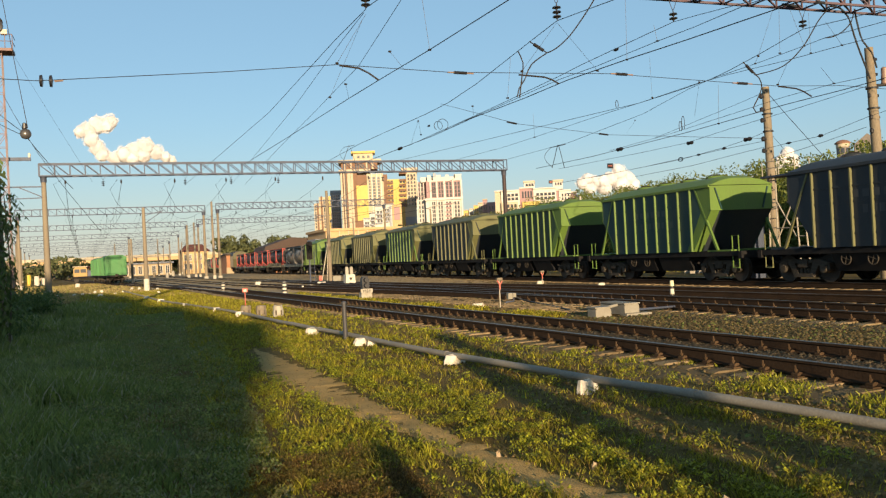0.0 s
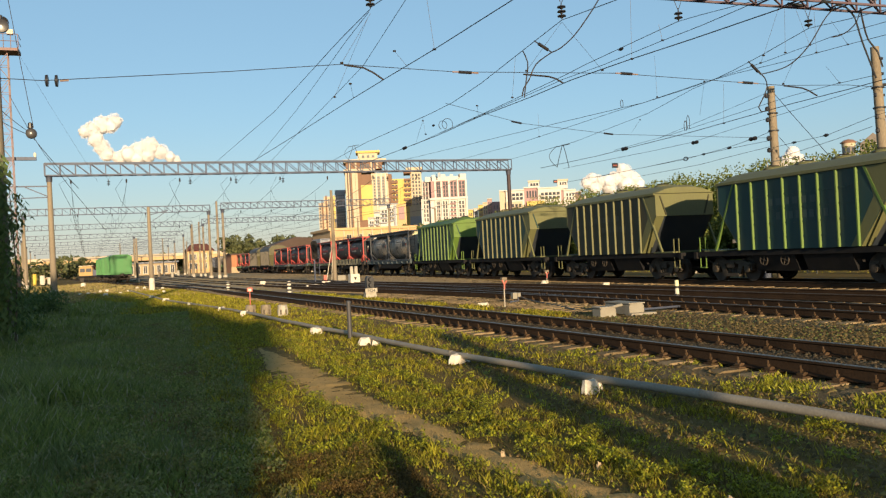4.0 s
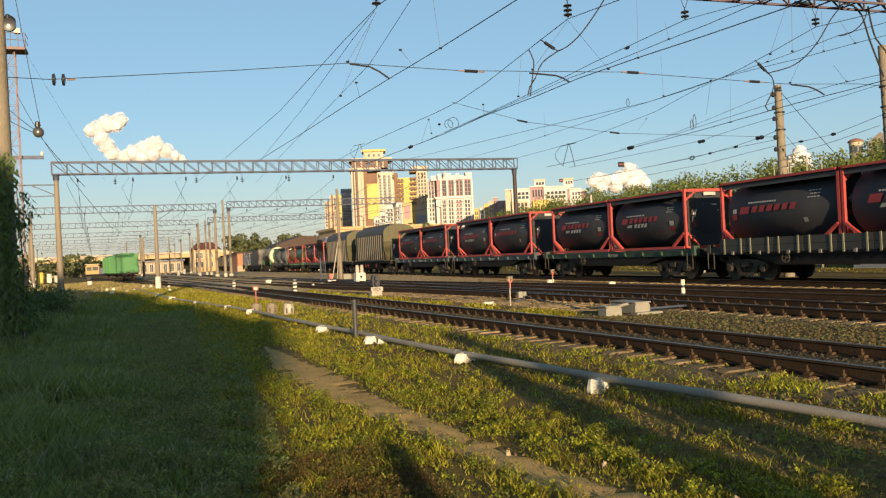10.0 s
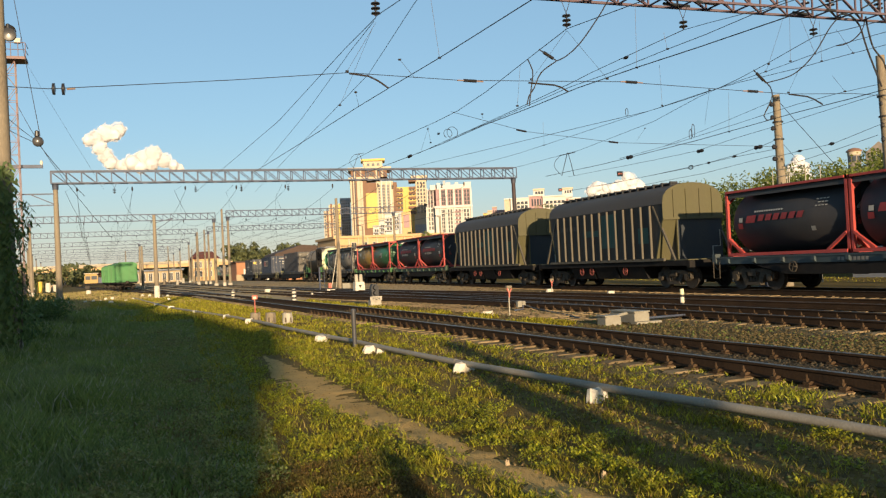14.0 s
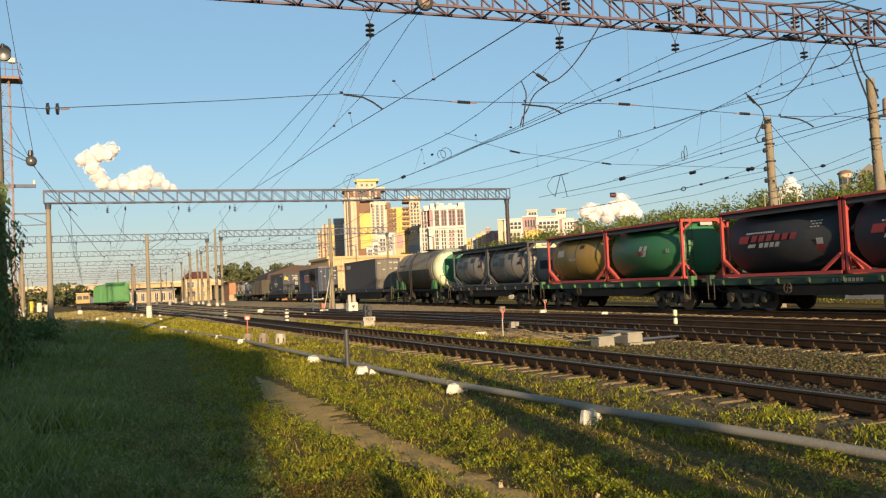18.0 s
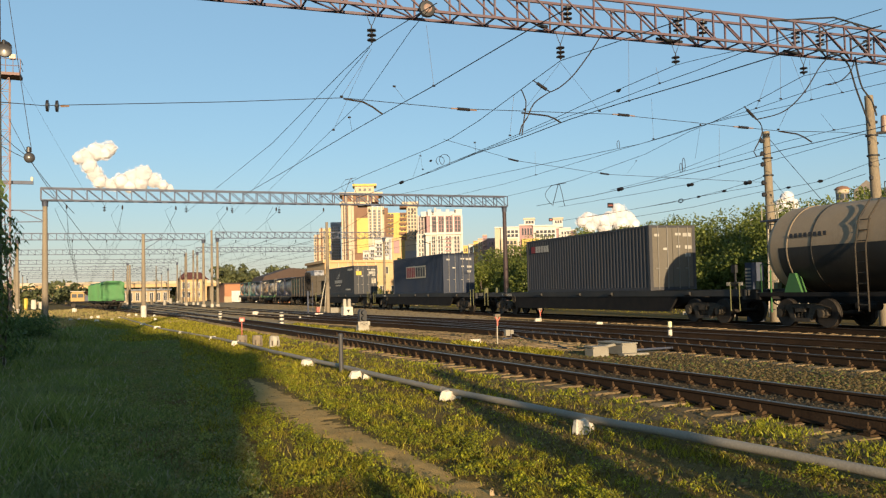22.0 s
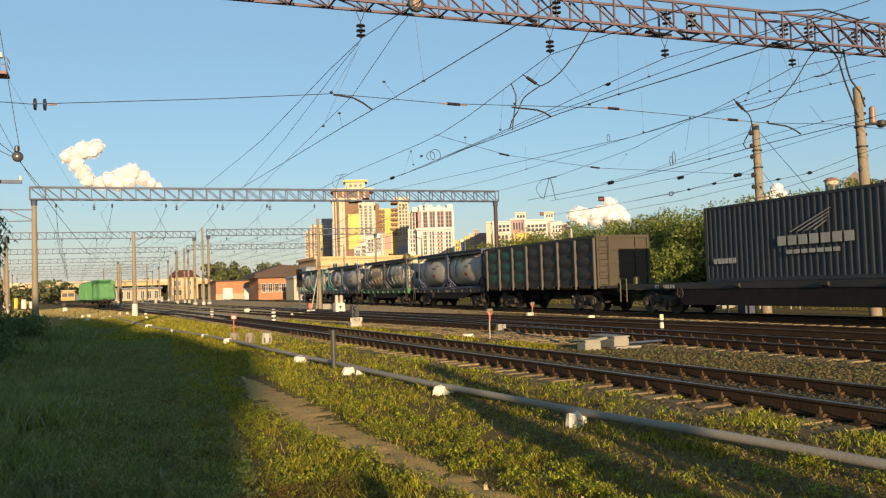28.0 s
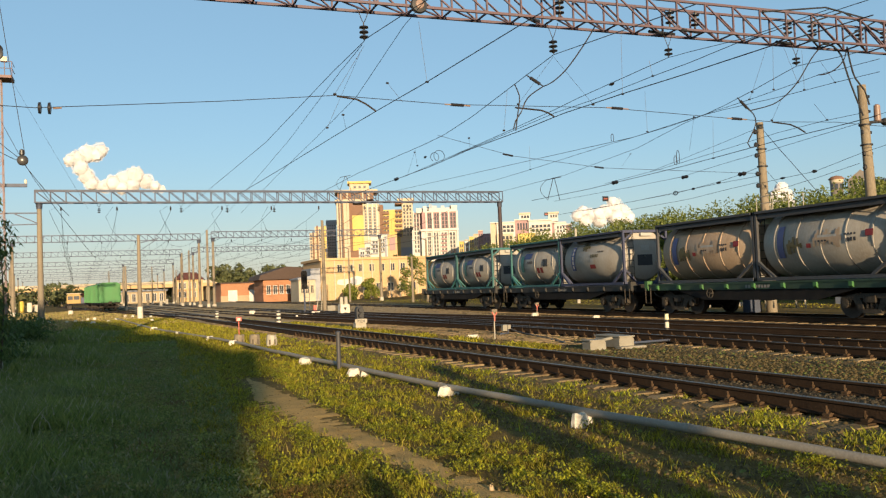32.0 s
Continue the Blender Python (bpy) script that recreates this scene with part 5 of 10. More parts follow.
def gondola(label):
    """Open-top wagon with pressed side panels between posts."""
    w = thing("gondola_wagon", label, "open wagon", "wagons of the freight train")
    X, L, Z0, Z1 = 1.47, 6.3, 1.25, 3.62
    part("underframe", Shape().box(-0.4, 0.4, -6.7, 6.7, 0.75, 1.2).box(-1.4, 1.4, -6.5, 6.5, 1.12, 1.25), UNDER, w)
    for k in (-1, 1):
        part("side_wall", Shape().box(k * X - 0.03, k * X + 0.03, -L, L, Z0, Z1), GONDOLA, w)
        part("top_rail", Shape().box(k * X - 0.07, k * X + 0.07, -L - 0.05, L + 0.05, Z1 - 0.08, Z1 + 0.06), GONDOLA, w)
        for i in range(8):
            y = -L + 0.06 + (2 * L - 0.12) * i / 7
            part("post", Shape().prism([(k * (X + 0.03), y - 0.09), (k * (X + 0.13), y - 0.05), (k * (X + 0.13), y + 0.05), (k * (X + 0.03), y + 0.09)], "z", Z0 - 0.15, Z1 - 0.08), GONDOLA_RIB if k < 0 else GONDOLA, w)
        for i in range(7):
            y0 = -L + 0.06 + (2 * L - 0.12) * i / 7 + 0.2
            y1 = y0 + (2 * L - 0.12) / 7 - 0.4
            for z in (1.55, 2.2, 2.85):
                vs = [(k * (X + 0.03), y0, z), (k * (X + 0.03), y1, z), (k * (X + 0.03), y1, z + 0.5), (k * (X + 0.03), y0, z + 0.5), (k * (X + 0.085), y0 + 0.2, z + 0.16), (k * (X + 0.085), y1 - 0.2, z + 0.16), (k * (X + 0.085), y1 - 0.2, z + 0.34), (k * (X + 0.085), y0 + 0.2, z + 0.34)]
                part("panel_pressing", Shape().add(vs, [(4, 5, 6, 7), (0, 1, 5, 4), (1, 2, 6, 5), (2, 3, 7, 6), (3, 0, 4, 7)]), GONDOLA_GREEN if k < 0 and i > 3 else GONDOLA, w)
        end = Shape().box(-X, X, k * L - 0.03, k * L + 0.03, Z0, Z1)
        for z in (1.8, 2.4, 3.0):
            end.box(-X, X, min(k * L, k * (L + 0.09)), max(k * L, k * (L + 0.09)), z - 0.06, z + 0.06)
        end.box(-X, X, k * L - 0.09, k * L + 0.09, Z1 - 0.08, Z1 + 0.06)
        part("end_wall", end, GONDOLA_RIB, w)
        for x in (-1.42, -0.75, 0.75, 1.42):
            part("end_post", Shape().box(x - 0.05, x + 0.05, min(k * L, k * (L + 0.11)), max(k * L, k * (L + 0.11)), Z0 - 0.1, Z1), GONDOLA_RIB, w)
        part("ladder", ladder_shape(-1.1, k * (L + 0.13), 1.2, Z1, 0.5), GONDOLA_RIB, w)
    for i in range(7):
        y = -L + 0.06 + (2 * L - 0.12) * (i + 0.5) / 7
        part("floor_hatch", Shape().prism([(-1.5, 1.1), (-1.58, 1.18), (-1.58, 1.28), (-1.5, 1.28)], "y", y - 0.5, y + 0.5), BOGIE, w)
    running_gear(w, 13.92, 8.65)
    return w


RED_TANK = (TANK_BLACK, RED, "red", 0)
RED_TANK2 = (TANK_BLACK, RED, "red2", 0)
# front to rear: the middle of each wagon along the train at the start of the clip
TRAIN = [
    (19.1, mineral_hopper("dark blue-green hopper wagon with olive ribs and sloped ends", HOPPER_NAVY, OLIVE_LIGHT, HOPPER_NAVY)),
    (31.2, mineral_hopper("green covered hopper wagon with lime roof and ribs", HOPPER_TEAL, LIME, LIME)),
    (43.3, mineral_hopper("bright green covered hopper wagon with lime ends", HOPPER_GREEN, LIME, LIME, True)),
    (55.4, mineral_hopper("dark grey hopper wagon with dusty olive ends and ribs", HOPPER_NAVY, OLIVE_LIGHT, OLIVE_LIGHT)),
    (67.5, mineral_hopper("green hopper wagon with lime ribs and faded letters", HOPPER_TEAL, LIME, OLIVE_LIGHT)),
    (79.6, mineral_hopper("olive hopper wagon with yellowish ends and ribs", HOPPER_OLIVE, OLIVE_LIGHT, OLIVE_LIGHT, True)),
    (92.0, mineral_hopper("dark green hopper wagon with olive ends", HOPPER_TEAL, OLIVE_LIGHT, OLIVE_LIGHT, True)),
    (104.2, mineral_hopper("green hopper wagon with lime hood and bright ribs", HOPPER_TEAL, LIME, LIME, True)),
    (117.7, tank_wagon("flat wagon with two dusty grey tank containers", (TANK_GREY, FRAME_GREY, "grey", 4), (TANK_GREY, FRAME_GREY, "grey", 4), DECK_BLUE)),
    (132.6, tank_wagon("boarded flat wagon with two black tanks in red frames", RED_TANK, RED_TANK2, DECK_DARK, True)),
    (147.05, tank_wagon("green flat wagon with two black tanks in red frames", RED_TANK, RED_TANK, DECK_GREEN)),
    (162.0, tank_wagon("blue-grey flat wagon with two black tanks in red frames", RED_TANK2, RED_TANK, DECK_BLUE)),
    (176.6, tank_wagon("blue-grey flat wagon with black tanks in bright red frames", RED_TANK2, RED_TANK2, DECK_BLUE)),
    (191.7, grain_hopper("grey grain hopper wagon with pale ribs and olive end")),
    (206.4, grain_hopper("dusty grain hopper wagon with bowed roof and pale ribs")),
    (221.3, tank_wagon("green flat wagon with two clean black tanks in red frames", RED_TANK, RED_TANK, DECK_GREEN)),
    (235.9, tank_wagon("green flat wagon with a green and an ochre tank", (TANK_GREEN, RED, "green", 0), (TANK_OCHRE, RED, "ochre", 3), DECK_GREEN, False, True)),
    (250.5, tank_wagon("dark flat wagon with two weathered grey tank containers", (TANK_GREY, FRAME_GREY, "patch", 4), (TANK_GREY, FRAME_GREY, "patch", 4), DECK_DARK)),
    (264.4, tank_car("brown oil tank wagon with cream ring and green head")),
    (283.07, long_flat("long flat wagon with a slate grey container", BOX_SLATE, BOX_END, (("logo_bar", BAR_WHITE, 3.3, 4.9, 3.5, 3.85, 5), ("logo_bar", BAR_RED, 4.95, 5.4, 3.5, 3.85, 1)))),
    (308.95, long_flat("long flat wagon with a navy blue container", BOX_NAVY, BOX_NAVY, (("logo_panel", BAR_CREAM, -2.3, 2.5, 2.52, 3.48, 1), ("logo_bar", BAR_RED, 0.2, 2.4, 2.6, 3.40, 5), ("logo_bar", BAR_BLACK, -2.2, 0.1, 2.64, 3.36, 4)))),
    (334.6, long_flat("long flat wagon with a charcoal container and winged mark", BOX_BLACK, BOX_BLACK, (("wing", BAR_WHITE, -0.3, 1.6, 2.95, 3.65, 4), ("logo_bar", BAR_WHITE, -1.2, 2.2, 2.52, 2.85, 7), ("logo_bar", BAR_WHITE, -0.6, 1.8, 2.22, 2.36, 7), ("placard", YELLOW, -1.0, -0.45, 3.25, 3.65, 1), ("placard", BAR_WHITE, 0.3, 1.0, 3.35, 3.6, 1), ("placard", CONCRETE2, 0.6, 1.05, 2.4, 2.9, 1), ("small_print", BAR_WHITE, 4.3, 5.6, 2.0, 2.2, 6), ("small_print", BAR_WHITE, -5.6, -3.6, 3.75, 3.95, 8), ("small_print", BAR_WHITE, -4.8, -2.6, 1.75, 1.9, 8)))),
    (354.75, gondola("dark brown open wagon with green side panels")),
    (368.6, tank_wagon("grey flat wagon with two off-white banded tanks", (TANK_WHITE, FRAME_BLUE, "band", 0), (TANK_WHITE, FRAME_BLUE, "band", 0), DECK_DARK)),
    (383.6, tank_wagon("green flat wagon with stained ringed tanks", (TANK_WHITE, FRAME_GREY, "stain", 5), (TANK_RUST, FRAME_GREY, "stain", 5), DECK_GREEN, False, True)),
    (398.3, tank_wagon("dark flat wagon with white tanks in blue and teal frames", (TANK_WHITE, FRAME_BLUE, "band", 0), (TANK_WHITE, FRAME_TEAL, "curl", 3), DECK_DARK)),
    (413.1, tank_wagon("last flat wagon with two white tanks in teal frames", (TANK_WHITE, FRAME_TEAL, "curl", 3), (TANK_WHITE, FRAME_TEAL, "curl", 3), DECK_DARK)),
]


def travelled(t):
    """Metres that the train has gone after t seconds."""
    return 11.1 * min(t, 14) + 11.2 * min(max(t - 14, 0), 6) + 11.35 * max(t - 20, 0)


def motions():
    """The train rolls past at an even pace; the small cloud drifts slowly."""
    for start, wagon in TRAIN:
        walk(wagon, [(float(t), pose(TRAIN_X, start - travelled(t), 0)) for t in range(0, 33, 2)])
    walk(DRIFTING, [(float(t), pose(0.42 * (20 - t), 0, 0.1 * (20 - t))) for t in range(0, 33, 8)])


# ---- overhead line: gantries, masts, wires ----
GANTRY_Y, GANTRY2_Y, GANTRY3_Y, GANTRY4_Y = 23.0, 75.7, 122.0, 163.0
BEAM_Z = 9.6


def truss(parent, x0, x1, y, zb, depth, wide, panels, mat, r=0.035, split=True):
    """Lattice cross-beam: four chords, posts, diagonals on both faces and below."""
    rest = Shape()

    def bar(name, p, q, w):
        if split:
            part(name, Shape().beam(p, q, w), mat, parent, smooth=False)
        else:
            rest.beam(p, q, w)
    for dy in (-wide / 2, wide / 2):
        for z in (zb, zb + depth):
            part("chord", Shape().beam((x0, y + dy, z), (x1, y + dy, z), r * 2.2), mat, parent, smooth=False)
    for i in range(panels + 1):
        x = x0 + (x1 - x0) * i / panels
        for dy in (-wide / 2, wide / 2):
            bar("upright", (x, y + dy, zb), (x, y + dy, zb + depth), r * 1.5)
        bar("cross_bar", (x, y - wide / 2, zb), (x, y + wide / 2, zb), r * 1.3)
        if i < panels:
            x2 = x0 + (x1 - x0) * (i + 1) / panels
            for dy in (-wide / 2, wide / 2):
                bar("diagonal", (x, y + dy, zb + depth), (x2, y + dy, zb), r * 1.3)
            bar("bottom_lacing", (x, y - wide / 2, zb), (x2, y + wide / 2, zb), r * 1.2)
    if rest.v:
        tagged(part("lacing", rest, mat, parent, smooth=False), kind="stuff")


def mast_shape(x, y, h, r0=0.20, r1=0.13, lean=0.0, z0=GROUND - 0.3):
    return Shape().tube([(x, y, z0), (x + lean * 0.5, y, (h + z0) / 2), (x + lean, y, h)], r0, 16, r1)


MAST_DARK = material("dark_steel_mast", (0.045, 0.035, 0.038), 0.6, (0.08, 0.04, 0.035), 1.0, 0.5, 0.1, 20, 0.2)


def gantry(label, y, x0, x1, legs, panels, mat, split=True, depth=0.92, wide=0.8, r=0.04, low=0.0):
    g = thing("overhead_gantry", label, "gantry", "gantries over the tracks")
    truss(g, x0, x1, y, BEAM_Z - low, depth, wide, panels, mat, r, split)
    for x in legs:
        lm = part("mast", mast_shape(x, y, BEAM_Z - low - 0.02, 0.26 if split else 0.21, 0.18 if split else 0.15), CONCRETE if x != 35.0 else MAST_DARK, g, "round concrete mast" if x != 35.0 else "dark steel mast")
        part("mast_cap", Shape().lathe([(BEAM_Z - low - 0.5, 0.23), (BEAM_Z - low - 0.12, 0.25), (BEAM_Z - low, 0.32), (BEAM_Z - low + 0.01, 0.32)], "z", (x, y, 0), 14), mat, lm)
        part("foot", Shape().lathe([(GROUND - 0.3, 0.34), (0.25, 0.32), (0.3, 0.28)], "z", (x, y, 0), 14), CONCRETE2, lm, "pale concrete foot")
    return g


gantry("red-primed lattice gantry carrying insulators over the near tracks", GANTRY_Y, -3.2, 30.6, (-3.03, 30.4), 30, REDOX, True, 0.92, 0.8, 0.034)
gantry("grey lattice gantry spanning all tracks on concrete masts", GANTRY2_Y, -6.4, 35.2, (-6.1, 35.0), 36, GALV, True, 0.98, 0.8, 0.045)
gantry("grey lattice gantry farther along the yard", GANTRY3_Y, -13.4, 10.4, (-13.1, 10.2), 24, GALV, False, 0.85, 0.7, 0.032, 0.3)
gantry("grey lattice gantry over the main lines", GANTRY3_Y - 2.0, 11.7, 36.0, (11.9, 35.8), 24, GALV, False, 0.85, 0.7, 0.032, 0.2)
gantry("far grey lattice gantry of the yard", GANTRY4_Y, -18.0, 10.6, (-17.7, 10.4), 26, GALV, False, 0.85, 0.7, 0.032, 0.3)
gantry("far grey lattice gantry over the main lines", GANTRY4_Y - 4, 12.0, 37.0, (12.2, 36.8), 24, GALV, False, 0.85, 0.7, 0.032, 0.2)
for k, yy in enumerate((215.0, 262.0, 310.0, 365.0)):
    gantry("distant lattice gantry at the far end of the yard", yy, -24.0 - 4 * k, 12.0, (-23.7 - 4 * k, 0.5, 11.8), 22, GALV, False)


def lone_mast(x, y, h, label="concrete overhead-line mast with whitewashed foot"):
    m = thing("line_mast", label, "mast", "lone masts between the tracks")
    part("pole", mast_shape(x, y, h), CONCRETE, m)
    part("foot", Shape().lathe([(GROUND - 0.2, 0.25), (0.8 if y < 100 else 0.4, 0.235), (0.82 if y < 100 else 0.42, 0.2)], "z", (x, y, 0), 12), WHITEWASH if y < 100 else CONCRETE2, m)
    part("bracket", Shape().beam((x, y, h - 0.7), (x + 1.6, y, h - 0.3), 0.06).beam((x, y, h - 1.4), (x + 1.6, y, h - 0.3), 0.05), GALV, m)


for x, y, h in ((1.45, 76.5, 6.9), (9.7, 150.0, 8.9), (11.0, 152.0, 9.4), (0.6, 131.0, 6.2), (11.0, 118.5, 10.4), (4.0, 205.0, 9.0), (7.5, 232.0, 9.5), (-3.0, 240.0, 9.0), (14.5, 250.0, 9.0)):
    lone_mast(x, y, h)


def hung(p, q, sag, n=16):
    """Points of a wire hanging between p and q."""
    p, q = Vector(p), Vector(q)
    return [p.lerp(q, i / n) - Vector((0, 0, 4 * sag * (i / n) * (1 - i / n))) for i in range(n + 1)]


def insulator_string(x, y, top, low, n=3):
    """Disc insulators on a link below a beam; the wire lies at height low."""
    s = thing("insulator_string", "dark disc insulators hanging on a steel link", "insulator", "insulators of the overhead line")
    part("hanger", Shape().tube([(x - 0.2, y, top), (x - 0.03, y, low + n * 0.14 + 0.12), (x + 0.03, y, low + n * 0.14 + 0.12), (x + 0.2, y, top)], 0.012, 6).tube([(x, y, low + n * 0.14 + 0.12), (x, y, low)], 0.018, 6), WIRE, s)
    for i in range(n):
        z = low + 0.14 * (i + 1)
        part("disc", Shape().lathe([(z, 0.04), (z - 0.02, 0.125), (z - 0.055, 0.135), (z - 0.065, 0.06), (z - 0.10, 0.04)], "z", (x, y, 0), 18), INSUL, s)


for x, low, n in ((6.62, 8.63, 3), (12.7, 8.61, 3), (16.97, 8.77, 2), (22.32, 8.79, 2)):
    insulator_string(x, GANTRY_Y, BEAM_Z, low, n)
for x in (-1.6, 4.94, 8.8, 12.9, 22.6, 27.5):
    insulator_string(x, GANTRY2_Y, BEAM_Z, 8.7, 3)


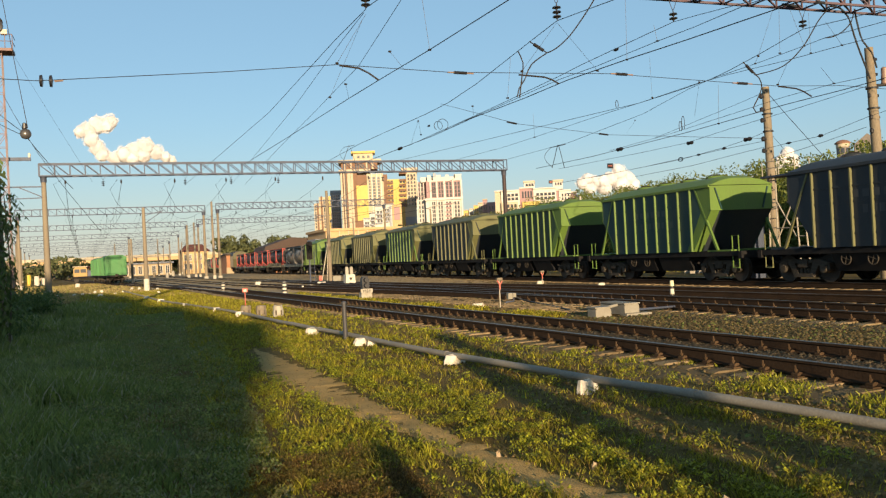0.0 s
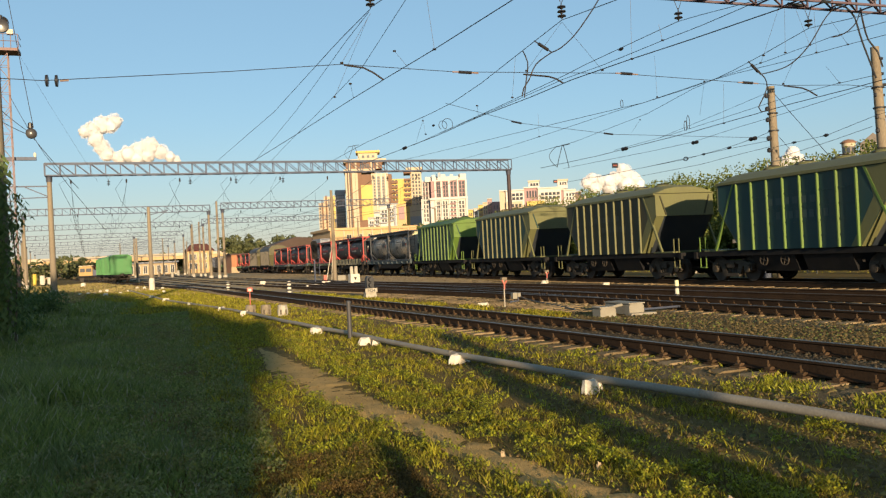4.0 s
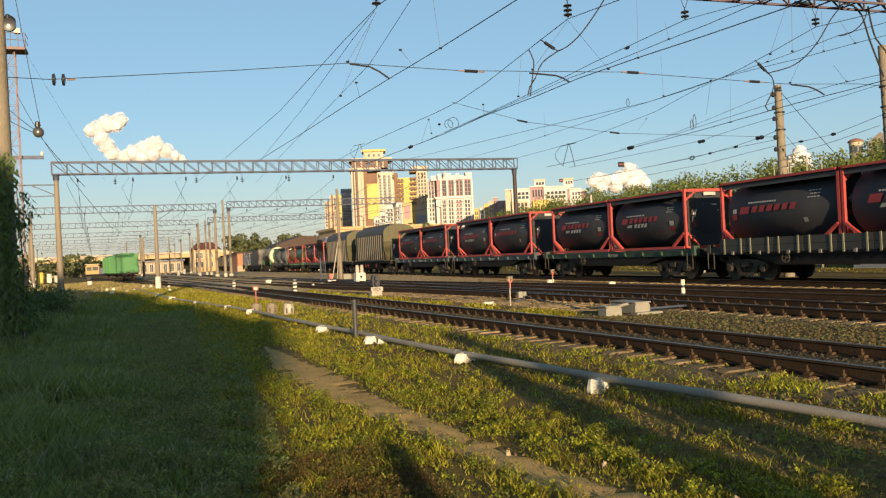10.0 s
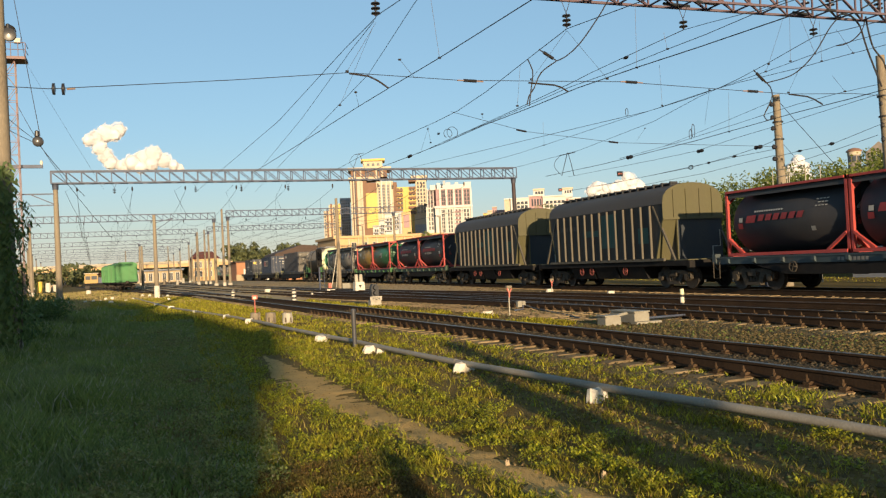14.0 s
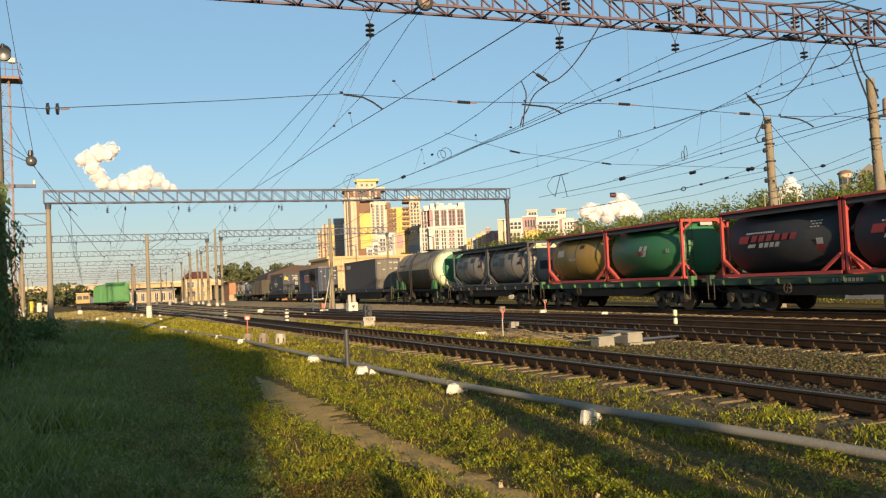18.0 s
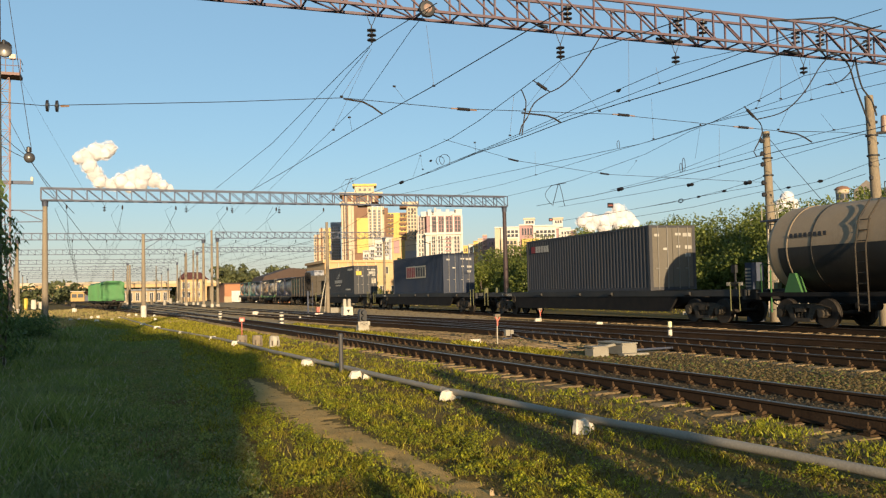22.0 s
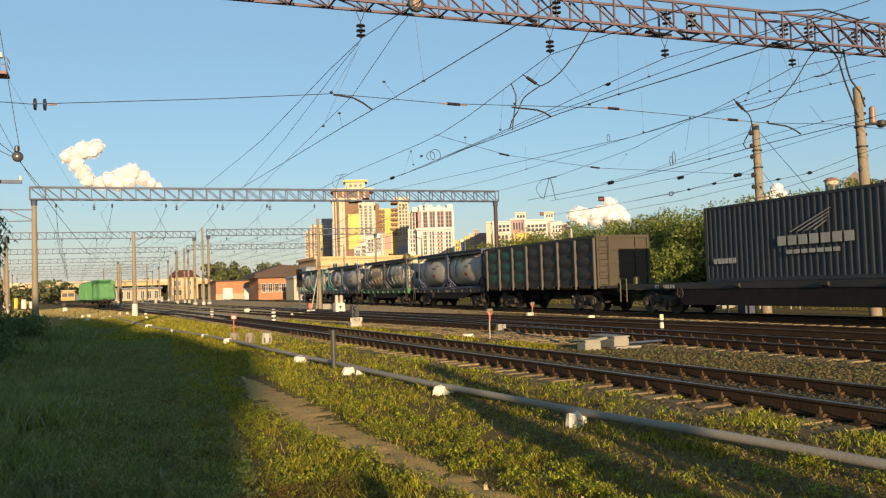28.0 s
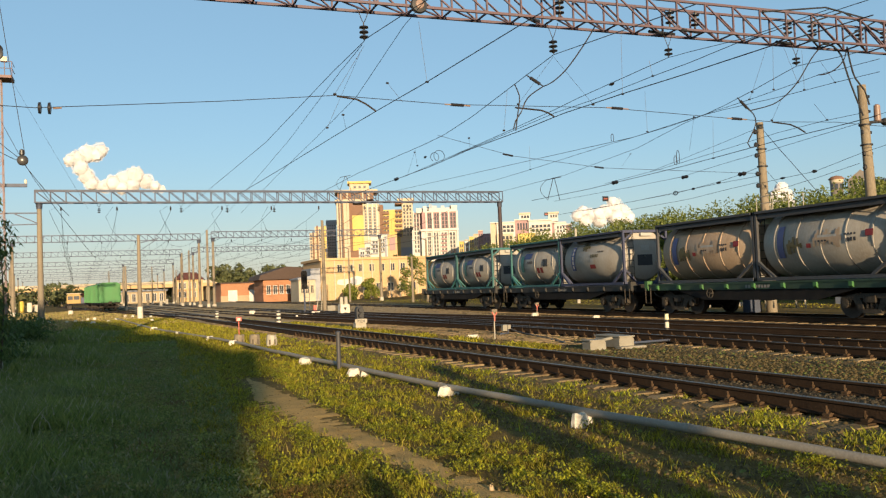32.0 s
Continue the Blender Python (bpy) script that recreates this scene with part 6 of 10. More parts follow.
# wires over the near yard: name, radius, points along the wire
NEAR_WIRES = (
    ("thin dark contact and messenger wires over the near track", (
        ("messenger_wire", 0.011, ((6.62, 23.00, 8.61), (6.46, 26.13, 8.53), (6.17, 37.69, 8.27), (5.69, 51.14, 8.39), (4.94, 75.70, 8.74))),
        ("messenger_wire", 0.009, ((6.56, 23.00, 8.51), (6.64, 25.89, 8.48), (7.17, 37.58, 8.36), (7.74, 51.54, 8.45), (8.80, 75.70, 8.68))),
        ("feeder_wire", 0.010, ((7.92, 21.50, 9.35), (7.95, 23.42, 9.25), (8.43, 30.63, 8.80), (8.65, 39.04, 8.70), (9.07, 52.74, 8.68), (9.97, 75.70, 8.66))),
        ("contact_wire", 0.012, ((7.90, 13.92, 6.85), (7.78, 15.37, 6.85), (7.51, 20.37, 6.85), (7.25, 23.78, 6.85), (7.03, 26.98, 6.85), (6.54, 35.80, 6.85), (5.91, 45.98, 6.85))),
        ("messenger_wire", 0.011, ((6.38, 17.00, 7.80), (6.43, 18.69, 8.04), (6.62, 23.00, 8.65))),
        ("dropper", 0.005, ((7.93, 22.00, 8.97), (8.11, 22.00, 7.27))),
        ("dropper", 0.005, ((6.61, 23.00, 8.47), (5.71, 23.00, 7.05))),
        ("dropper", 0.005, ((7.63, 27.00, 9.47), (6.41, 27.00, 6.88))),
        ("dropper", 0.005, ((8.04, 24.00, 7.14), (7.58, 24.00, 7.69))),
        ("dropper", 0.005, ((6.78, 26.00, 6.66), (6.70, 26.00, 7.11))),
    )),
    ("contact and messenger wires of the second track with droppers", (
        ("messenger_wire", 0.012, ((12.70, 23.00, 8.59), (12.52, 24.51, 8.33), (12.33, 28.66, 7.81), (12.15, 31.16, 7.57), (11.97, 33.36, 7.50), (11.78, 43.25, 7.67), (11.60, 54.63, 7.59))),
        ("messenger_wire", 0.012, ((10.27, 13.00, 6.69), (11.11, 16.74, 7.37), (12.70, 23.00, 8.59))),
        ("contact_wire", 0.014, ((14.09, 12.43, 6.60), (13.65, 14.52, 6.60), (13.26, 17.42, 6.60), (12.89, 19.61, 6.60), (12.55, 22.30, 6.60), (12.50, 25.09, 6.60), (12.25, 28.89, 6.60), (12.27, 33.27, 6.60), (12.06, 37.35, 6.60), (11.66, 44.16, 6.60))),
        ("contact_wire", 0.009, ((13.75, 12.10, 6.80), (13.18, 15.21, 6.80), (13.17, 17.02, 6.80), (13.06, 18.46, 6.80), (12.96, 21.23, 6.80), (12.73, 23.14, 6.80), (12.73, 27.39, 6.80), (12.61, 33.47, 6.80), (12.65, 37.84, 6.80))),
        ("dropper", 0.005, ((12.69, 23.00, 8.53), (14.03, 23.00, 7.08))),
        ("dropper", 0.005, ((12.69, 23.00, 8.53), (11.41, 23.00, 6.99))),
        ("dropper", 0.005, ((14.86, 22.50, 9.37), (14.80, 22.50, 7.34))),
        ("dropper", 0.005, ((13.15, 31.00, 7.06), (13.12, 31.00, 7.42))),
        ("dropper", 0.005, ((12.50, 26.00, 8.18), (12.31, 26.00, 6.77))),
        ("dropper", 0.005, ((13.25, 38.00, 8.10), (13.35, 38.00, 7.34))),
        ("dropper", 0.005, ((12.85, 38.00, 6.96), (13.24, 38.00, 7.99))),
    )),
    ("contact and messenger wires of the third track", (
        ("messenger_wire", 0.012, ((16.94, 22.99, 8.75), (16.55, 23.91, 8.58), (16.16, 27.59, 8.39), (15.78, 28.67, 8.18), (15.39, 33.09, 7.96), (15.00, 40.67, 7.78))),
        ("messenger_wire", 0.010, ((15.65, 15.00, 7.68), (16.14, 18.62, 8.04), (16.64, 21.47, 8.51), (16.94, 23.00, 8.75))),
        ("contact_wire", 0.010, ((22.83, 20.00, 8.26), (22.45, 22.17, 8.26), (22.37, 23.04, 8.20), (22.23, 25.24, 8.10), (22.18, 27.86, 8.06), (22.23, 29.41, 7.96), (22.52, 33.11, 7.60), (23.21, 41.29, 7.45), (23.86, 47.88, 7.66), (25.25, 60.00, 8.12))),
        ("contact_wire", 0.010, ((22.79, 20.00, 7.84), (22.41, 21.44, 7.82), (22.00, 23.57, 7.79), (21.66, 26.15, 7.86), (21.51, 28.00, 7.87), (21.38, 31.82, 7.81), (21.37, 33.89, 7.83), (21.58, 42.37, 7.88), (21.82, 47.23, 7.97), (22.75, 62.00, 8.59))),
        ("dropper", 0.005, ((16.20, 23.00, 8.62), (16.31, 23.00, 8.11))),
        ("dropper", 0.005, ((20.84, 30.00, 9.43), (20.87, 30.00, 7.71))),
        ("dropper", 0.005, ((21.23, 24.00, 8.09), (21.06, 24.00, 7.76))),
        ("dropper", 0.005, ((21.13, 23.00, 9.55), (20.32, 23.00, 7.76))),
        ("dropper", 0.005, ((21.32, 23.00, 9.53), (21.25, 23.00, 7.89))),
        ("dropper", 0.005, ((20.38, 40.00, 8.76), (20.38, 40.00, 7.53))),
    )),
    ("wires over the main line of the train", (
        ("messenger_wire", 0.012, ((22.32, 23.00, 8.77), (22.21, 23.73, 8.61), (22.07, 24.94, 8.35), (21.92, 26.44, 8.08), (21.82, 27.41, 7.95), (21.61, 29.45, 7.86), (21.41, 31.86, 7.82), (21.05, 39.43, 8.13), (20.98, 45.33, 8.41), (21.52, 70.00, 9.77))),
        ("messenger_wire", 0.011, ((19.19, 17.00, 7.52), (20.48, 19.54, 8.03), (22.32, 23.00, 8.77))),
        ("contact_wire", 0.014, ((22.97, 20.37, 6.50), (23.08, 22.20, 6.50), (23.09, 24.87, 6.50), (23.34, 27.48, 6.50), (23.70, 31.52, 6.50), (23.75, 34.58, 6.50), (23.85, 40.03, 6.50), (23.32, 45.76, 6.50))),
        ("contact_wire", 0.009, ((23.14, 21.18, 6.75), (22.90, 22.50, 6.75), (22.91, 24.65, 6.75), (23.46, 28.12, 6.75), (24.04, 31.96, 6.75), (24.35, 34.03, 6.75), (24.66, 39.60, 6.75))),
        ("messenger_wire", 0.010, ((27.40, 25.11, 7.33), (27.32, 29.45, 7.08), (27.24, 33.11, 6.90), (27.16, 36.31, 6.69), (27.08, 40.01, 6.71), (27.00, 49.72, 6.88))),
        ("dropper", 0.005, ((21.80, 23.00, 9.39), (22.33, 23.00, 8.19))),
        ("dropper", 0.005, ((22.60, 23.00, 9.34), (22.61, 23.00, 7.94))),
        ("dropper", 0.005, ((23.34, 23.00, 9.08), (24.04, 23.00, 8.28))),
        ("dropper", 0.005, ((23.02, 23.00, 7.46), (23.57, 23.00, 6.91))),
        ("dropper", 0.005, ((21.59, 23.00, 7.61), (21.09, 23.00, 6.81))),
        ("dropper", 0.005, ((22.19, 29.00, 6.77), (22.51, 29.00, 8.19))),
        ("dropper", 0.005, ((21.85, 27.00, 7.65), (21.77, 27.00, 6.13))),
        ("dropper", 0.005, ((27.35, 42.00, 8.08), (27.97, 42.00, 8.82))),
    )),
    ("feeder and signal wires strung on the side poles", (
        ("feeder_wire", 0.009, ((27.76, 31.20, 8.29), (27.71, 33.58, 8.03), (27.65, 36.74, 7.71), (27.60, 39.62, 7.44))),
        ("feeder_wire", 0.011, ((27.70, 31.17, 6.47), (27.68, 32.22, 6.31), (27.66, 34.11, 6.14), (27.64, 37.46, 5.98), (27.62, 43.86, 5.98), (27.60, 50.92, 6.04))),
        ("feeder_wire", 0.010, ((27.70, 31.21, 6.06), (27.68, 34.05, 6.07), (27.65, 36.00, 6.04), (27.62, 40.90, 5.98), (27.60, 47.16, 5.97))),
        ("feeder_wire", 0.010, ((27.70, 31.23, 5.78), (27.67, 33.33, 5.70), (27.63, 36.35, 5.55), (27.60, 42.05, 5.52))),
        ("feeder_wire", 0.010, ((27.50, 25.30, 6.14), (27.59, 27.73, 5.78), (27.67, 29.78, 5.75), (27.76, 31.20, 5.72))),
        ("feeder_wire", 0.010, ((27.47, 25.30, 5.76), (27.56, 27.57, 5.50), (27.85, 31.20, 5.20))),
        ("feeder_wire", 0.009, ((27.50, 21.49, 6.56), (27.50, 25.30, 6.14))),
        ("guy_wire", 0.013, ((27.96, 31.20, 8.32), (27.90, 30.08, 7.15), (27.88, 28.00, 4.98))),
        ("guy_wire", 0.009, ((28.01, 31.20, 6.43), (29.23, 31.50, 5.54))),
        ("feeder_wire", 0.009, ((27.40, 21.33, 7.62), (27.50, 25.19, 7.46))),
    )),
)


def near_wires():
    for label, strands in NEAR_WIRES:
        c = thing("overhead_line", label, "overhead line", "overhead lines of the tracks")
        for name, r, pts in strands:
            part(name, Shape().tube(pts, r, 5), WIRE, c, smooth=False)
            if name == "dropper":
                part("clamp", Shape().lathe([(-0.05, 0.01), (-0.035, 0.03), (0.035, 0.03), (0.05, 0.01)], "x", pts[1], 8), WIRE, c)


near_wires()


def line_fittings():
    """Dark insulators strung in the wires."""
    for x, y, z, r, n in ((27.65, 37.48, 5.99, 0.12, 0), (27.65, 32.3, 6.3, 0.17, 2), (27.65, 34.0, 6.1, 0.11, 1), (27.65, 36.0, 6.04, 0.10, 1), (27.6, 27.8, 5.79, 0.12, 1), (27.7, 29.75, 5.76, 0.09, 1), (27.65, 36.64, 6.74, 0.16, 2), (23.75, 37.2, 6.5, 0.17, 2), (12.06, 37.35, 6.6, 0.12, 2), (16.6, 25.9, 8.55, 0.10, 1), (13.4, 37.0, 7.6, 0.09, 1)):
        f = thing("wire_insulator", "dark glazed insulator strung in an overhead wire", "insulator", "insulators strung in the wires")
        if n == 0:
            k = 14
            part("ring", Shape().tube([(x, y + 1.6 * r * math.cos(2 * math.pi * i / k), z + 0.8 * r * math.sin(2 * math.pi * i / k)) for i in range(k + 1)], 0.025, 6), INSUL, f)
        for i in range(n):
            part("shell", Shape().lathe([(-0.16, 0.02), (-0.09, r * 0.5), (0.02, r * 0.62), (0.08, r * 0.35), (0.15, 0.02)], "y", (x, y + (i - 0.5 * (n - 1)) * 0.26, z), 14), INSUL, f)


line_fittings()


def far_wires():
    """Overhead wires of the far yard, too many and thin to tell apart."""
    rng = random.Random(8)
    s = Shape()
    ys = (76.0, 122.0, 163.0, 215.0, 262.0, 310.0)
    for k in range(9):
        x0, x1 = -4.5 + k * 4.3, -15.0 + k * 4.0
        for a, b in zip(ys, ys[1:]):
            fa, fb = (a - 76) / 234, (b - 76) / 234
            p, q = x0 + (x1 - x0) * fa, x0 + (x1 - x0) * fb
            top, low = hung((p, a, 8.9), (q, b, 8.9), 1.5, 10), hung((p, a, 6.6), (q, b, 6.6), 0.1, 10)
            s.tube(top, 0.016, 4).tube(low, 0.016, 4)
            for i in (1, 3, 5, 7, 9):
                s.tube([top[i], low[i]], 0.008, 4)
            s.lathe([(8.95, 0.03), (9.0, 0.07), (9.2, 0.07), (9.3, 0.03)], "z", (p, a, 0), 8)
            if rng.random() < 0.7:
                z = 7.4 + rng.random()
                s.tube([(p - 0.3, a, 9.3), (p - 0.9, a, z + 0.6), (p - 0.5, a, z - 0.4), (p + 0.1, a, 6.65)], 0.014, 4)
    tagged(part("far_overhead_wires", s, WIRE, None, smooth=False), "web of thin overhead wires over the far yard", "overhead line", kind="stuff")


far_wires()


def cross_span():
    """Steadying span under the near gantry with rod insulators and steady arms."""
    s = thing("cross_span", "steadying cross wire with rod insulators and bent steady arms", "overhead line")
    y = GANTRY_Y
    part("span_wire", Shape().tube([(-3.3, y, 6.42), (-1.9, y, 6.37), (2.6, y, 6.72), (5.71, y, 7.01), (9.1, y, 6.89), (14.6, y, 7.0), (15.2, y, 6.97), (19.3, y, 6.82), (21.1, y, 6.76), (24.0, y, 6.84), (30.3, y, 6.6)], 0.010, 5), WIRE, s, smooth=False)
    for x, z in ((9.1, 6.89), (14.6, 7.0), (19.3, 6.82)):
        part("rod_insulator", Shape().tube([(x + 0.1, y, z), (x + 0.5, y, z - 0.01)], 0.045, 10), INSUL, s)
        part("end_fitting", Shape().tube([(x + 0.5, y, z - 0.01), (x + 0.72, y, z - 0.02)], 0.022, 8), PINKCLAY, s)
        part("end_fitting", Shape().tube([(x - 0.1, y, z), (x + 0.1, y, z)], 0.022, 8), PINKCLAY, s)
    for x in (-1.80, -1.58):
        part("disc", Shape().lathe([(-0.05, 0.04), (-0.03, 0.14), (0.03, 0.15), (0.05, 0.05)], "x", (x, y, 6.37), 18), INSUL, s)
    part("end_fitting", Shape().tube([(-1.50, y, 6.37), (-1.3, y, 6.39)], 0.022, 8), PINKCLAY, s)
    for a, b, c in (((5.77, 6.99), (6.33, 6.93), (6.89, 6.61)), ((11.30, 6.88), (12.17, 6.83), (12.64, 6.64)), ((21.11, 6.75), (21.89, 6.69), (22.54, 6.43))):
        part("steady_arm", Shape().tube([(a[0], y, a[1]), (b[0], y, b[1]), ((b[0] + c[0]) / 2, y, (b[1] + c[1]) / 2 + 0.03), (c[0], y, c[1])], 0.026, 8), WIRE, s)
    # feeder loops from the beam down to the wires
    loops = (
        ((14.22, 9.58), (13.78, 8.95), (13.13, 8.16), (12.6, 7.72), (12.29, 7.58)),
        ((12.29, 7.58), (11.74, 7.2), (11.49, 6.74), (11.29, 6.47), (11.21, 6.21)),
        ((11.31, 7.59), (11.46, 7.25), (11.42, 6.9), (11.37, 6.65), (11.29, 6.18)),
        ((20.16, 7.11), (21.33, 7.44), (22.25, 8.13), (23.03, 9.1), (23.4, 9.45), (23.58, 9.57)),
        ((20.1, 7.2), (20.32, 7.0), (20.4, 6.7), (20.2, 6.3), (20.0, 6.0), (20.1, 5.85), (20.4, 5.9)),
        ((24.66, 9.45), (24.5, 9.1), (24.08, 8.75), (23.6, 8.55), (23.29, 8.51)),
    )
    for pts in loops:
        part("feeder_loop", Shape().tube([(x, y, z) for x, z in smooth_line(pts, 0.15)], 0.02, 6), WIRE, s)
    for a, b in (((11.71, 7.91), (12.29, 7.58)), ((19.67, 7.54), (20.16, 7.11))):
        part("rod_insulator", Shape().tube([(a[0] + 0.25 * (b[0] - a[0]), y, a[1] + 0.25 * (b[1] - a[1])), (a[0] + 0.8 * (b[0] - a[0]), y, a[1] + 0.8 * (b[1] - a[1]))], 0.05, 10), INSUL, s)
        part("end_fitting", Shape().tube([(a[0], y, a[1]), (b[0], y, b[1])], 0.018, 6), WIRE, s)
    low = thing("cross_span", "lower steadying wire farther along the tracks", "overhead line")
    part("span_wire", Shape().tube([(11.6, 30.5, 7.4), (15.5, 32.0, 6.9), (20.5, 33.0, 6.6), (27.9, 31.4, 6.2)], 0.009, 5), WIRE, low, smooth=False)
    part("rod_insulator", Shape().tube([(15.0, 31.85, 6.95), (15.5, 32.0, 6.9)], 0.04, 8), INSUL, low)
    part("rod_insulator", Shape().tube([(20.0, 32.9, 6.63), (20.5, 33.0, 6.6)], 0.04, 8), INSUL, low)


cross_span()


def jumpers():
    """Looped jumper cables joining wires above the tracks."""
    for x, y, z, w, h in ((23.36, 43.0, 7.53, 0.42, 1.3), (19.52, 75.7, 12.05, 0.6, 1.45)):
        j = thing("jumper_cable", "looped dark jumper cable between overhead wires", "cable", "jumper cables of the overhead line")
        part("cable", Shape().tube([(x - w, y, z - h), (x - 0.5 * w, y, z - 0.5 * h), (x, y, z)], 0.02, 6), WIRE, j)
        part("cable", Shape().tube([(x + w * 0.85, y, z - h), (x + 0.45 * w, y, z - 0.4 * h), (x + 0.05, y, z)], 0.02, 6), WIRE, j)
        part("cross_clamp", Shape().tube([(x - 0.5, y, z - 0.15), (x + 0.5, y, z + 0.04)], 0.024, 6), WIRE, j)
        part("loop", Shape().tube([(x - 0.45 - 0.42 * math.sin(math.pi * i / 12), y, z - 0.15 - h * 0.85 * i / 12) for i in range(13)], 0.014, 6), WIRE, j)
    for x, y, z, r, q in ((13.5, 36.0, 7.45, 0.20, 1.0), (13.72, 36.0, 7.5, 0.26, 1.0), (19.14, 30.0, 7.4, 0.16, 0.4), (22.2, 30.0, 6.5, 0.22, 0.3), (22.35, 30.0, 6.65, 0.3, 0.25)):
        j = thing("jumper_cable", "small loop of dark cable clipped to an overhead wire", "cable", "jumper cables of the overhead line")
        part("loop", Shape().tube([(x + q * r * math.sin(0.5 + 5.3 * i / 14), y, z - r * math.cos(0.5 + 5.3 * i / 14)) for i in range(15)], 0.013, 6), WIRE, j)


jumpers()


def beam_gear():
    """Feeder cables, post insulators and a lamp carried on the near gantry."""
    g = thing("gantry_equipment", "black feeder cables, post insulators and lamp on the gantry", "gantry equipment")
    y = GANTRY_Y
    for x in (12.9, 17.0, 18.0, 21.9, 23.0, 25.2, 26.4):
        p = part("post_insulator", Shape().tube([(x, y - 0.1, BEAM_Z + 0.15), (x + 0.05, y - 0.1, BEAM_Z + 0.75)], 0.03, 8), WIRE, g)
        for i in range(3):
            z = BEAM_Z + 0.25 + i * 0.16
            part("disc", Shape().lathe([(z, 0.04), (z + 0.03, 0.15), (z + 0.06, 0.15), (z + 0.08, 0.04)], "z", (x + 0.02, y - 0.1, 0), 14), INSUL, p)
    for x0, x1, dy in ((16.2, 17.6, 0.2), (17.2, 18.4, -0.2), (21.4, 22.8, 0.2), (22.4, 23.9, -0.3), (11.8, 12.4, 0.0)):
        part("strut", Shape().tube([(x0, y + dy - 0.3, BEAM_Z - 0.06), (x1, y + dy + 0.3, BEAM_Z + 0.12)], 0.055, 8), BLACK, g)
    for a, b, c in (((22.6, 10.2), (24.4, 10.8), (27.0, 10.3)), ((24.0, 9.7), (26.0, 10.6), (29.0, 10.0)), ((20.5, 10.4), (23.6, 10.9), (27.5, 10.7))):
        part("feeder_cable", Shape().tube([(a[0], y - 0.5, a[1]), (b[0], y - 0.2, b[1]), (c[0], y + 0.4, c[1])], 0.03, 6), BLACK, g)
    for pts in (((24.36, 9.7), (24.72, 9.39), (25.05, 8.47), (25.61, 7.19)), ((25.03, 9.72), (25.12, 9.22), (25.33, 8.57), (25.73, 8.17), (25.95, 7.6)), ((24.36, 9.7), (23.9, 9.75), (23.58, 9.57))):
        part("drop_cable", Shape().tube([(a, y + 0.3, b) for a, b in smooth_line(pts, 0.2)], 0.032, 6), BLACK, g)
    lamp = part("flood_lamp", Shape().lathe([(-0.02, 0.10), (0.0, 0.22), (0.08, 0.25), (0.20, 0.2), (0.26, 0.08)], "y", (8.09, y - 0.7, BEAM_Z - 0.03), 20), BLACK, g)
    part("flood_lamp_glass", Shape().lathe([(-0.05, 0.03), (-0.04, 0.11), (-0.02, 0.13)], "y", (8.09, y - 0.7, BEAM_Z - 0.03), 20), PINKCLAY, lamp)


beam_gear()


def side_pole(x, y, h, lean):
    p = thing("line_pole", "weathered round concrete pole with dark line fittings", "utility pole", "poles behind the train")
    part("pole", mast_shape(x, y, h, 0.245, 0.16, lean), CONCRETE, p)
    for i, z in enumerate((h - 0.45, h - 1.05, 7.0, 6.15, 5.6)):
        part("fitting", Shape().box(x - 0.42, x + 0.0, y - 0.06, y + 0.06, z - 0.05, z + 0.05).lathe([(z - 0.1, 0.03), (z - 0.06, 0.09), (z + 0.06, 0.09), (z + 0.12, 0.03)], "z", (x - 0.4, y, 0), 10), INSUL, p)
    for z in (3.0, 3.2, 4.4, 6.5, 7.3):
        part("strap", Shape().lathe([(z - 0.03, 0.235), (z + 0.03, 0.235)], "z", (x + lean * z / h, y, 0), 16), BLACK, p)
    return p


side_pole(28.0, 31.2, 8.55, -0.12)
p2 = side_pole(28.15, 25.3, 8.9, -0.35)
part("switch_arm", Shape().tube([(27.95, 25.3, 7.4), (30.5, 25.1, 7.6)], 0.06, 8).lathe([(0, 0.1), (0.1, 0.2), (0.25, 0.2), (0.3, 0.1)], "z", (28.9, 25.2, 7.3), 14), BLACK, p2)
part("post_insulator", Shape().lathe([(7.45, 0.1), (7.5, 0.14), (8.1, 0.12), (8.15, 0.06)], "z", (28.5, 25.25, 0), 12), PINKCLAY, p2)
part("cabinet", Shape().box(27.6, 27.95, 25.0, 25.3, 1.4, 2.1), CONCRETE2, p2, "pale metal cabinet on the pole")


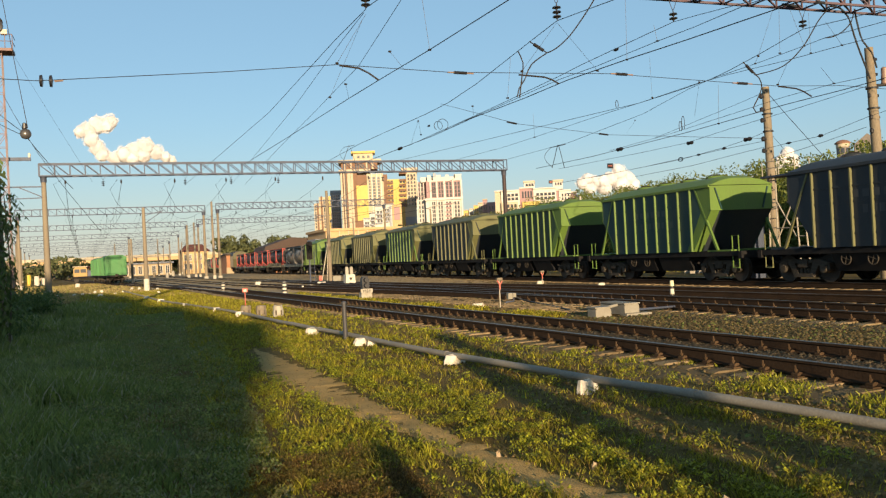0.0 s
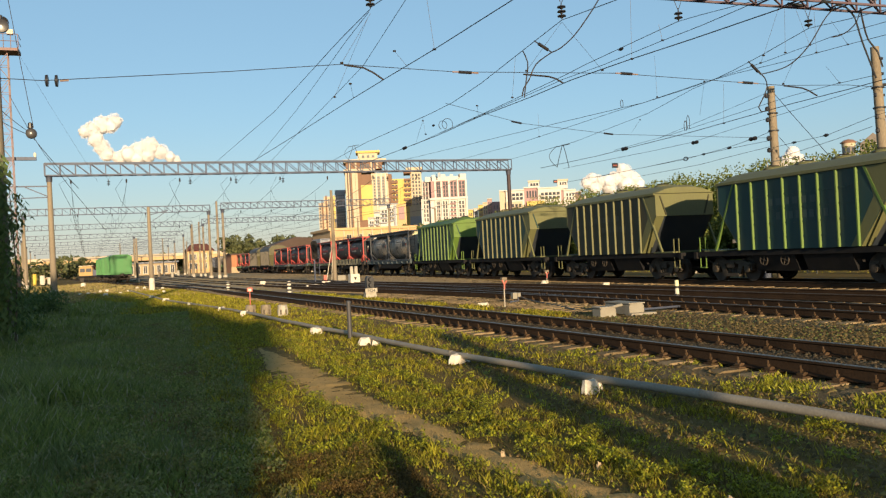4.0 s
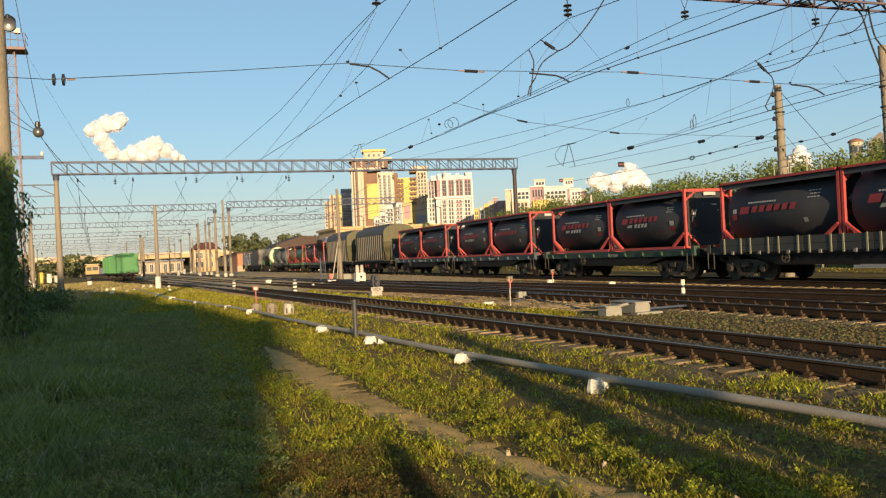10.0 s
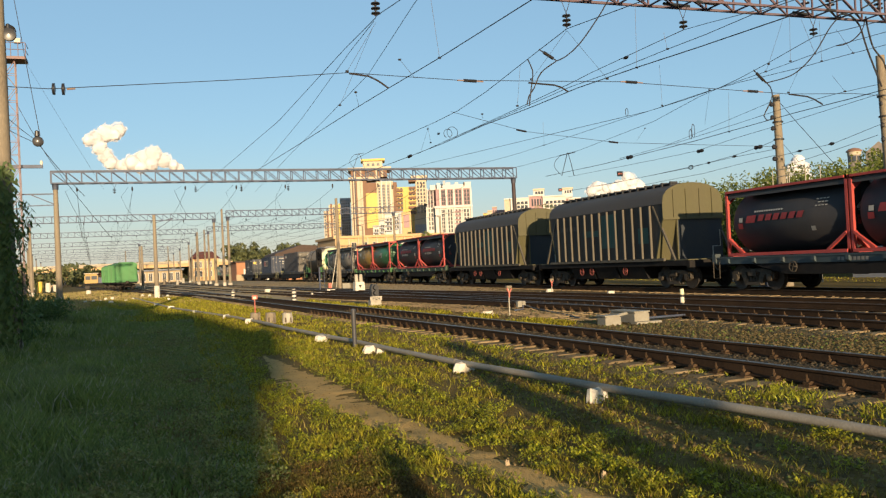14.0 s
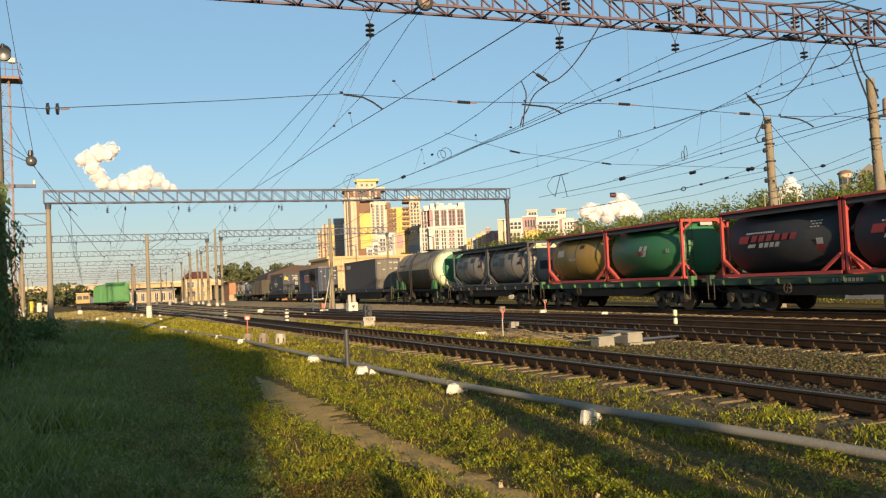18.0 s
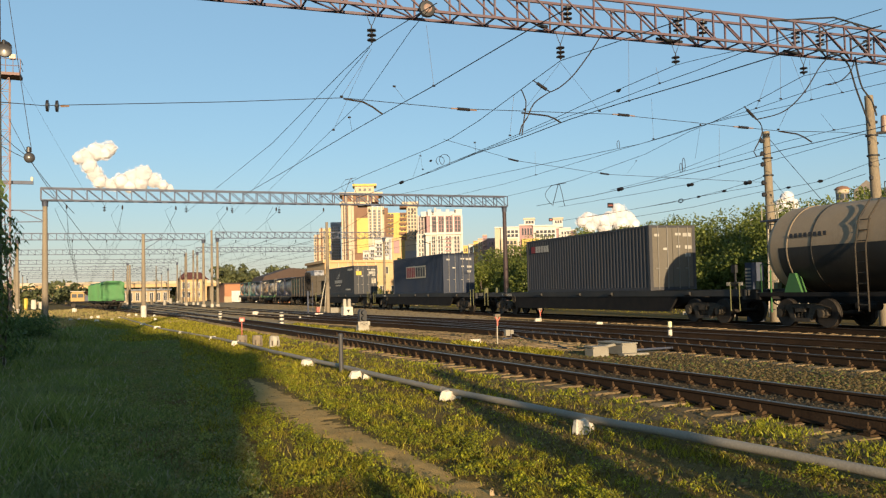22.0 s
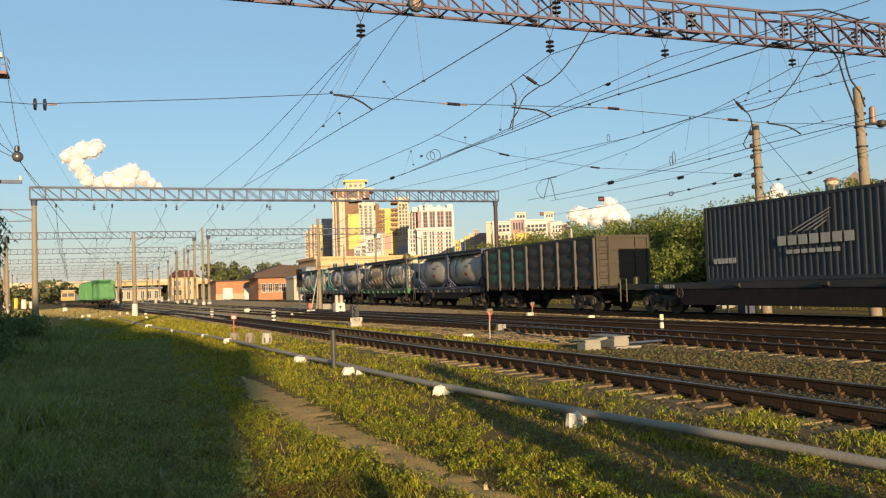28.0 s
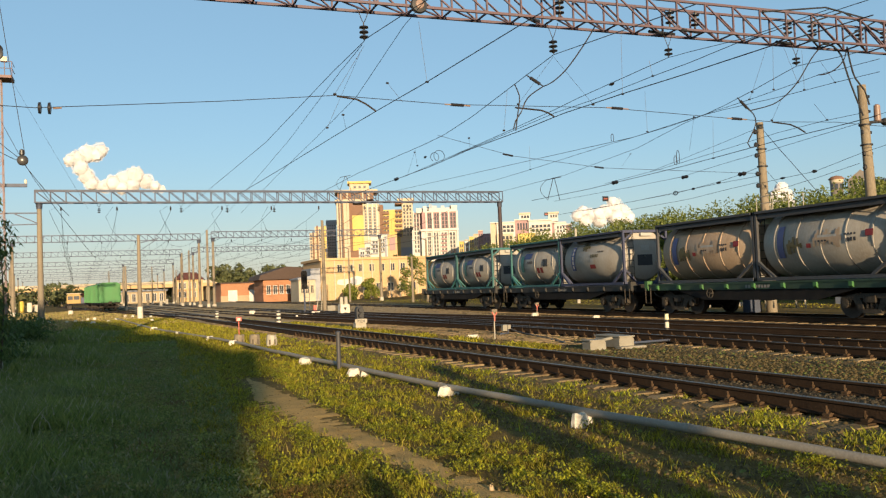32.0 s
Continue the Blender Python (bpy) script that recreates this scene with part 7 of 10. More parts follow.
def trackside_ladder():
    """Stepladder tower beside the pole: two ladders, braces and a railed top."""
    t = thing("ladder_tower", "grey steel double ladder with railed platform beside a pole", "ladder")
    for y0, lean in ((30.35, -0.25), (28.35, 0.28)):
        l = Shape()
        for k in (-0.26, 0.26):
            l.tube([(27.0, y0 + k + (-0.12 if lean < 0 else 0.0), 0.0), (27.0, y0 + k * 0.8 + lean, 4.25)], 0.035, 6)
        for i in range(10):
            z = 0.35 + i * 0.42
            yc = y0 + lean * z / 4.25
            l.tube([(27.0, yc - 0.25, z), (27.0, yc + 0.25, z)], 0.025, 6)
        part("ladder", l, CONCRETE2, t)
    part("brace", Shape().tube([(27.0, 30.1, 1.2), (27.0, 28.9, 3.2)], 0.03, 6).tube([(27.0, 28.8, 1.6), (27.0, 29.9, 3.2)], 0.03, 6).tube([(27.0, 30.0, 2.0), (27.0, 28.8, 2.0)], 0.03, 6), CONCRETE2, t)
    part("platform", Shape().box(26.6, 27.5, 28.3, 30.4, 4.25, 4.32), GALV, t)
    rail = Shape()
    for x, y in ((26.65, 28.35), (26.65, 29.3), (26.65, 30.3), (27.45, 28.35), (27.45, 30.3)):
        rail.tube([(x, y, 4.3), (x, y, 4.95)], 0.02, 6)
    rail.tube([(26.65, 28.35, 4.95), (26.65, 30.3, 4.95)], 0.02, 6).tube([(26.65, 28.35, 4.65), (26.65, 30.3, 4.65)], 0.02, 6)
    part("railing", rail, CONCRETE2, t)
    c = thing("post_sign", "black cross-shaped post sign with pale ends", "railway sign")
    part("post", Shape().box(26.97, 27.03, 32.6, 32.7, -0.3, 2.35), BLACK, c)
    part("arm", Shape().box(26.95, 27.0, 32.1, 33.2, 1.42, 1.62), BLACK, c)
    for y in (32.12, 32.95):
        part("arm_end", Shape().box(26.93, 26.95, y, y + 0.26, 1.44, 1.60), WHITEWASH, c)
    part("head", Shape().box(26.9, 27.05, 32.52, 32.8, 2.05, 2.42), BLACK, c)
    b = thing("relay_cabinet", "grey relay cabinet with louvred side", "cabinet")
    part("case", Shape().box(27.2, 27.9, 31.75, 32.2, -0.3, 2.5), GALV, b)
    for i in range(7):
        part("louvre", Shape().box(27.18, 27.2, 31.8, 32.15, 1.2 + i * 0.16, 1.28 + i * 0.16), CONCRETE2, b)


trackside_ladder()


MAST_GREY = material("weathered_red_grey_paint", (0.16, 0.12, 0.115), 0.6, (0.20, 0.09, 0.08), 0.6, 0.6, 0.1, 20, 0.2)


def floodlight_mast():
    """Tall lattice mast with a railed lamp platform beyond the gantry's left leg."""
    f = thing("floodlight_mast", "tall red-grey lattice mast with railed lamp platform", "light mast")
    x, y, h, a = -8.95, 75.0, 19.4, 0.42
    for dx in (-a, a):
        for dy in (-a, a):
            part("leg", Shape().beam((x + dx, y + dy, GROUND), (x + dx * 0.8, y + dy * 0.8, h), 0.07), MAST_GREY, f, smooth=False)
    n = 18
    for i in range(n):
        z0, z1 = h * i / n, h * (i + 1) / n
        for dy in (-a, a):
            k = 1 if i % 2 else -1
            part("lacing", Shape().beam((x - k * a * 0.9, y + dy * 0.9, z0), (x + k * a * 0.9, y + dy * 0.9, z1), 0.04).beam((x - a * 0.9, y + dy * 0.9, z1), (x + a * 0.9, y + dy * 0.9, z1), 0.035), MAST_GREY, f, smooth=False)
    part("platform", Shape().box(x - 0.9, x + 1.2, y - 0.9, y + 0.9, h, h + 0.22), MAST_GREY, f)
    rail = Shape()
    for k in range(5):
        rail.tube([(x - 0.9 + k * 0.525, y - 0.9, h + 0.2), (x - 0.9 + k * 0.525, y - 0.9, h + 1.3)], 0.03, 6)
    for z in (0.75, 1.3):
        rail.tube([(x - 0.9, y - 0.9, h + z), (x + 1.2, y - 0.9, h + z), (x + 1.2, y + 0.9, h + z)], 0.03, 6)
    part("railing", rail, MAST_GREY, f)
    for dx in (-0.5, 0.6):
        part("floodlight", Shape().box(x + dx - 0.22, x + dx + 0.22, y - 0.6, y - 0.3, h + 1.35, h + 1.75), WHITEWASH, f)
    part("dish", Shape().lathe([(0, 0.02), (0.01, 0.44), (0.05, 0.5), (0.12, 0.5), (0.15, 0.44), (0.16, 0.02)], "y", (x + 0.1, y - 0.9, h + 2.2), 20), UNDER, f)


floodlight_mast()


def edge_gear():
    """Arms, lamps and guys at the yard's edge."""
    b = thing("mast_bracket", "grey bracket arms with small insulators on the gantry mast", "bracket")
    part("arm", Shape().beam((-9.6, 75.6, 11.0), (-6.95, 75.6, 11.0), 0.26), GALV, b)
    part("pin_insulator", Shape().lathe([(11.12, 0.06), (11.25, 0.12), (11.45, 0.1), (11.5, 0.04)], "z", (-7.05, 75.6, 0), 10), WHITEWASH, b)
    part("arm", Shape().beam((-9.0, 75.6, 8.75), (-6.2, 75.6, 8.75), 0.10), GALV, b)
    part("arm", Shape().beam((-8.2, 75.6, 7.8), (-6.2, 75.6, 7.85), 0.08), GALV, b)
    part("arm", Shape().beam((-7.9, 75.6, 8.7), (-6.2, 75.6, 7.9), 0.08), GALV, b)
    for k, (x, y, z, r) in enumerate(((-2.2, 23.0, 5.05, 0.125), (-2.75, 23.0, 7.68, 0.16))):
        d = thing("hanging_insulator", "black glazed bell insulator on a guy wire", "insulator")
        part("bell", Shape().lathe([(0.0, 0.03), (0.02, r), (0.08, r * 1.05), (0.14, r * 0.5), (0.2, 0.03)], "y", (x, y - 0.1, z), 18), INSUL, d)
        part("cap", Shape().lathe([(0.12, 0.03), (0.14, 0.06), (0.26, 0.05), (0.28, 0.02)], "z", (x - 0.02, y, z), 10), INSUL, d)
    g = thing("guy_wires", "thin guy wires sloping down from the near pole", "wire")
    for p, q in (((-7.98, 74.6, 19.6), (-2.39, 74.6, 8.97)), ((-3.2, 23.0, 6.0), (-2.2, 23.0, 5.05)), ((-3.2, 23.0, 5.6), (-2.2, 23.0, 5.0)), ((-2.2, 23.0, 5.0), (-1.2, 23.2, 3.7)), ((-2.72, 23.0, 9.4), (-2.15, 23.0, 5.2)), ((-3.46, 30.0, 7.34), (-2.52, 30.0, 5.46)), ((-2.52, 30.0, 5.46), (-0.8, 30.0, 2.95))):
        part("strand", Shape().tube(hung(p, q, 0.05, 6), 0.008, 5), WIRE, g, smooth=False)


edge_gear()


# ---- along the near track ----
def pipe_line():
    p = thing("pipeline", "grey painted steel pipe lying on whitewashed blocks", "pipe")
    line = smooth_line([(6.9, 0.5), (6.14, 5.72), (5.99, 6.70), (5.83, 7.83), (5.64, 8.9), (5.42, 10.2), (5.23, 11.76), (5.0, 13.45), (4.76, 16.0), (4.57, 18.86), (4.32, 21.5), (4.02, 25.0), (3.68, 30.3), (3.0, 36.5), (1.70, 47.0), (0.95, 57.0), (-0.5, 78.0)], 0.6)
    part("tube", Shape().tube([(x, y, -0.12 + 0.015 * noise.noise((y * 0.5, 0, 0))) for x, y in line], 0.05, 20), PIPE_PAINT, p)
    for y in (7.9, 13.6, 21.0, 30.0):
        i = min(range(len(line)), key=lambda j: abs(line[j][1] - y))
        (x, yy), (x2, y2) = line[i], line[i + 1]
        part("weld_collar", Shape().tube([(x, yy, -0.12), (x + (x2 - x) * 0.12, yy + (y2 - yy) * 0.12, -0.12)], 0.055, 20), PIPE_PAINT, p)


pipe_line()


def rough_block(w, d, h, seed, taper=0.12):
    rng = random.Random(seed)
    s = Shape()
    n = 8
    for z, k in ((0, 1.0), (h * 0.55, 1.0 - taper * 0.4), (h, 1.0 - taper)):
        for i in range(n):
            a = 2 * math.pi * i / n + 0.39
            q = 1.0 / max(abs(math.cos(a)), abs(math.sin(a))) ** 0.85
            s.v.append((w / 2 * math.cos(a) * q * k * rng.uniform(0.88, 1.08), d / 2 * math.sin(a) * q * k * rng.uniform(0.88, 1.08), z + rng.uniform(-0.02, 0.02)))
    for j in range(2):
        s.f += [(j * n + i, j * n + (i + 1) % n, (j + 1) * n + (i + 1) % n, (j + 1) * n + i) for i in range(n)]
    s.f += [tuple(range(n))[::-1], tuple(range(2 * n, 3 * n))]
    return s


def blocks():
    for i, (x, y, w, h, t) in enumerate(((5.27, 9.3, 0.24, 0.145, 10), (4.94, 13.1, 0.30, 0.13, -5), (4.53, 17.4, 0.34, 0.12, 14), (4.24, 21.0, 0.36, 0.13, 25), (5.50, 9.5, 0.16, 0.08, 40), (5.12, 13.2, 0.24, 0.12, 20), (3.60, 30.4, 0.34, 0.16, 0), (3.23, 34.7, 0.34, 0.16, 0), (2.4, 41.0, 0.36, 0.16, 10), (1.60, 48.2, 0.42, 0.2, 0), (1.0, 55.0, 0.4, 0.2, 0), (4.68, 17.1, 0.18, 0.08, 0))):
        whole("support_block", rough_block(w, w * 0.8, h + 0.05, i, 0.2 + 0.3 * (i * 0.37 % 1)), WHITEWASH, "whitewashed broken concrete block under the pipe", "concrete block", "blocks along the pipe", m=pose(x, y, GROUND - 0.03, 0, 0, t), smooth=False)
    rng = random.Random(3)
    for i in range(16):
        whole("edging_stone", rough_block(0.28 + rng.random() * 0.2, 0.3, 0.14 + rng.random() * 0.16, 40 + i, 0.4), WHITEWASH, "whitewashed stone in the yard grass", "stone", "white stones across the yard", m=pose(-5.5 + i * 0.55 + rng.uniform(-0.4, 0.4), 72 + rng.uniform(-8, 14), GROUND - 0.05, 0, 0, rng.uniform(0, 90)), smooth=False)
    for x, y, s in ((3.7, 4.7, 0.12), (3.5, 6.1, 0.06), (4.4, 5.4, 0.05), (3.0, 6.9, 0.05)):
        whole("field_stone", rough_block(s, s * 0.8, s * 0.7, int(x * 100), 0.4), STONE_TAN, "small tan field stone lying in the grass", "stone", m=pose(x, y, GROUND, 0, 0, 30), smooth=False)


STONE_TAN = material("tan_stone", (0.45, 0.33, 0.20), 0.9, (0.28, 0.2, 0.12), 12, 0.6, 0.5, 60)
blocks()


POST_GREY = material("dark_grey_post_paint", (0.05, 0.05, 0.054), 0.5, (0.06, 0.053, 0.046), 3, 0.5, 0.15, 40)


def stub_post():
    p = thing("bollard_post", "grey steel stub post beside the pipe", "post")
    part("shaft", Shape().tube([(4.46, 18.43, GROUND - 0.2), (4.46, 18.43, 0.59)], 0.05, 16), POST_GREY, p)
    part("cap", Shape().lathe([(0.58, 0.056), (0.62, 0.06), (0.64, 0.05), (0.65, 0.02)], "z", (4.46, 18.43, 0), 16), POST_GREY, p)
    part("collar", Shape().lathe([(-0.02, 0.06), (0.02, 0.06)], "z", (4.46, 18.43, 0), 16), POST_GREY, p)


stub_post()


MACHINE_GREY = material("weathered_grey_casting", (0.25, 0.23, 0.185), 0.7, (0.19, 0.16, 0.12), 5, 0.6, 0.2, 40)


def point_machine():
    p = thing("point_machine", "pale grey switch machine with cable box and rod", "switch machine")
    part("motor_case", Shape().prism([(10.62, -0.28), (11.08, -0.28), (11.08, -0.04), (11.04, 0.01), (10.66, 0.01), (10.62, -0.04)], "y", 18.9, 19.3), MACHINE_GREY, p)
    part("motor_lid", Shape().box(10.6, 11.1, 18.88, 19.32, 0.01, 0.04), MACHINE_GREY, p)
    part("drive_case", Shape().prism([(11.42, -0.2), (11.86, -0.2), (11.86, 0.02), (11.82, 0.07), (11.46, 0.07), (11.42, 0.02)], "y", 18.8, 20.0), MACHINE_GREY, p)
    part("drive_lid", Shape().box(11.40, 11.88, 18.78, 20.02, 0.07, 0.10), MACHINE_GREY, p)
    part("base_plate", Shape().box(11.35, 12.1, 18.6, 18.9, -0.22, -0.16), MACHINE_GREY, p)
    part("cable_duct", Shape().tube([(11.05, 19.1, 0.0), (11.45, 19.15, 0.05)], 0.04, 10), MACHINE_GREY, p)
    part("throw_rod", Shape().tube([(11.8, 18.9, -0.1), (13.4, 19.0, -0.1)], 0.03, 8), GALV, p)
    for k in (10.7, 11.0):
        part("foot", Shape().box(k - 0.05, k + 0.05, 18.92, 19.02, -0.36, -0.24), GALV, p)
    p.matrix_basis = pose(0.55, 0.1, -0.02)
    x, y = 12.45, 26.75
    j = thing("junction_box", "small grey cable junction box on a bent stub", "junction box")
    part("stub", Shape().tube([(x - 0.3, y - 0.1, -0.2), (x - 0.28, y - 0.1, -0.17), (x + 0.05, y, -0.16), (x + 0.05, y, 0.0)], 0.03, 8), GALV, j)
    part("box", Shape().box(x - 0.18, x - 0.02, y - 0.08, y + 0.08, -0.08, 0.13).box(x + 0.0, x + 0.12, y - 0.07, y + 0.07, -0.02, 0.12), MACHINE_GREY, j)
    part("cable", Shape().tube([(x + 0.1, y, 0.0), (x + 0.3, y - 0.2, -0.12), (x + 0.35, y - 1.2, -0.2), (x + 0.0, y - 3.0, -0.21), (x - 0.6, y - 5.2, -0.2)], 0.025, 6), BLACK, j)


point_machine()


def marker(x, y, h, kind):
    """Low trackside markers of several kinds."""
    if kind == "red":
        m = thing("track_marker", "faded red marker on a pale thin post", "track marker", "red track markers")
        part("post", Shape().tube([(x, y, GROUND), (x, y, h)], 0.02, 8), CONCRETE2, m)
        part("head", Shape().beam((x - 0.08, y - 0.03, h), (x, y - 0.03, h - 0.15), 0.035).beam((x + 0.09, y - 0.03, h - 0.02), (x, y - 0.03, h - 0.15), 0.035).beam((x, y - 0.03, h - 0.14), (x, y - 0.03, h - 0.30), 0.04), SIGNRED, m)
        part("cap", Shape().box(x - 0.09, x + 0.09, y - 0.07, y + 0.07, h, h + 0.08), CONCRETE, m)
    elif kind == "stripe":
        m = thing("fouling_post", "short post painted in black and white bands", "fouling post", "banded posts between tracks")
        for i in range(6):
            part("band", Shape().lathe([(GROUND + (h - GROUND) * i / 6, 0.13), (GROUND + (h - GROUND) * (i + 1) / 6, 0.13)], "z", (x, y, 0), 12), BLACK if i % 2 else WHITEWASH, m)
        part("top", Shape().lathe([(h, 0.13), (h + 0.03, 0.09), (h + 0.035, 0.01)], "z", (x, y, 0), 12), WHITEWASH, m)
    elif kind == "sign":
        m = thing("track_sign", "small red and white plate on a red post", "track sign")
        part("post", Shape().tube([(x, y, GROUND), (x, y, h)], 0.022, 8), SIGNRED, m)
        part("plate", Shape().box(x - 0.11, x + 0.11, y - 0.03, y, h - 0.17, h), SIGNRED, m)
        part("plate_mark", Shape().box(x - 0.06, x + 0.06, y - 0.04, y - 0.03, h - 0.15, h - 0.05), WHITEWASH, m)
    elif kind == "yellow":
        m = thing("fouling_post", "short post in black, white and cream bands", "fouling post", "banded posts between tracks")
        for z0, z1, c in ((GROUND, -0.06, BLACK), (-0.06, 0.12, WHITEWASH), (0.12, 0.20, BLACK), (0.20, 0.38, TANKCAR_END)):
            part("band", Shape().lathe([(z0, 0.066), (z1, 0.062)], "z", (x, y, 0), 12), c, m)


marker(11.2, 25.0, 0.66, "red")
marker(18.87, 37.0, 0.48, "red")
marker(16.3, 22.9, 0.34, "yellow")
marker(8.75, 51.0, 0.42, "stripe")
marker(6.4, 63.0, 0.35, "stripe")
marker(4.45, 35.4, 0.62, "sign")


def white_box():
    c = thing("apparatus_box", "white track apparatus box with two pale drums on top", "apparatus box")
    x, y = 14.4, 57.5
    part("case", Shape().prism([(x - 0.35, GROUND), (x + 0.35, GROUND), (x + 0.31, 0.55), (x - 0.31, 0.55)], "y", y - 0.35, y + 0.35), WHITEWASH, c)
    part("mark", Shape().prism([(x - 0.12, 0.35), (x + 0.12, 0.35), (x, 0.12)], "y", y - 0.412, y - 0.402), BLACK, c)
    for k in (-0.16, 0.16):
        part("drum", Shape().lathe([(0.55, 0.13), (1.0, 0.12), (1.08, 0.10), (1.09, 0.03)], "z", (x + k, y, 0), 18), CONCRETE2, c)
    for x, y, w, d, h in ((11.5, 58.0, 0.8, 0.5, 0.22), (13.4, 62.0, 0.7, 0.5, 0.3), (9.9, 70.0, 0.5, 0.5, 0.4), (10.71, 25.7, 0.42, 0.3, 0.17), (20.8, 41.0, 0.4, 0.3, 0.16), (20.6, 34.4, 0.4, 0.3, 0.14)):
        whole("cable_box", rough_block(w, d, h, int(x * 10), 0.1), WHITEWASH, "whitewashed cable chamber between the tracks", "cable box", "cable boxes between tracks", m=pose(x, y, GROUND, 0, 0, 8), smooth=False)


white_box()


def dwarf_signal():
    x, y = 9.75, 36.2
    d = thing("dwarf_signal", "low black shunting signal on a whitewashed base", "railway signal")
    part("base", Shape().prism([(x - 0.27, -0.28), (x + 0.27, -0.28), (x + 0.22, 0.10), (x - 0.22, 0.10)], "y", y - 0.22, y + 0.22), CONCRETE2, d)
    part("number_plate", Shape().box(x - 0.27, x + 0.27, y - 0.26, y - 0.235, 0.08, 0.26), CONCRETE2, d)
    text = bpy.data.curves.new("signal_letters", "FONT")
    text.body, text.size, text.extrude, text.align_x = "M24", 0.19, 0.004, "CENTER"
    text.materials.append(BLACK)
    t = new("letters", text)
    t.parent = d
    t.matrix_basis = pose(x, y - 0.267, 0.10, 90, 0, 0)
    part("lamp_case", Shape().prism([(x - 0.15, 0.26), (x + 0.15, 0.26), (x + 0.17, 0.66), (x + 0.1, 0.80), (x - 0.1, 0.80), (x - 0.17, 0.66)], "y", y - 0.15, y + 0.18), BLACK, d)
    for z in (0.4, 0.64):
        part("hood", Shape().tube([(x, y - 0.32, z), (x, y - 0.14, z)], 0.09, 14, 0.11), BLACK, d)


dwarf_signal()


def crates():
    for i, (x, y) in enumerate(((3.85, 30.6), (4.3, 30.0), (4.75, 29.2))):
        c = thing("concrete_footing", "old pale concrete footing with dark slots", "concrete footing", "footings beside the pipe")
        part("body", rough_block(0.36, 0.36, 0.42, 90 + i, 0.12), CONCRETE if i < 2 else CONCRETE2, c, m=pose(x, y, GROUND - 0.05), smooth=False)
        for k in (-0.09, 0.08):
            part("slot", Shape().box(x + k - 0.025, x + k + 0.025, y - 0.185, y - 0.15, GROUND + 0.06, GROUND + 0.22), BARK, c)


crates()


# ---- buildings ----
def wall_paint(name, c):
    return material(name, c, 0.85, tuple(v * 0.8 for v in c), 0.25, 0.5, 0.1, 3.0)


YEL = wall_paint("yellow_render", (0.56, 0.41, 0.13))
CREAM = wall_paint("cream_render", (0.48, 0.40, 0.29))
BROWN = wall_paint("brown_brick", (0.20, 0.115, 0.075))
WHITEW = wall_paint("white_render", (0.57, 0.53, 0.48))
PINK = wall_paint("pink_brick", (0.34, 0.22, 0.22))
BEIGE = wall_paint("beige_plaster", (0.50, 0.335, 0.175))
VILLA = wall_paint("grey_brown_villa_render", (0.19, 0.165, 0.145))
GREYW = wall_paint("grey_render", (0.30, 0.31, 0.34))
BRICK = wall_paint("orange_brick", (0.36, 0.17, 0.09))
ROOF_RED = wall_paint("dark_red_roof", (0.12, 0.045, 0.036))
ROOF_BROWN = wall_paint("dark_brown_sheet_roof", (0.07, 0.047, 0.038))
SHED = wall_paint("dull_tan_plaster", (0.36, 0.28, 0.18))
ROOF_TAN = wall_paint("weathered_tan_roof", (0.24, 0.13, 0.085))
ROOF_GREY = material("blue_grey_metal_roof", (0.065, 0.078, 0.105), 0.6, (0.045, 0.053, 0.07), 0.8, 0.5, 0.15, 6, 0.2)
BLUE_WALL = material("grey_blue_wall", (0.19, 0.225, 0.31), 0.85, (0.14, 0.165, 0.22), 0.7, 0.5, 0.2, 8)
GLASS = material("dark_window_glass", (0.05, 0.055, 0.065), 0.12, None, 2, 0.2, 0, 20, 0, spec=0.6)


def block(parent, name, x0, x1, y0, y1, z0, z1, mat):
    return part(name, Shape().box(x0, x1, y0, y1, z0, z1), mat, parent, smooth=False)


def window_grid(parent, x0, x1, y, z0, z1, cols, rows, fill=0.55, mat=None, frame=None, side=False, tall=0.6):
    """Windows of one facade: recessed dark panes in frames. side: on a wall that faces -x, at x = y."""
    dx, dz = (x1 - x0) / cols, (z1 - z0) / rows
    key = "window_%.2f_%.2f_%s" % (dx * fill, dz * tall, side)
    if key not in MESHES:
        w, h = dx * fill / 2, dz * tall / 2
        a = Shape()
        b = Shape()
        t = 0.12
        if side:
            a.box(-0.06, 0.0, -w, w, -h, h)
            for u0, u1, v0, v1 in ((-w - t, w + t, h, h + t), (-w - t, w + t, -h - t, -h), (-w - t, -w, -h, h), (w, w + t, -h, h), (-t / 3, t / 3, -h, h)):
                b.box(-0.14, 0.0, u0, u1, v0, v1)
        else:
            a.box(-w, w, -0.06, 0.0, -h, h)
            for u0, u1, v0, v1 in ((-w - t, w + t, h, h + t), (-w - t, w + t, -h - t, -h), (-w - t, -w, -h, h), (w, w + t, -h, h), (-t / 3, t / 3, -h, h)):
                b.box(u0, u1, -0.14, 0.0, v0, v1)
        MESHES[key] = (a.mesh("pane", GLASS, False), b.mesh("window_frame", frame or WHITEW, False))
    pane, fr = MESHES[key]
    for r in range(rows):
        for c in range(cols):
            u, z = x0 + (c + 0.5) * dx, z0 + (r + 0.5) * dz
            m = pose(y, u, z) if side else pose(u, y, z)
            w = part("window", pane, GLASS, parent, m=m)
            part("window_frame", fr, WHITEW, w)


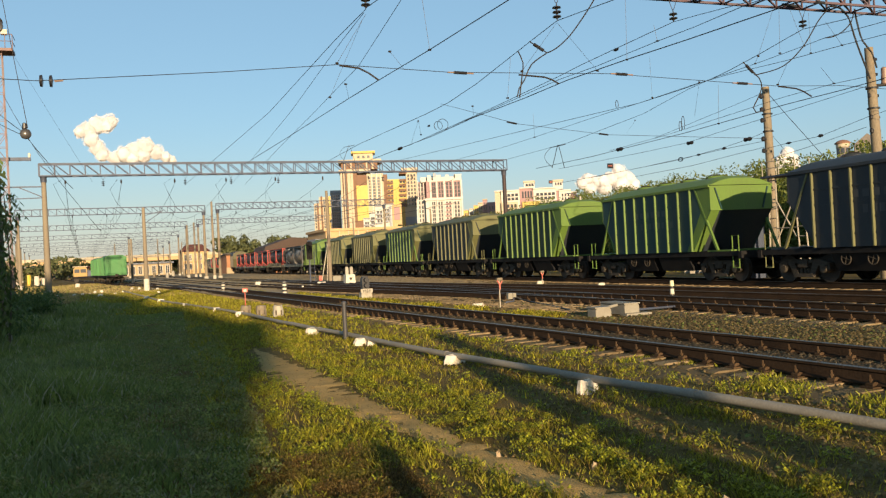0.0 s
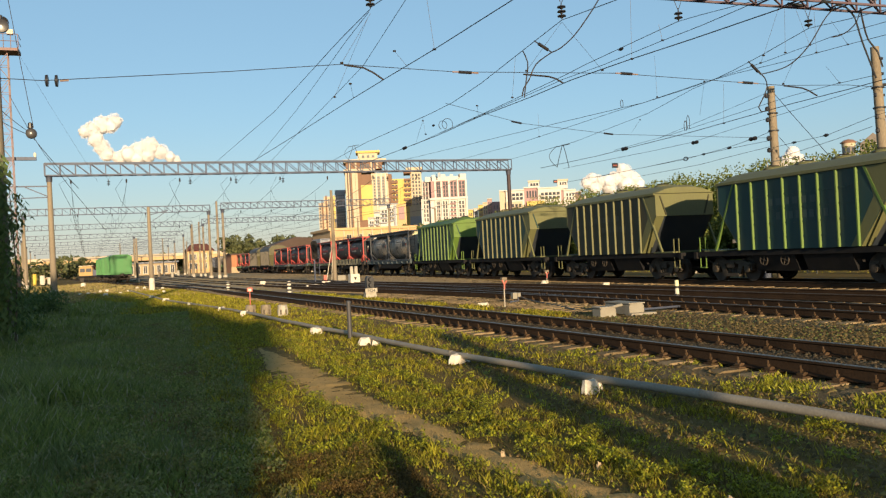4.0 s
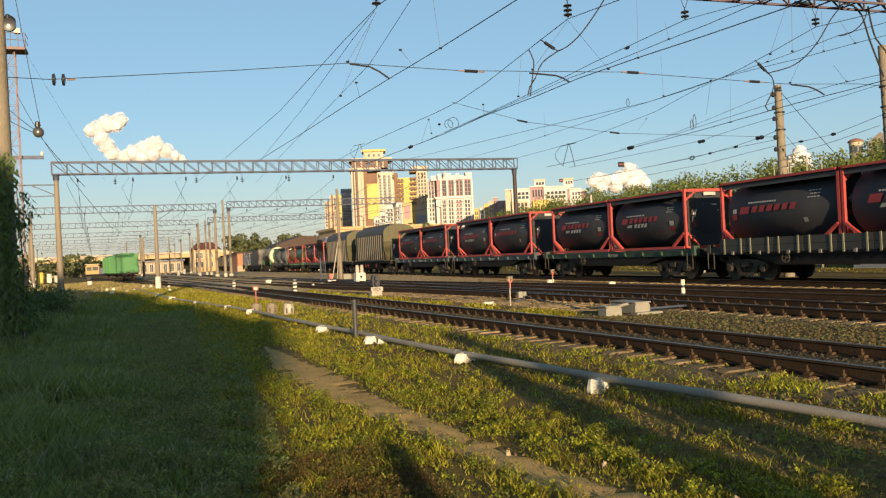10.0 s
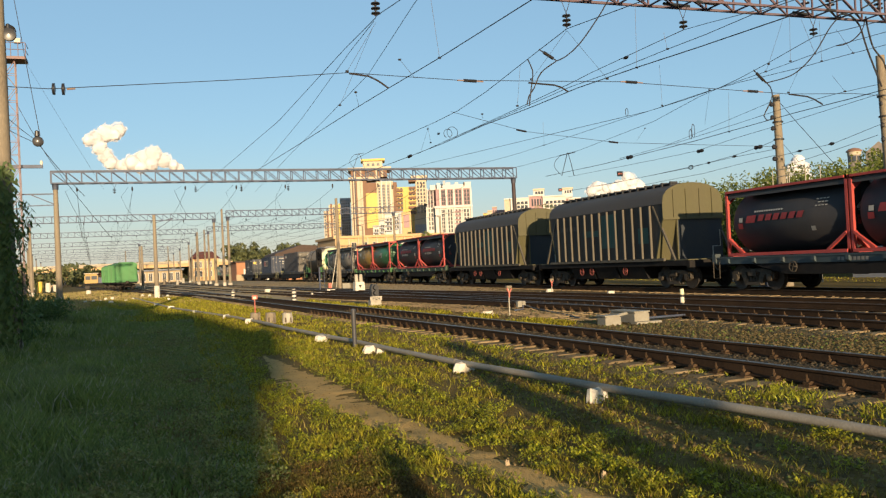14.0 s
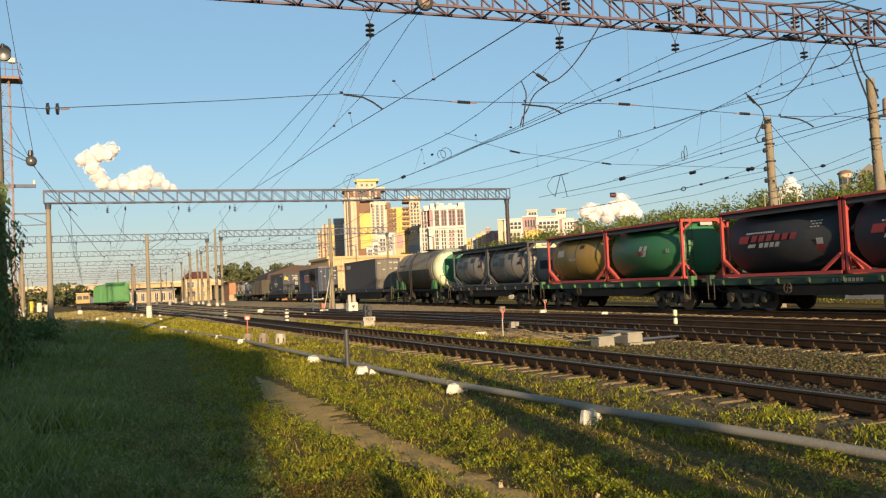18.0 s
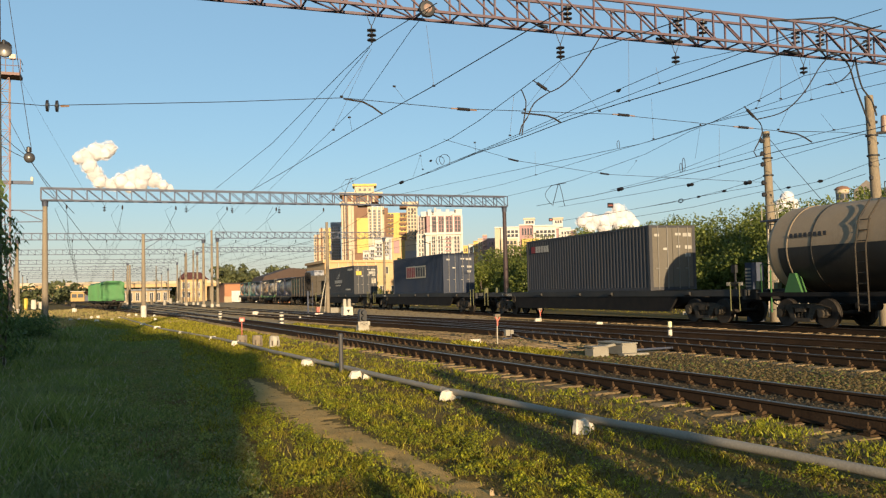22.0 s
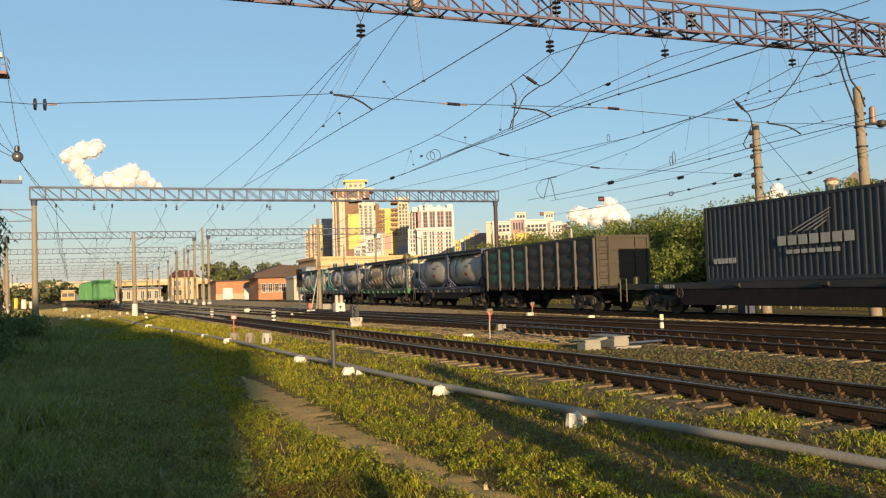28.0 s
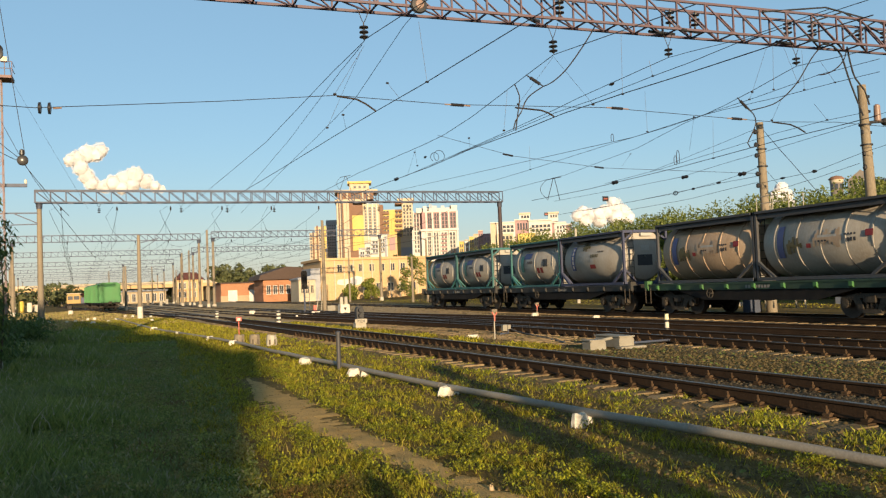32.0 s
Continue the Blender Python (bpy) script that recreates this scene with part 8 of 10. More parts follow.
def far_windows(parent, x0, x1, y, z0, z1, cols, rows, fill=0.5, tall=0.55):
    """Rows of framed windows on a far facade, each a glazed box with a sill."""
    dx, dz = (x1 - x0) / cols, (z1 - z0) / rows
    w, h = dx * fill / 2, dz * tall / 2
    key = "far_window_%.1f_%.1f" % (w, h)
    if key not in MESHES:
        MESHES[key] = Shape().box(-w, w, -0.10, 0.0, -h, h).box(-w - 0.1, w + 0.1, -0.22, 0.0, -h - 0.14, -h).mesh("far_window", GLASS, False)
    for r in range(rows):
        for c in range(cols):
            part("window", MESHES[key], GLASS, parent, m=pose(x0 + (c + 0.5) * dx, y, z0 + (r + 0.5) * dz))


def towers():
    G = "apartment blocks beyond the yard"
    a = thing("apartment_tower", "tall yellow and cream apartment tower with brown crown", "apartment building", G)
    block(a, "wall", -8.4, -2.1, 0.0, 14.0, 0.0, 41.1, BROWN)
    block(a, "strip", -8.3, -7.6, -0.7, 2.0, 0.0, 40.9, CREAM)
    block(a, "strip", -7.0, -6.6, -0.7, 2.0, 0.0, 40.9, CREAM)
    block(a, "strip", -5.4, -4.0, -0.7, 2.0, 0.0, 40.8, CREAM)
    far_windows(a, -7.9, -7.3, 0.0, 15.4, 39.9, 1, 20, 0.85, 0.66)
    far_windows(a, -6.8, -5.9, 0.0, 15.3, 39.9, 1, 20, 0.85, 0.66)
    block(a, "strip", -3.9, -2.9, -0.9, 2.0, 0.0, 39.4, CREAM)
    block(a, "wall", -2.9, -1.2, -0.5, 12.0, 0.0, 39.1, BROWN)
    block(a, "panel", -1.5, 2.9, -1.0, 12.0, 33.6, 38.1, BROWN)
    block(a, "panel", -1.7, 3.2, -1.0, 12.0, 18.3, 33.6, YEL)
    block(a, "base", -2.3, 2.6, -0.9, 12.0, 0.0, 18.3, BROWN)
    block(a, "wall", 3.0, 10.2, -0.6, 12.0, 0.0, 38.5, CREAM)
    block(a, "pilaster", 5.0, 5.4, -1.0, 2.0, 0.0, 39.0, WHITEW)
    block(a, "pilaster", 7.1, 7.5, -1.0, 2.0, 0.0, 39.0, WHITEW)
    block(a, "pilaster", 8.9, 9.3, -1.0, 2.0, 0.0, 39.0, WHITEW)
    far_windows(a, 3.6, 4.8, -0.6, 24.4, 37.3, 1, 10, 0.75, 0.60)
    far_windows(a, 5.3, 6.8, -0.6, 24.3, 37.3, 1, 10, 0.81, 0.72)
    far_windows(a, 7.4, 8.7, -0.6, 24.3, 37.2, 1, 10, 0.81, 0.72)
    block(a, "ledge", -8.9, 4.8, -1.6, 14.0, 39.6, 40.6, CREAM)
    block(a, "crown", -7.8, 7.9, -0.6, 13.0, 40.5, 43.5, BROWN)
    block(a, "crown_pier", -6.4, -5.6, -1.0, 2.0, 40.6, 43.6, CREAM)
    block(a, "crown_pier", -3.9, -3.2, -1.0, 2.0, 40.6, 43.5, CREAM)
    block(a, "crown_pier", 2.9, 3.7, -1.0, 2.0, 40.5, 43.5, CREAM)
    block(a, "crown_pier", 5.4, 6.2, -1.0, 2.0, 40.5, 43.5, CREAM)
    far_windows(a, -1.8, 2.3, -0.6, 41.0, 43.0, 4, 1, 0.62, 0.72)
    block(a, "cornice", -9.0, 9.7, -1.8, 14.0, 43.6, 44.8, CREAM)
    block(a, "penthouse", -2.5, 6.1, 3.0, 11.0, 44.9, 48.4, CREAM)
    block(a, "penthouse_roof", -3.3, 7.2, 2.0, 12.0, 48.0, 48.9, YEL)
    far_windows(a, -1.2, 5.3, 3.0, 45.6, 47.4, 3, 1, 0.50, 0.60)
    b = thing("apartment_tower", "yellow balconied apartment block with brown bands", "apartment building", G)
    block(b, "wall", -7.8, 3.9, 0.0, 14.0, 0.0, 38.5, YEL)
    block(b, "stair_tower", -7.7, -5.3, -0.8, 12.0, 0.0, 40.9, BROWN)
    block(b, "balcony", -5.7, -2.5, -1.2, 1.5, 36.3, 37.4, BROWN)
    block(b, "balcony", 0.5, 3.7, -1.2, 1.5, 37.4, 38.4, BROWN)
    block(b, "balcony", -5.8, -2.6, -1.2, 1.5, 34.0, 35.1, BROWN)
    block(b, "balcony", 0.4, 3.6, -1.2, 1.5, 35.0, 36.1, BROWN)
    block(b, "balcony", -5.9, -2.7, -1.2, 1.5, 31.7, 32.8, BROWN)
    block(b, "balcony", 0.2, 3.5, -1.2, 1.5, 32.7, 33.8, BROWN)
    block(b, "balcony", -6.0, -2.8, -1.2, 1.5, 29.4, 30.5, BROWN)
    block(b, "balcony", 0.2, 3.4, -1.2, 1.5, 30.4, 31.5, BROWN)
    block(b, "balcony", -6.1, -2.9, -1.2, 1.5, 27.1, 28.2, BROWN)
    block(b, "balcony", 0.0, 3.3, -1.2, 1.5, 28.1, 29.2, BROWN)
    block(b, "balcony", -6.2, -3.0, -1.2, 1.5, 24.8, 26.0, BROWN)
    block(b, "balcony", -0.1, 3.2, -1.2, 1.5, 25.8, 26.9, BROWN)
    far_windows(b, -5.4, -2.5, 0.0, 25.2, 38.5, 2, 6, 0.75, 0.54)
    far_windows(b, 0.4, 3.3, 0.0, 25.0, 38.4, 2, 6, 0.75, 0.54)
    block(b, "corner", 3.6, 8.7, -0.8, 14.0, 25.2, 42.1, CREAM)
    block(b, "corner_base", 2.5, 7.9, -0.4, 14.0, 0.0, 20.4, GREYW)
    block(b, "corner_wall", 2.5, 7.9, -0.4, 14.0, 20.4, 25.2, CREAM)
    far_windows(b, 4.0, 8.3, -0.8, 25.7, 40.8, 3, 9, 0.56, 0.60)
    block(b, "cornice", 1.5, 9.3, -1.6, 15.0, 42.0, 43.5, CREAM)
    block(b, "sign_board", 0.3, 4.1, -1.5, 10.0, 40.8, 41.9, BROWN)
    c = thing("apartment_tower", "pink brick and white apartment tower", "apartment building", G)
    block(c, "side_wing", -9.5, -5.5, 4.0, 26.0, 0.0, 32.8, PINK)
    block(c, "side_wing_base", -9.9, -5.9, 3.7, 26.0, 0.0, 25.5, WHITEW)
    block(c, "pilaster", -9.3, -8.9, 3.3, 5.0, 0.0, 33.3, WHITEW)
    block(c, "pilaster", -8.1, -7.8, 3.3, 5.0, 0.0, 33.3, WHITEW)
    block(c, "pilaster", -6.8, -6.5, 3.3, 5.0, 0.0, 33.3, WHITEW)
    far_windows(c, -9.1, -8.3, 3.7, 15.8, 32.4, 1, 9, 0.85, 0.66)
    far_windows(c, -8.0, -7.0, 3.7, 15.8, 32.4, 1, 9, 0.85, 0.66)
    block(c, "wing_parapet", -7.8, -4.3, 2.0, 10.0, 32.4, 34.5, WHITEW)
    block(c, "wall", -6.0, 9.3, 0.0, 22.0, 0.0, 25.2, WHITEW)
    block(c, "upper_wall", -5.5, 9.4, -0.2, 22.0, 25.2, 32.8, PINK)
    block(c, "cornice", -6.3, 9.5, -1.0, 22.0, 24.5, 25.4, WHITEW)
    block(c, "parapet", -4.9, 9.2, -0.7, 22.0, 32.3, 34.0, WHITEW)
    block(c, "merlon", -4.9, -3.5, -0.7, 6.0, 34.0, 35.0, WHITEW)
    block(c, "merlon", -1.2, 0.7, -0.7, 6.0, 34.0, 35.0, WHITEW)
    block(c, "merlon", 2.6, 4.0, -0.7, 6.0, 34.0, 34.9, WHITEW)
    block(c, "merlon", 6.2, 9.3, -0.7, 6.0, 33.9, 34.9, WHITEW)
    block(c, "roof_vent", -2.3, -2.0, 5.0, 7.0, 34.5, 36.4, CREAM)
    block(c, "roof_vent", -1.7, -1.4, 5.0, 7.0, 34.5, 36.4, CREAM)
    block(c, "pilaster", -4.1, -3.4, -0.8, 2.0, 0.0, 32.6, WHITEW)
    block(c, "pilaster", -1.5, -0.8, -0.8, 2.0, 0.0, 32.6, WHITEW)
    block(c, "pilaster", 1.7, 2.4, -0.8, 2.0, 0.0, 32.5, WHITEW)
    block(c, "pilaster", 5.4, 5.9, -0.8, 2.0, 0.0, 32.5, WHITEW)
    block(c, "pilaster", 8.7, 9.4, -0.8, 2.0, 0.0, 32.5, WHITEW)
    far_windows(c, -3.2, -1.6, -0.2, 25.8, 32.1, 2, 4, 0.69, 0.72)
    far_windows(c, -3.7, -2.0, 0.0, 14.3, 24.1, 2, 6, 0.69, 0.72)
    far_windows(c, -0.5, 1.6, -0.2, 25.7, 32.1, 2, 4, 0.62, 0.72)
    far_windows(c, -1.0, 1.2, 0.0, 14.2, 24.1, 2, 6, 0.62, 0.72)
    far_windows(c, 2.5, 5.3, -0.2, 25.6, 32.0, 2, 4, 0.62, 0.72)
    far_windows(c, 2.1, 4.8, 0.0, 14.1, 24.0, 2, 6, 0.62, 0.72)
    far_windows(c, 6.1, 8.6, -0.2, 25.6, 32.0, 2, 4, 0.62, 0.72)
    far_windows(c, 5.7, 8.2, 0.0, 13.9, 23.9, 2, 6, 0.62, 0.72)
    block(c, "balcony", 2.2, 4.7, -0.9, 1.0, 22.4, 23.1, PINK)
    block(c, "balcony", 2.1, 4.6, -0.9, 1.0, 20.8, 21.4, PINK)
    block(c, "balcony", 2.0, 4.5, -0.9, 1.0, 19.1, 19.7, PINK)
    block(c, "balcony", 1.9, 4.4, -0.9, 1.0, 17.5, 18.1, PINK)
    block(c, "balcony", 1.9, 4.4, -0.9, 1.0, 15.8, 16.4, PINK)
    block(c, "balcony", 1.8, 4.3, -0.9, 1.0, 14.2, 14.8, PINK)
    d = thing("apartment_house", "stepped white apartment house with brown end wall", "apartment building", G)
    block(d, "wall", -7.3, -5.0, 0.0, 14.0, 0.0, 16.4, WHITEW)
    block(d, "roof_edge", -7.4, -4.9, -0.6, 15.0, 16.4, 16.7, GREYW)
    block(d, "wall", -4.9, -2.9, 0.0, 14.0, 0.0, 18.2, WHITEW)
    block(d, "roof_edge", -5.1, -2.8, -0.6, 15.0, 18.2, 18.5, GREYW)
    block(d, "wall", -2.8, 0.1, 0.0, 14.0, 0.0, 20.7, WHITEW)
    block(d, "roof_edge", -2.9, 0.3, -0.6, 15.0, 20.7, 21.0, GREYW)
    block(d, "wall", 0.2, 3.9, 0.0, 14.0, 0.0, 21.2, WHITEW)
    block(d, "roof_edge", 0.0, 4.1, -0.6, 15.0, 21.2, 21.5, GREYW)
    far_windows(d, -6.8, -5.2, 0.0, 10.6, 15.6, 2, 3, 0.78, 0.60)
    block(d, "balcony", -7.0, -5.3, -1.2, 1.0, 13.8, 14.3, GREYW)
    block(d, "balcony", -7.0, -5.4, -1.2, 1.0, 12.2, 12.7, GREYW)
    block(d, "balcony", -7.1, -5.5, -1.2, 1.0, 10.5, 11.0, GREYW)
    far_windows(d, -4.5, -3.1, 0.0, 12.2, 17.2, 2, 3, 0.78, 0.60)
    block(d, "balcony", -4.6, -3.2, -1.2, 1.0, 15.4, 15.9, GREYW)
    block(d, "balcony", -4.7, -3.3, -1.2, 1.0, 13.8, 14.3, GREYW)
    block(d, "balcony", -4.8, -3.3, -1.2, 1.0, 12.1, 12.6, GREYW)
    far_windows(d, -2.3, -0.1, 0.0, 14.4, 19.4, 2, 3, 0.78, 0.60)
    block(d, "balcony", -2.5, -0.2, -1.2, 1.0, 17.6, 18.1, GREYW)
    block(d, "balcony", -2.5, -0.3, -1.2, 1.0, 16.0, 16.5, GREYW)
    block(d, "balcony", -2.6, -0.3, -1.2, 1.0, 14.3, 14.8, GREYW)
    far_windows(d, 0.6, 2.3, 0.0, 14.9, 20.0, 2, 3, 0.78, 0.60)
    block(d, "balcony", 0.5, 2.1, -1.2, 1.0, 18.2, 18.7, GREYW)
    block(d, "balcony", 0.4, 2.1, -1.2, 1.0, 16.5, 17.0, GREYW)
    block(d, "balcony", 0.3, 2.0, -1.2, 1.0, 14.8, 15.4, GREYW)
    block(d, "pilaster", 2.4, 3.1, -0.8, 2.0, 0.0, 20.8, GREYW)
    block(d, "end_wall", 3.5, 6.9, -0.7, 14.0, 0.0, 21.1, BEIGE)
    block(d, "gable_panel", 4.1, 6.2, -1.0, 1.0, 15.4, 20.1, PINK)
    e = thing("apartment_tower", "slim cream apartment tower beside a grey block", "apartment building", G)
    block(e, "wall", -6.2, -3.5, 0.0, 10.0, 0.0, 29.4, CREAM)
    block(e, "stair_strip", -4.8, -4.0, -0.7, 2.0, 0.0, 29.6, BROWN)
    block(e, "wall", -3.7, 2.0, 4.0, 16.0, 0.0, 32.6, CREAM)
    block(e, "strip", -2.9, -2.1, 3.2, 6.0, 0.0, 33.0, BROWN)
    block(e, "strip", -0.4, 0.1, 3.2, 6.0, 0.0, 33.0, WHITEW)
    block(e, "strip", 0.9, 1.8, 3.2, 6.0, 0.0, 33.0, YEL)
    far_windows(e, -1.9, -0.7, 4.0, 17.5, 31.8, 1, 11, 0.75, 0.60)
    far_windows(e, 0.0, 0.8, 4.0, 17.4, 31.7, 1, 11, 0.85, 0.60)
    far_windows(e, -6.0, -5.0, 0.0, 17.5, 28.6, 1, 8, 0.75, 0.60)
    block(e, "rear_block", 2.2, 7.0, 20.0, 36.0, 0.0, 35.7, GREYW)
    block(e, "parapet", 1.9, 7.4, 19.4, 36.0, 35.6, 36.9, GREYW)
    far_windows(e, 2.3, 6.6, 20.0, 17.9, 34.9, 4, 12, 0.42, 0.45)
    f = thing("apartment_complex", "white and pink apartment complex with rounded bays", "apartment building", G)
    block(f, "bay", -13.7, -11.7, 0.0, 16.0, 0.0, 22.6, CREAM)
    block(f, "bay_cornice", -13.8, -11.6, -0.5, 16.0, 22.5, 22.9, WHITEW)
    block(f, "bay", -11.5, -5.2, -0.8, 16.0, 0.0, 22.5, WHITEW)
    block(f, "bay_cornice", -11.6, -5.1, -1.3, 16.0, 22.4, 22.8, WHITEW)
    block(f, "bay", -5.2, -0.4, -0.2, 16.0, 0.0, 23.2, PINK)
    block(f, "bay_cornice", -5.3, -0.3, -0.7, 16.0, 23.1, 23.5, WHITEW)
    block(f, "bay", -0.4, 7.4, -0.8, 16.0, 0.0, 22.7, WHITEW)
    block(f, "bay_cornice", -0.5, 7.5, -1.3, 16.0, 22.6, 23.0, WHITEW)
    block(f, "bay", 7.4, 8.4, -0.2, 16.0, 0.0, 21.8, PINK)
    block(f, "bay_cornice", 7.3, 8.5, -0.7, 16.0, 21.7, 22.1, WHITEW)
    block(f, "bay", 8.3, 12.3, -0.6, 16.0, 0.0, 21.6, WHITEW)
    block(f, "bay_cornice", 8.3, 12.4, -1.1, 16.0, 21.5, 21.9, WHITEW)
    block(f, "bay", 12.3, 14.3, 0.0, 16.0, 0.0, 20.9, PINK)
    block(f, "bay_cornice", 12.2, 14.4, -0.5, 16.0, 20.8, 21.2, WHITEW)
    far_windows(f, -10.8, -5.5, -0.8, 19.1, 21.8, 4, 2, 0.75, 0.60)
    far_windows(f, -4.5, -0.7, -0.2, 19.7, 22.4, 4, 1, 0.56, 0.80)
    far_windows(f, 0.4, 7.1, -0.8, 18.8, 21.5, 5, 2, 0.69, 0.60)
    far_windows(f, 9.0, 12.0, -0.6, 18.2, 20.8, 3, 2, 0.69, 0.60)
    block(f, "lower_front", -11.5, -5.8, -1.6, 3.0, 0.0, 18.7, CREAM)
    block(f, "lower_front", -4.3, 1.7, -1.4, 3.0, 0.0, 18.5, YEL)
    far_windows(f, -11.0, -6.1, -1.6, 13.6, 18.1, 4, 3, 0.62, 0.60)
    block(f, "penthouse", -3.6, 0.1, 6.0, 12.0, 22.9, 25.7, WHITEW)
    block(f, "penthouse_roof", -3.8, 0.3, 5.5, 13.0, 25.6, 26.2, CREAM)
    far_windows(f, -3.1, -0.1, 6.0, 24.3, 25.3, 3, 1, 0.75, 0.80)
    block(f, "penthouse", 6.5, 9.9, 6.0, 12.0, 22.7, 25.5, WHITEW)
    block(f, "penthouse_roof", 6.3, 10.2, 5.5, 13.0, 25.4, 26.0, CREAM)
    far_windows(f, 7.1, 9.7, 6.0, 24.1, 25.1, 3, 1, 0.75, 0.80)
    g = thing("apartment_row", "row of yellow and pink apartment gables", "apartment building", G)
    block(g, "wall", -8.2, -6.4, 0.0, 14.0, 0.0, 18.3, YEL)
    block(g, "roof_edge", -8.3, -6.3, -0.5, 15.0, 18.3, 18.6, CREAM)
    far_windows(g, -7.9, -6.6, 0.0, 12.3, 17.7, 2, 3, 0.62, 0.60)
    block(g, "wall", -6.0, -4.5, 0.0, 14.0, 0.0, 18.7, WHITEW)
    block(g, "roof_edge", -6.1, -4.4, -0.5, 15.0, 18.7, 19.0, CREAM)
    far_windows(g, -5.8, -4.6, 0.0, 12.6, 18.1, 2, 3, 0.62, 0.60)
    block(g, "wall", -4.2, -2.5, 0.0, 14.0, 0.0, 20.0, YEL)
    block(g, "roof_edge", -4.3, -2.4, -0.5, 15.0, 20.0, 20.2, CREAM)
    far_windows(g, -4.0, -2.6, 0.0, 13.9, 19.3, 2, 3, 0.62, 0.60)
    block(g, "wall", -2.5, -0.7, 0.0, 14.0, 0.0, 20.8, CREAM)
    block(g, "roof_edge", -2.5, -0.6, -0.5, 15.0, 20.8, 21.1, CREAM)
    far_windows(g, -2.2, -0.8, 0.0, 14.7, 20.1, 2, 3, 0.62, 0.60)
    block(g, "wall", -0.7, 1.1, 0.0, 14.0, 0.0, 22.1, PINK)
    block(g, "roof_edge", -0.7, 1.2, -0.5, 15.0, 22.1, 22.4, CREAM)
    far_windows(g, -0.4, 1.0, 0.0, 15.9, 21.4, 2, 3, 0.62, 0.60)
    block(g, "gable_wall", 1.0, 5.1, -6.0, 8.0, 0.0, 20.7, PINK)
    block(g, "side_front", 5.1, 7.7, -6.0, 8.0, 0.0, 21.3, YEL)
    far_windows(g, 5.3, 7.5, -6.0, 11.8, 20.4, 2, 5, 0.56, 0.60)
    far_windows(g, 1.4, 4.6, -6.0, 11.9, 19.7, 3, 4, 0.44, 0.54)
    a.matrix_basis = pose(96.2, 357.0, 0, 0, 0, -15.1)
    b.matrix_basis = pose(121.4, 381.0, 0, 0, 0, -17.7)
    c.matrix_basis = pose(122.9, 330.0, 0, 0, 0, -20.4)
    d.matrix_basis = pose(89.0, 300.0, 0, 0, 0, -16.5)
    e.matrix_basis = pose(90.9, 400.0, 0, 0, 0, -12.8)
    f.matrix_basis = pose(132.4, 262.0, 0, 0, 0, -27.1)
    g.matrix_basis = pose(129.9, 300.0, 0, 0, 0, -23.4)


towers()


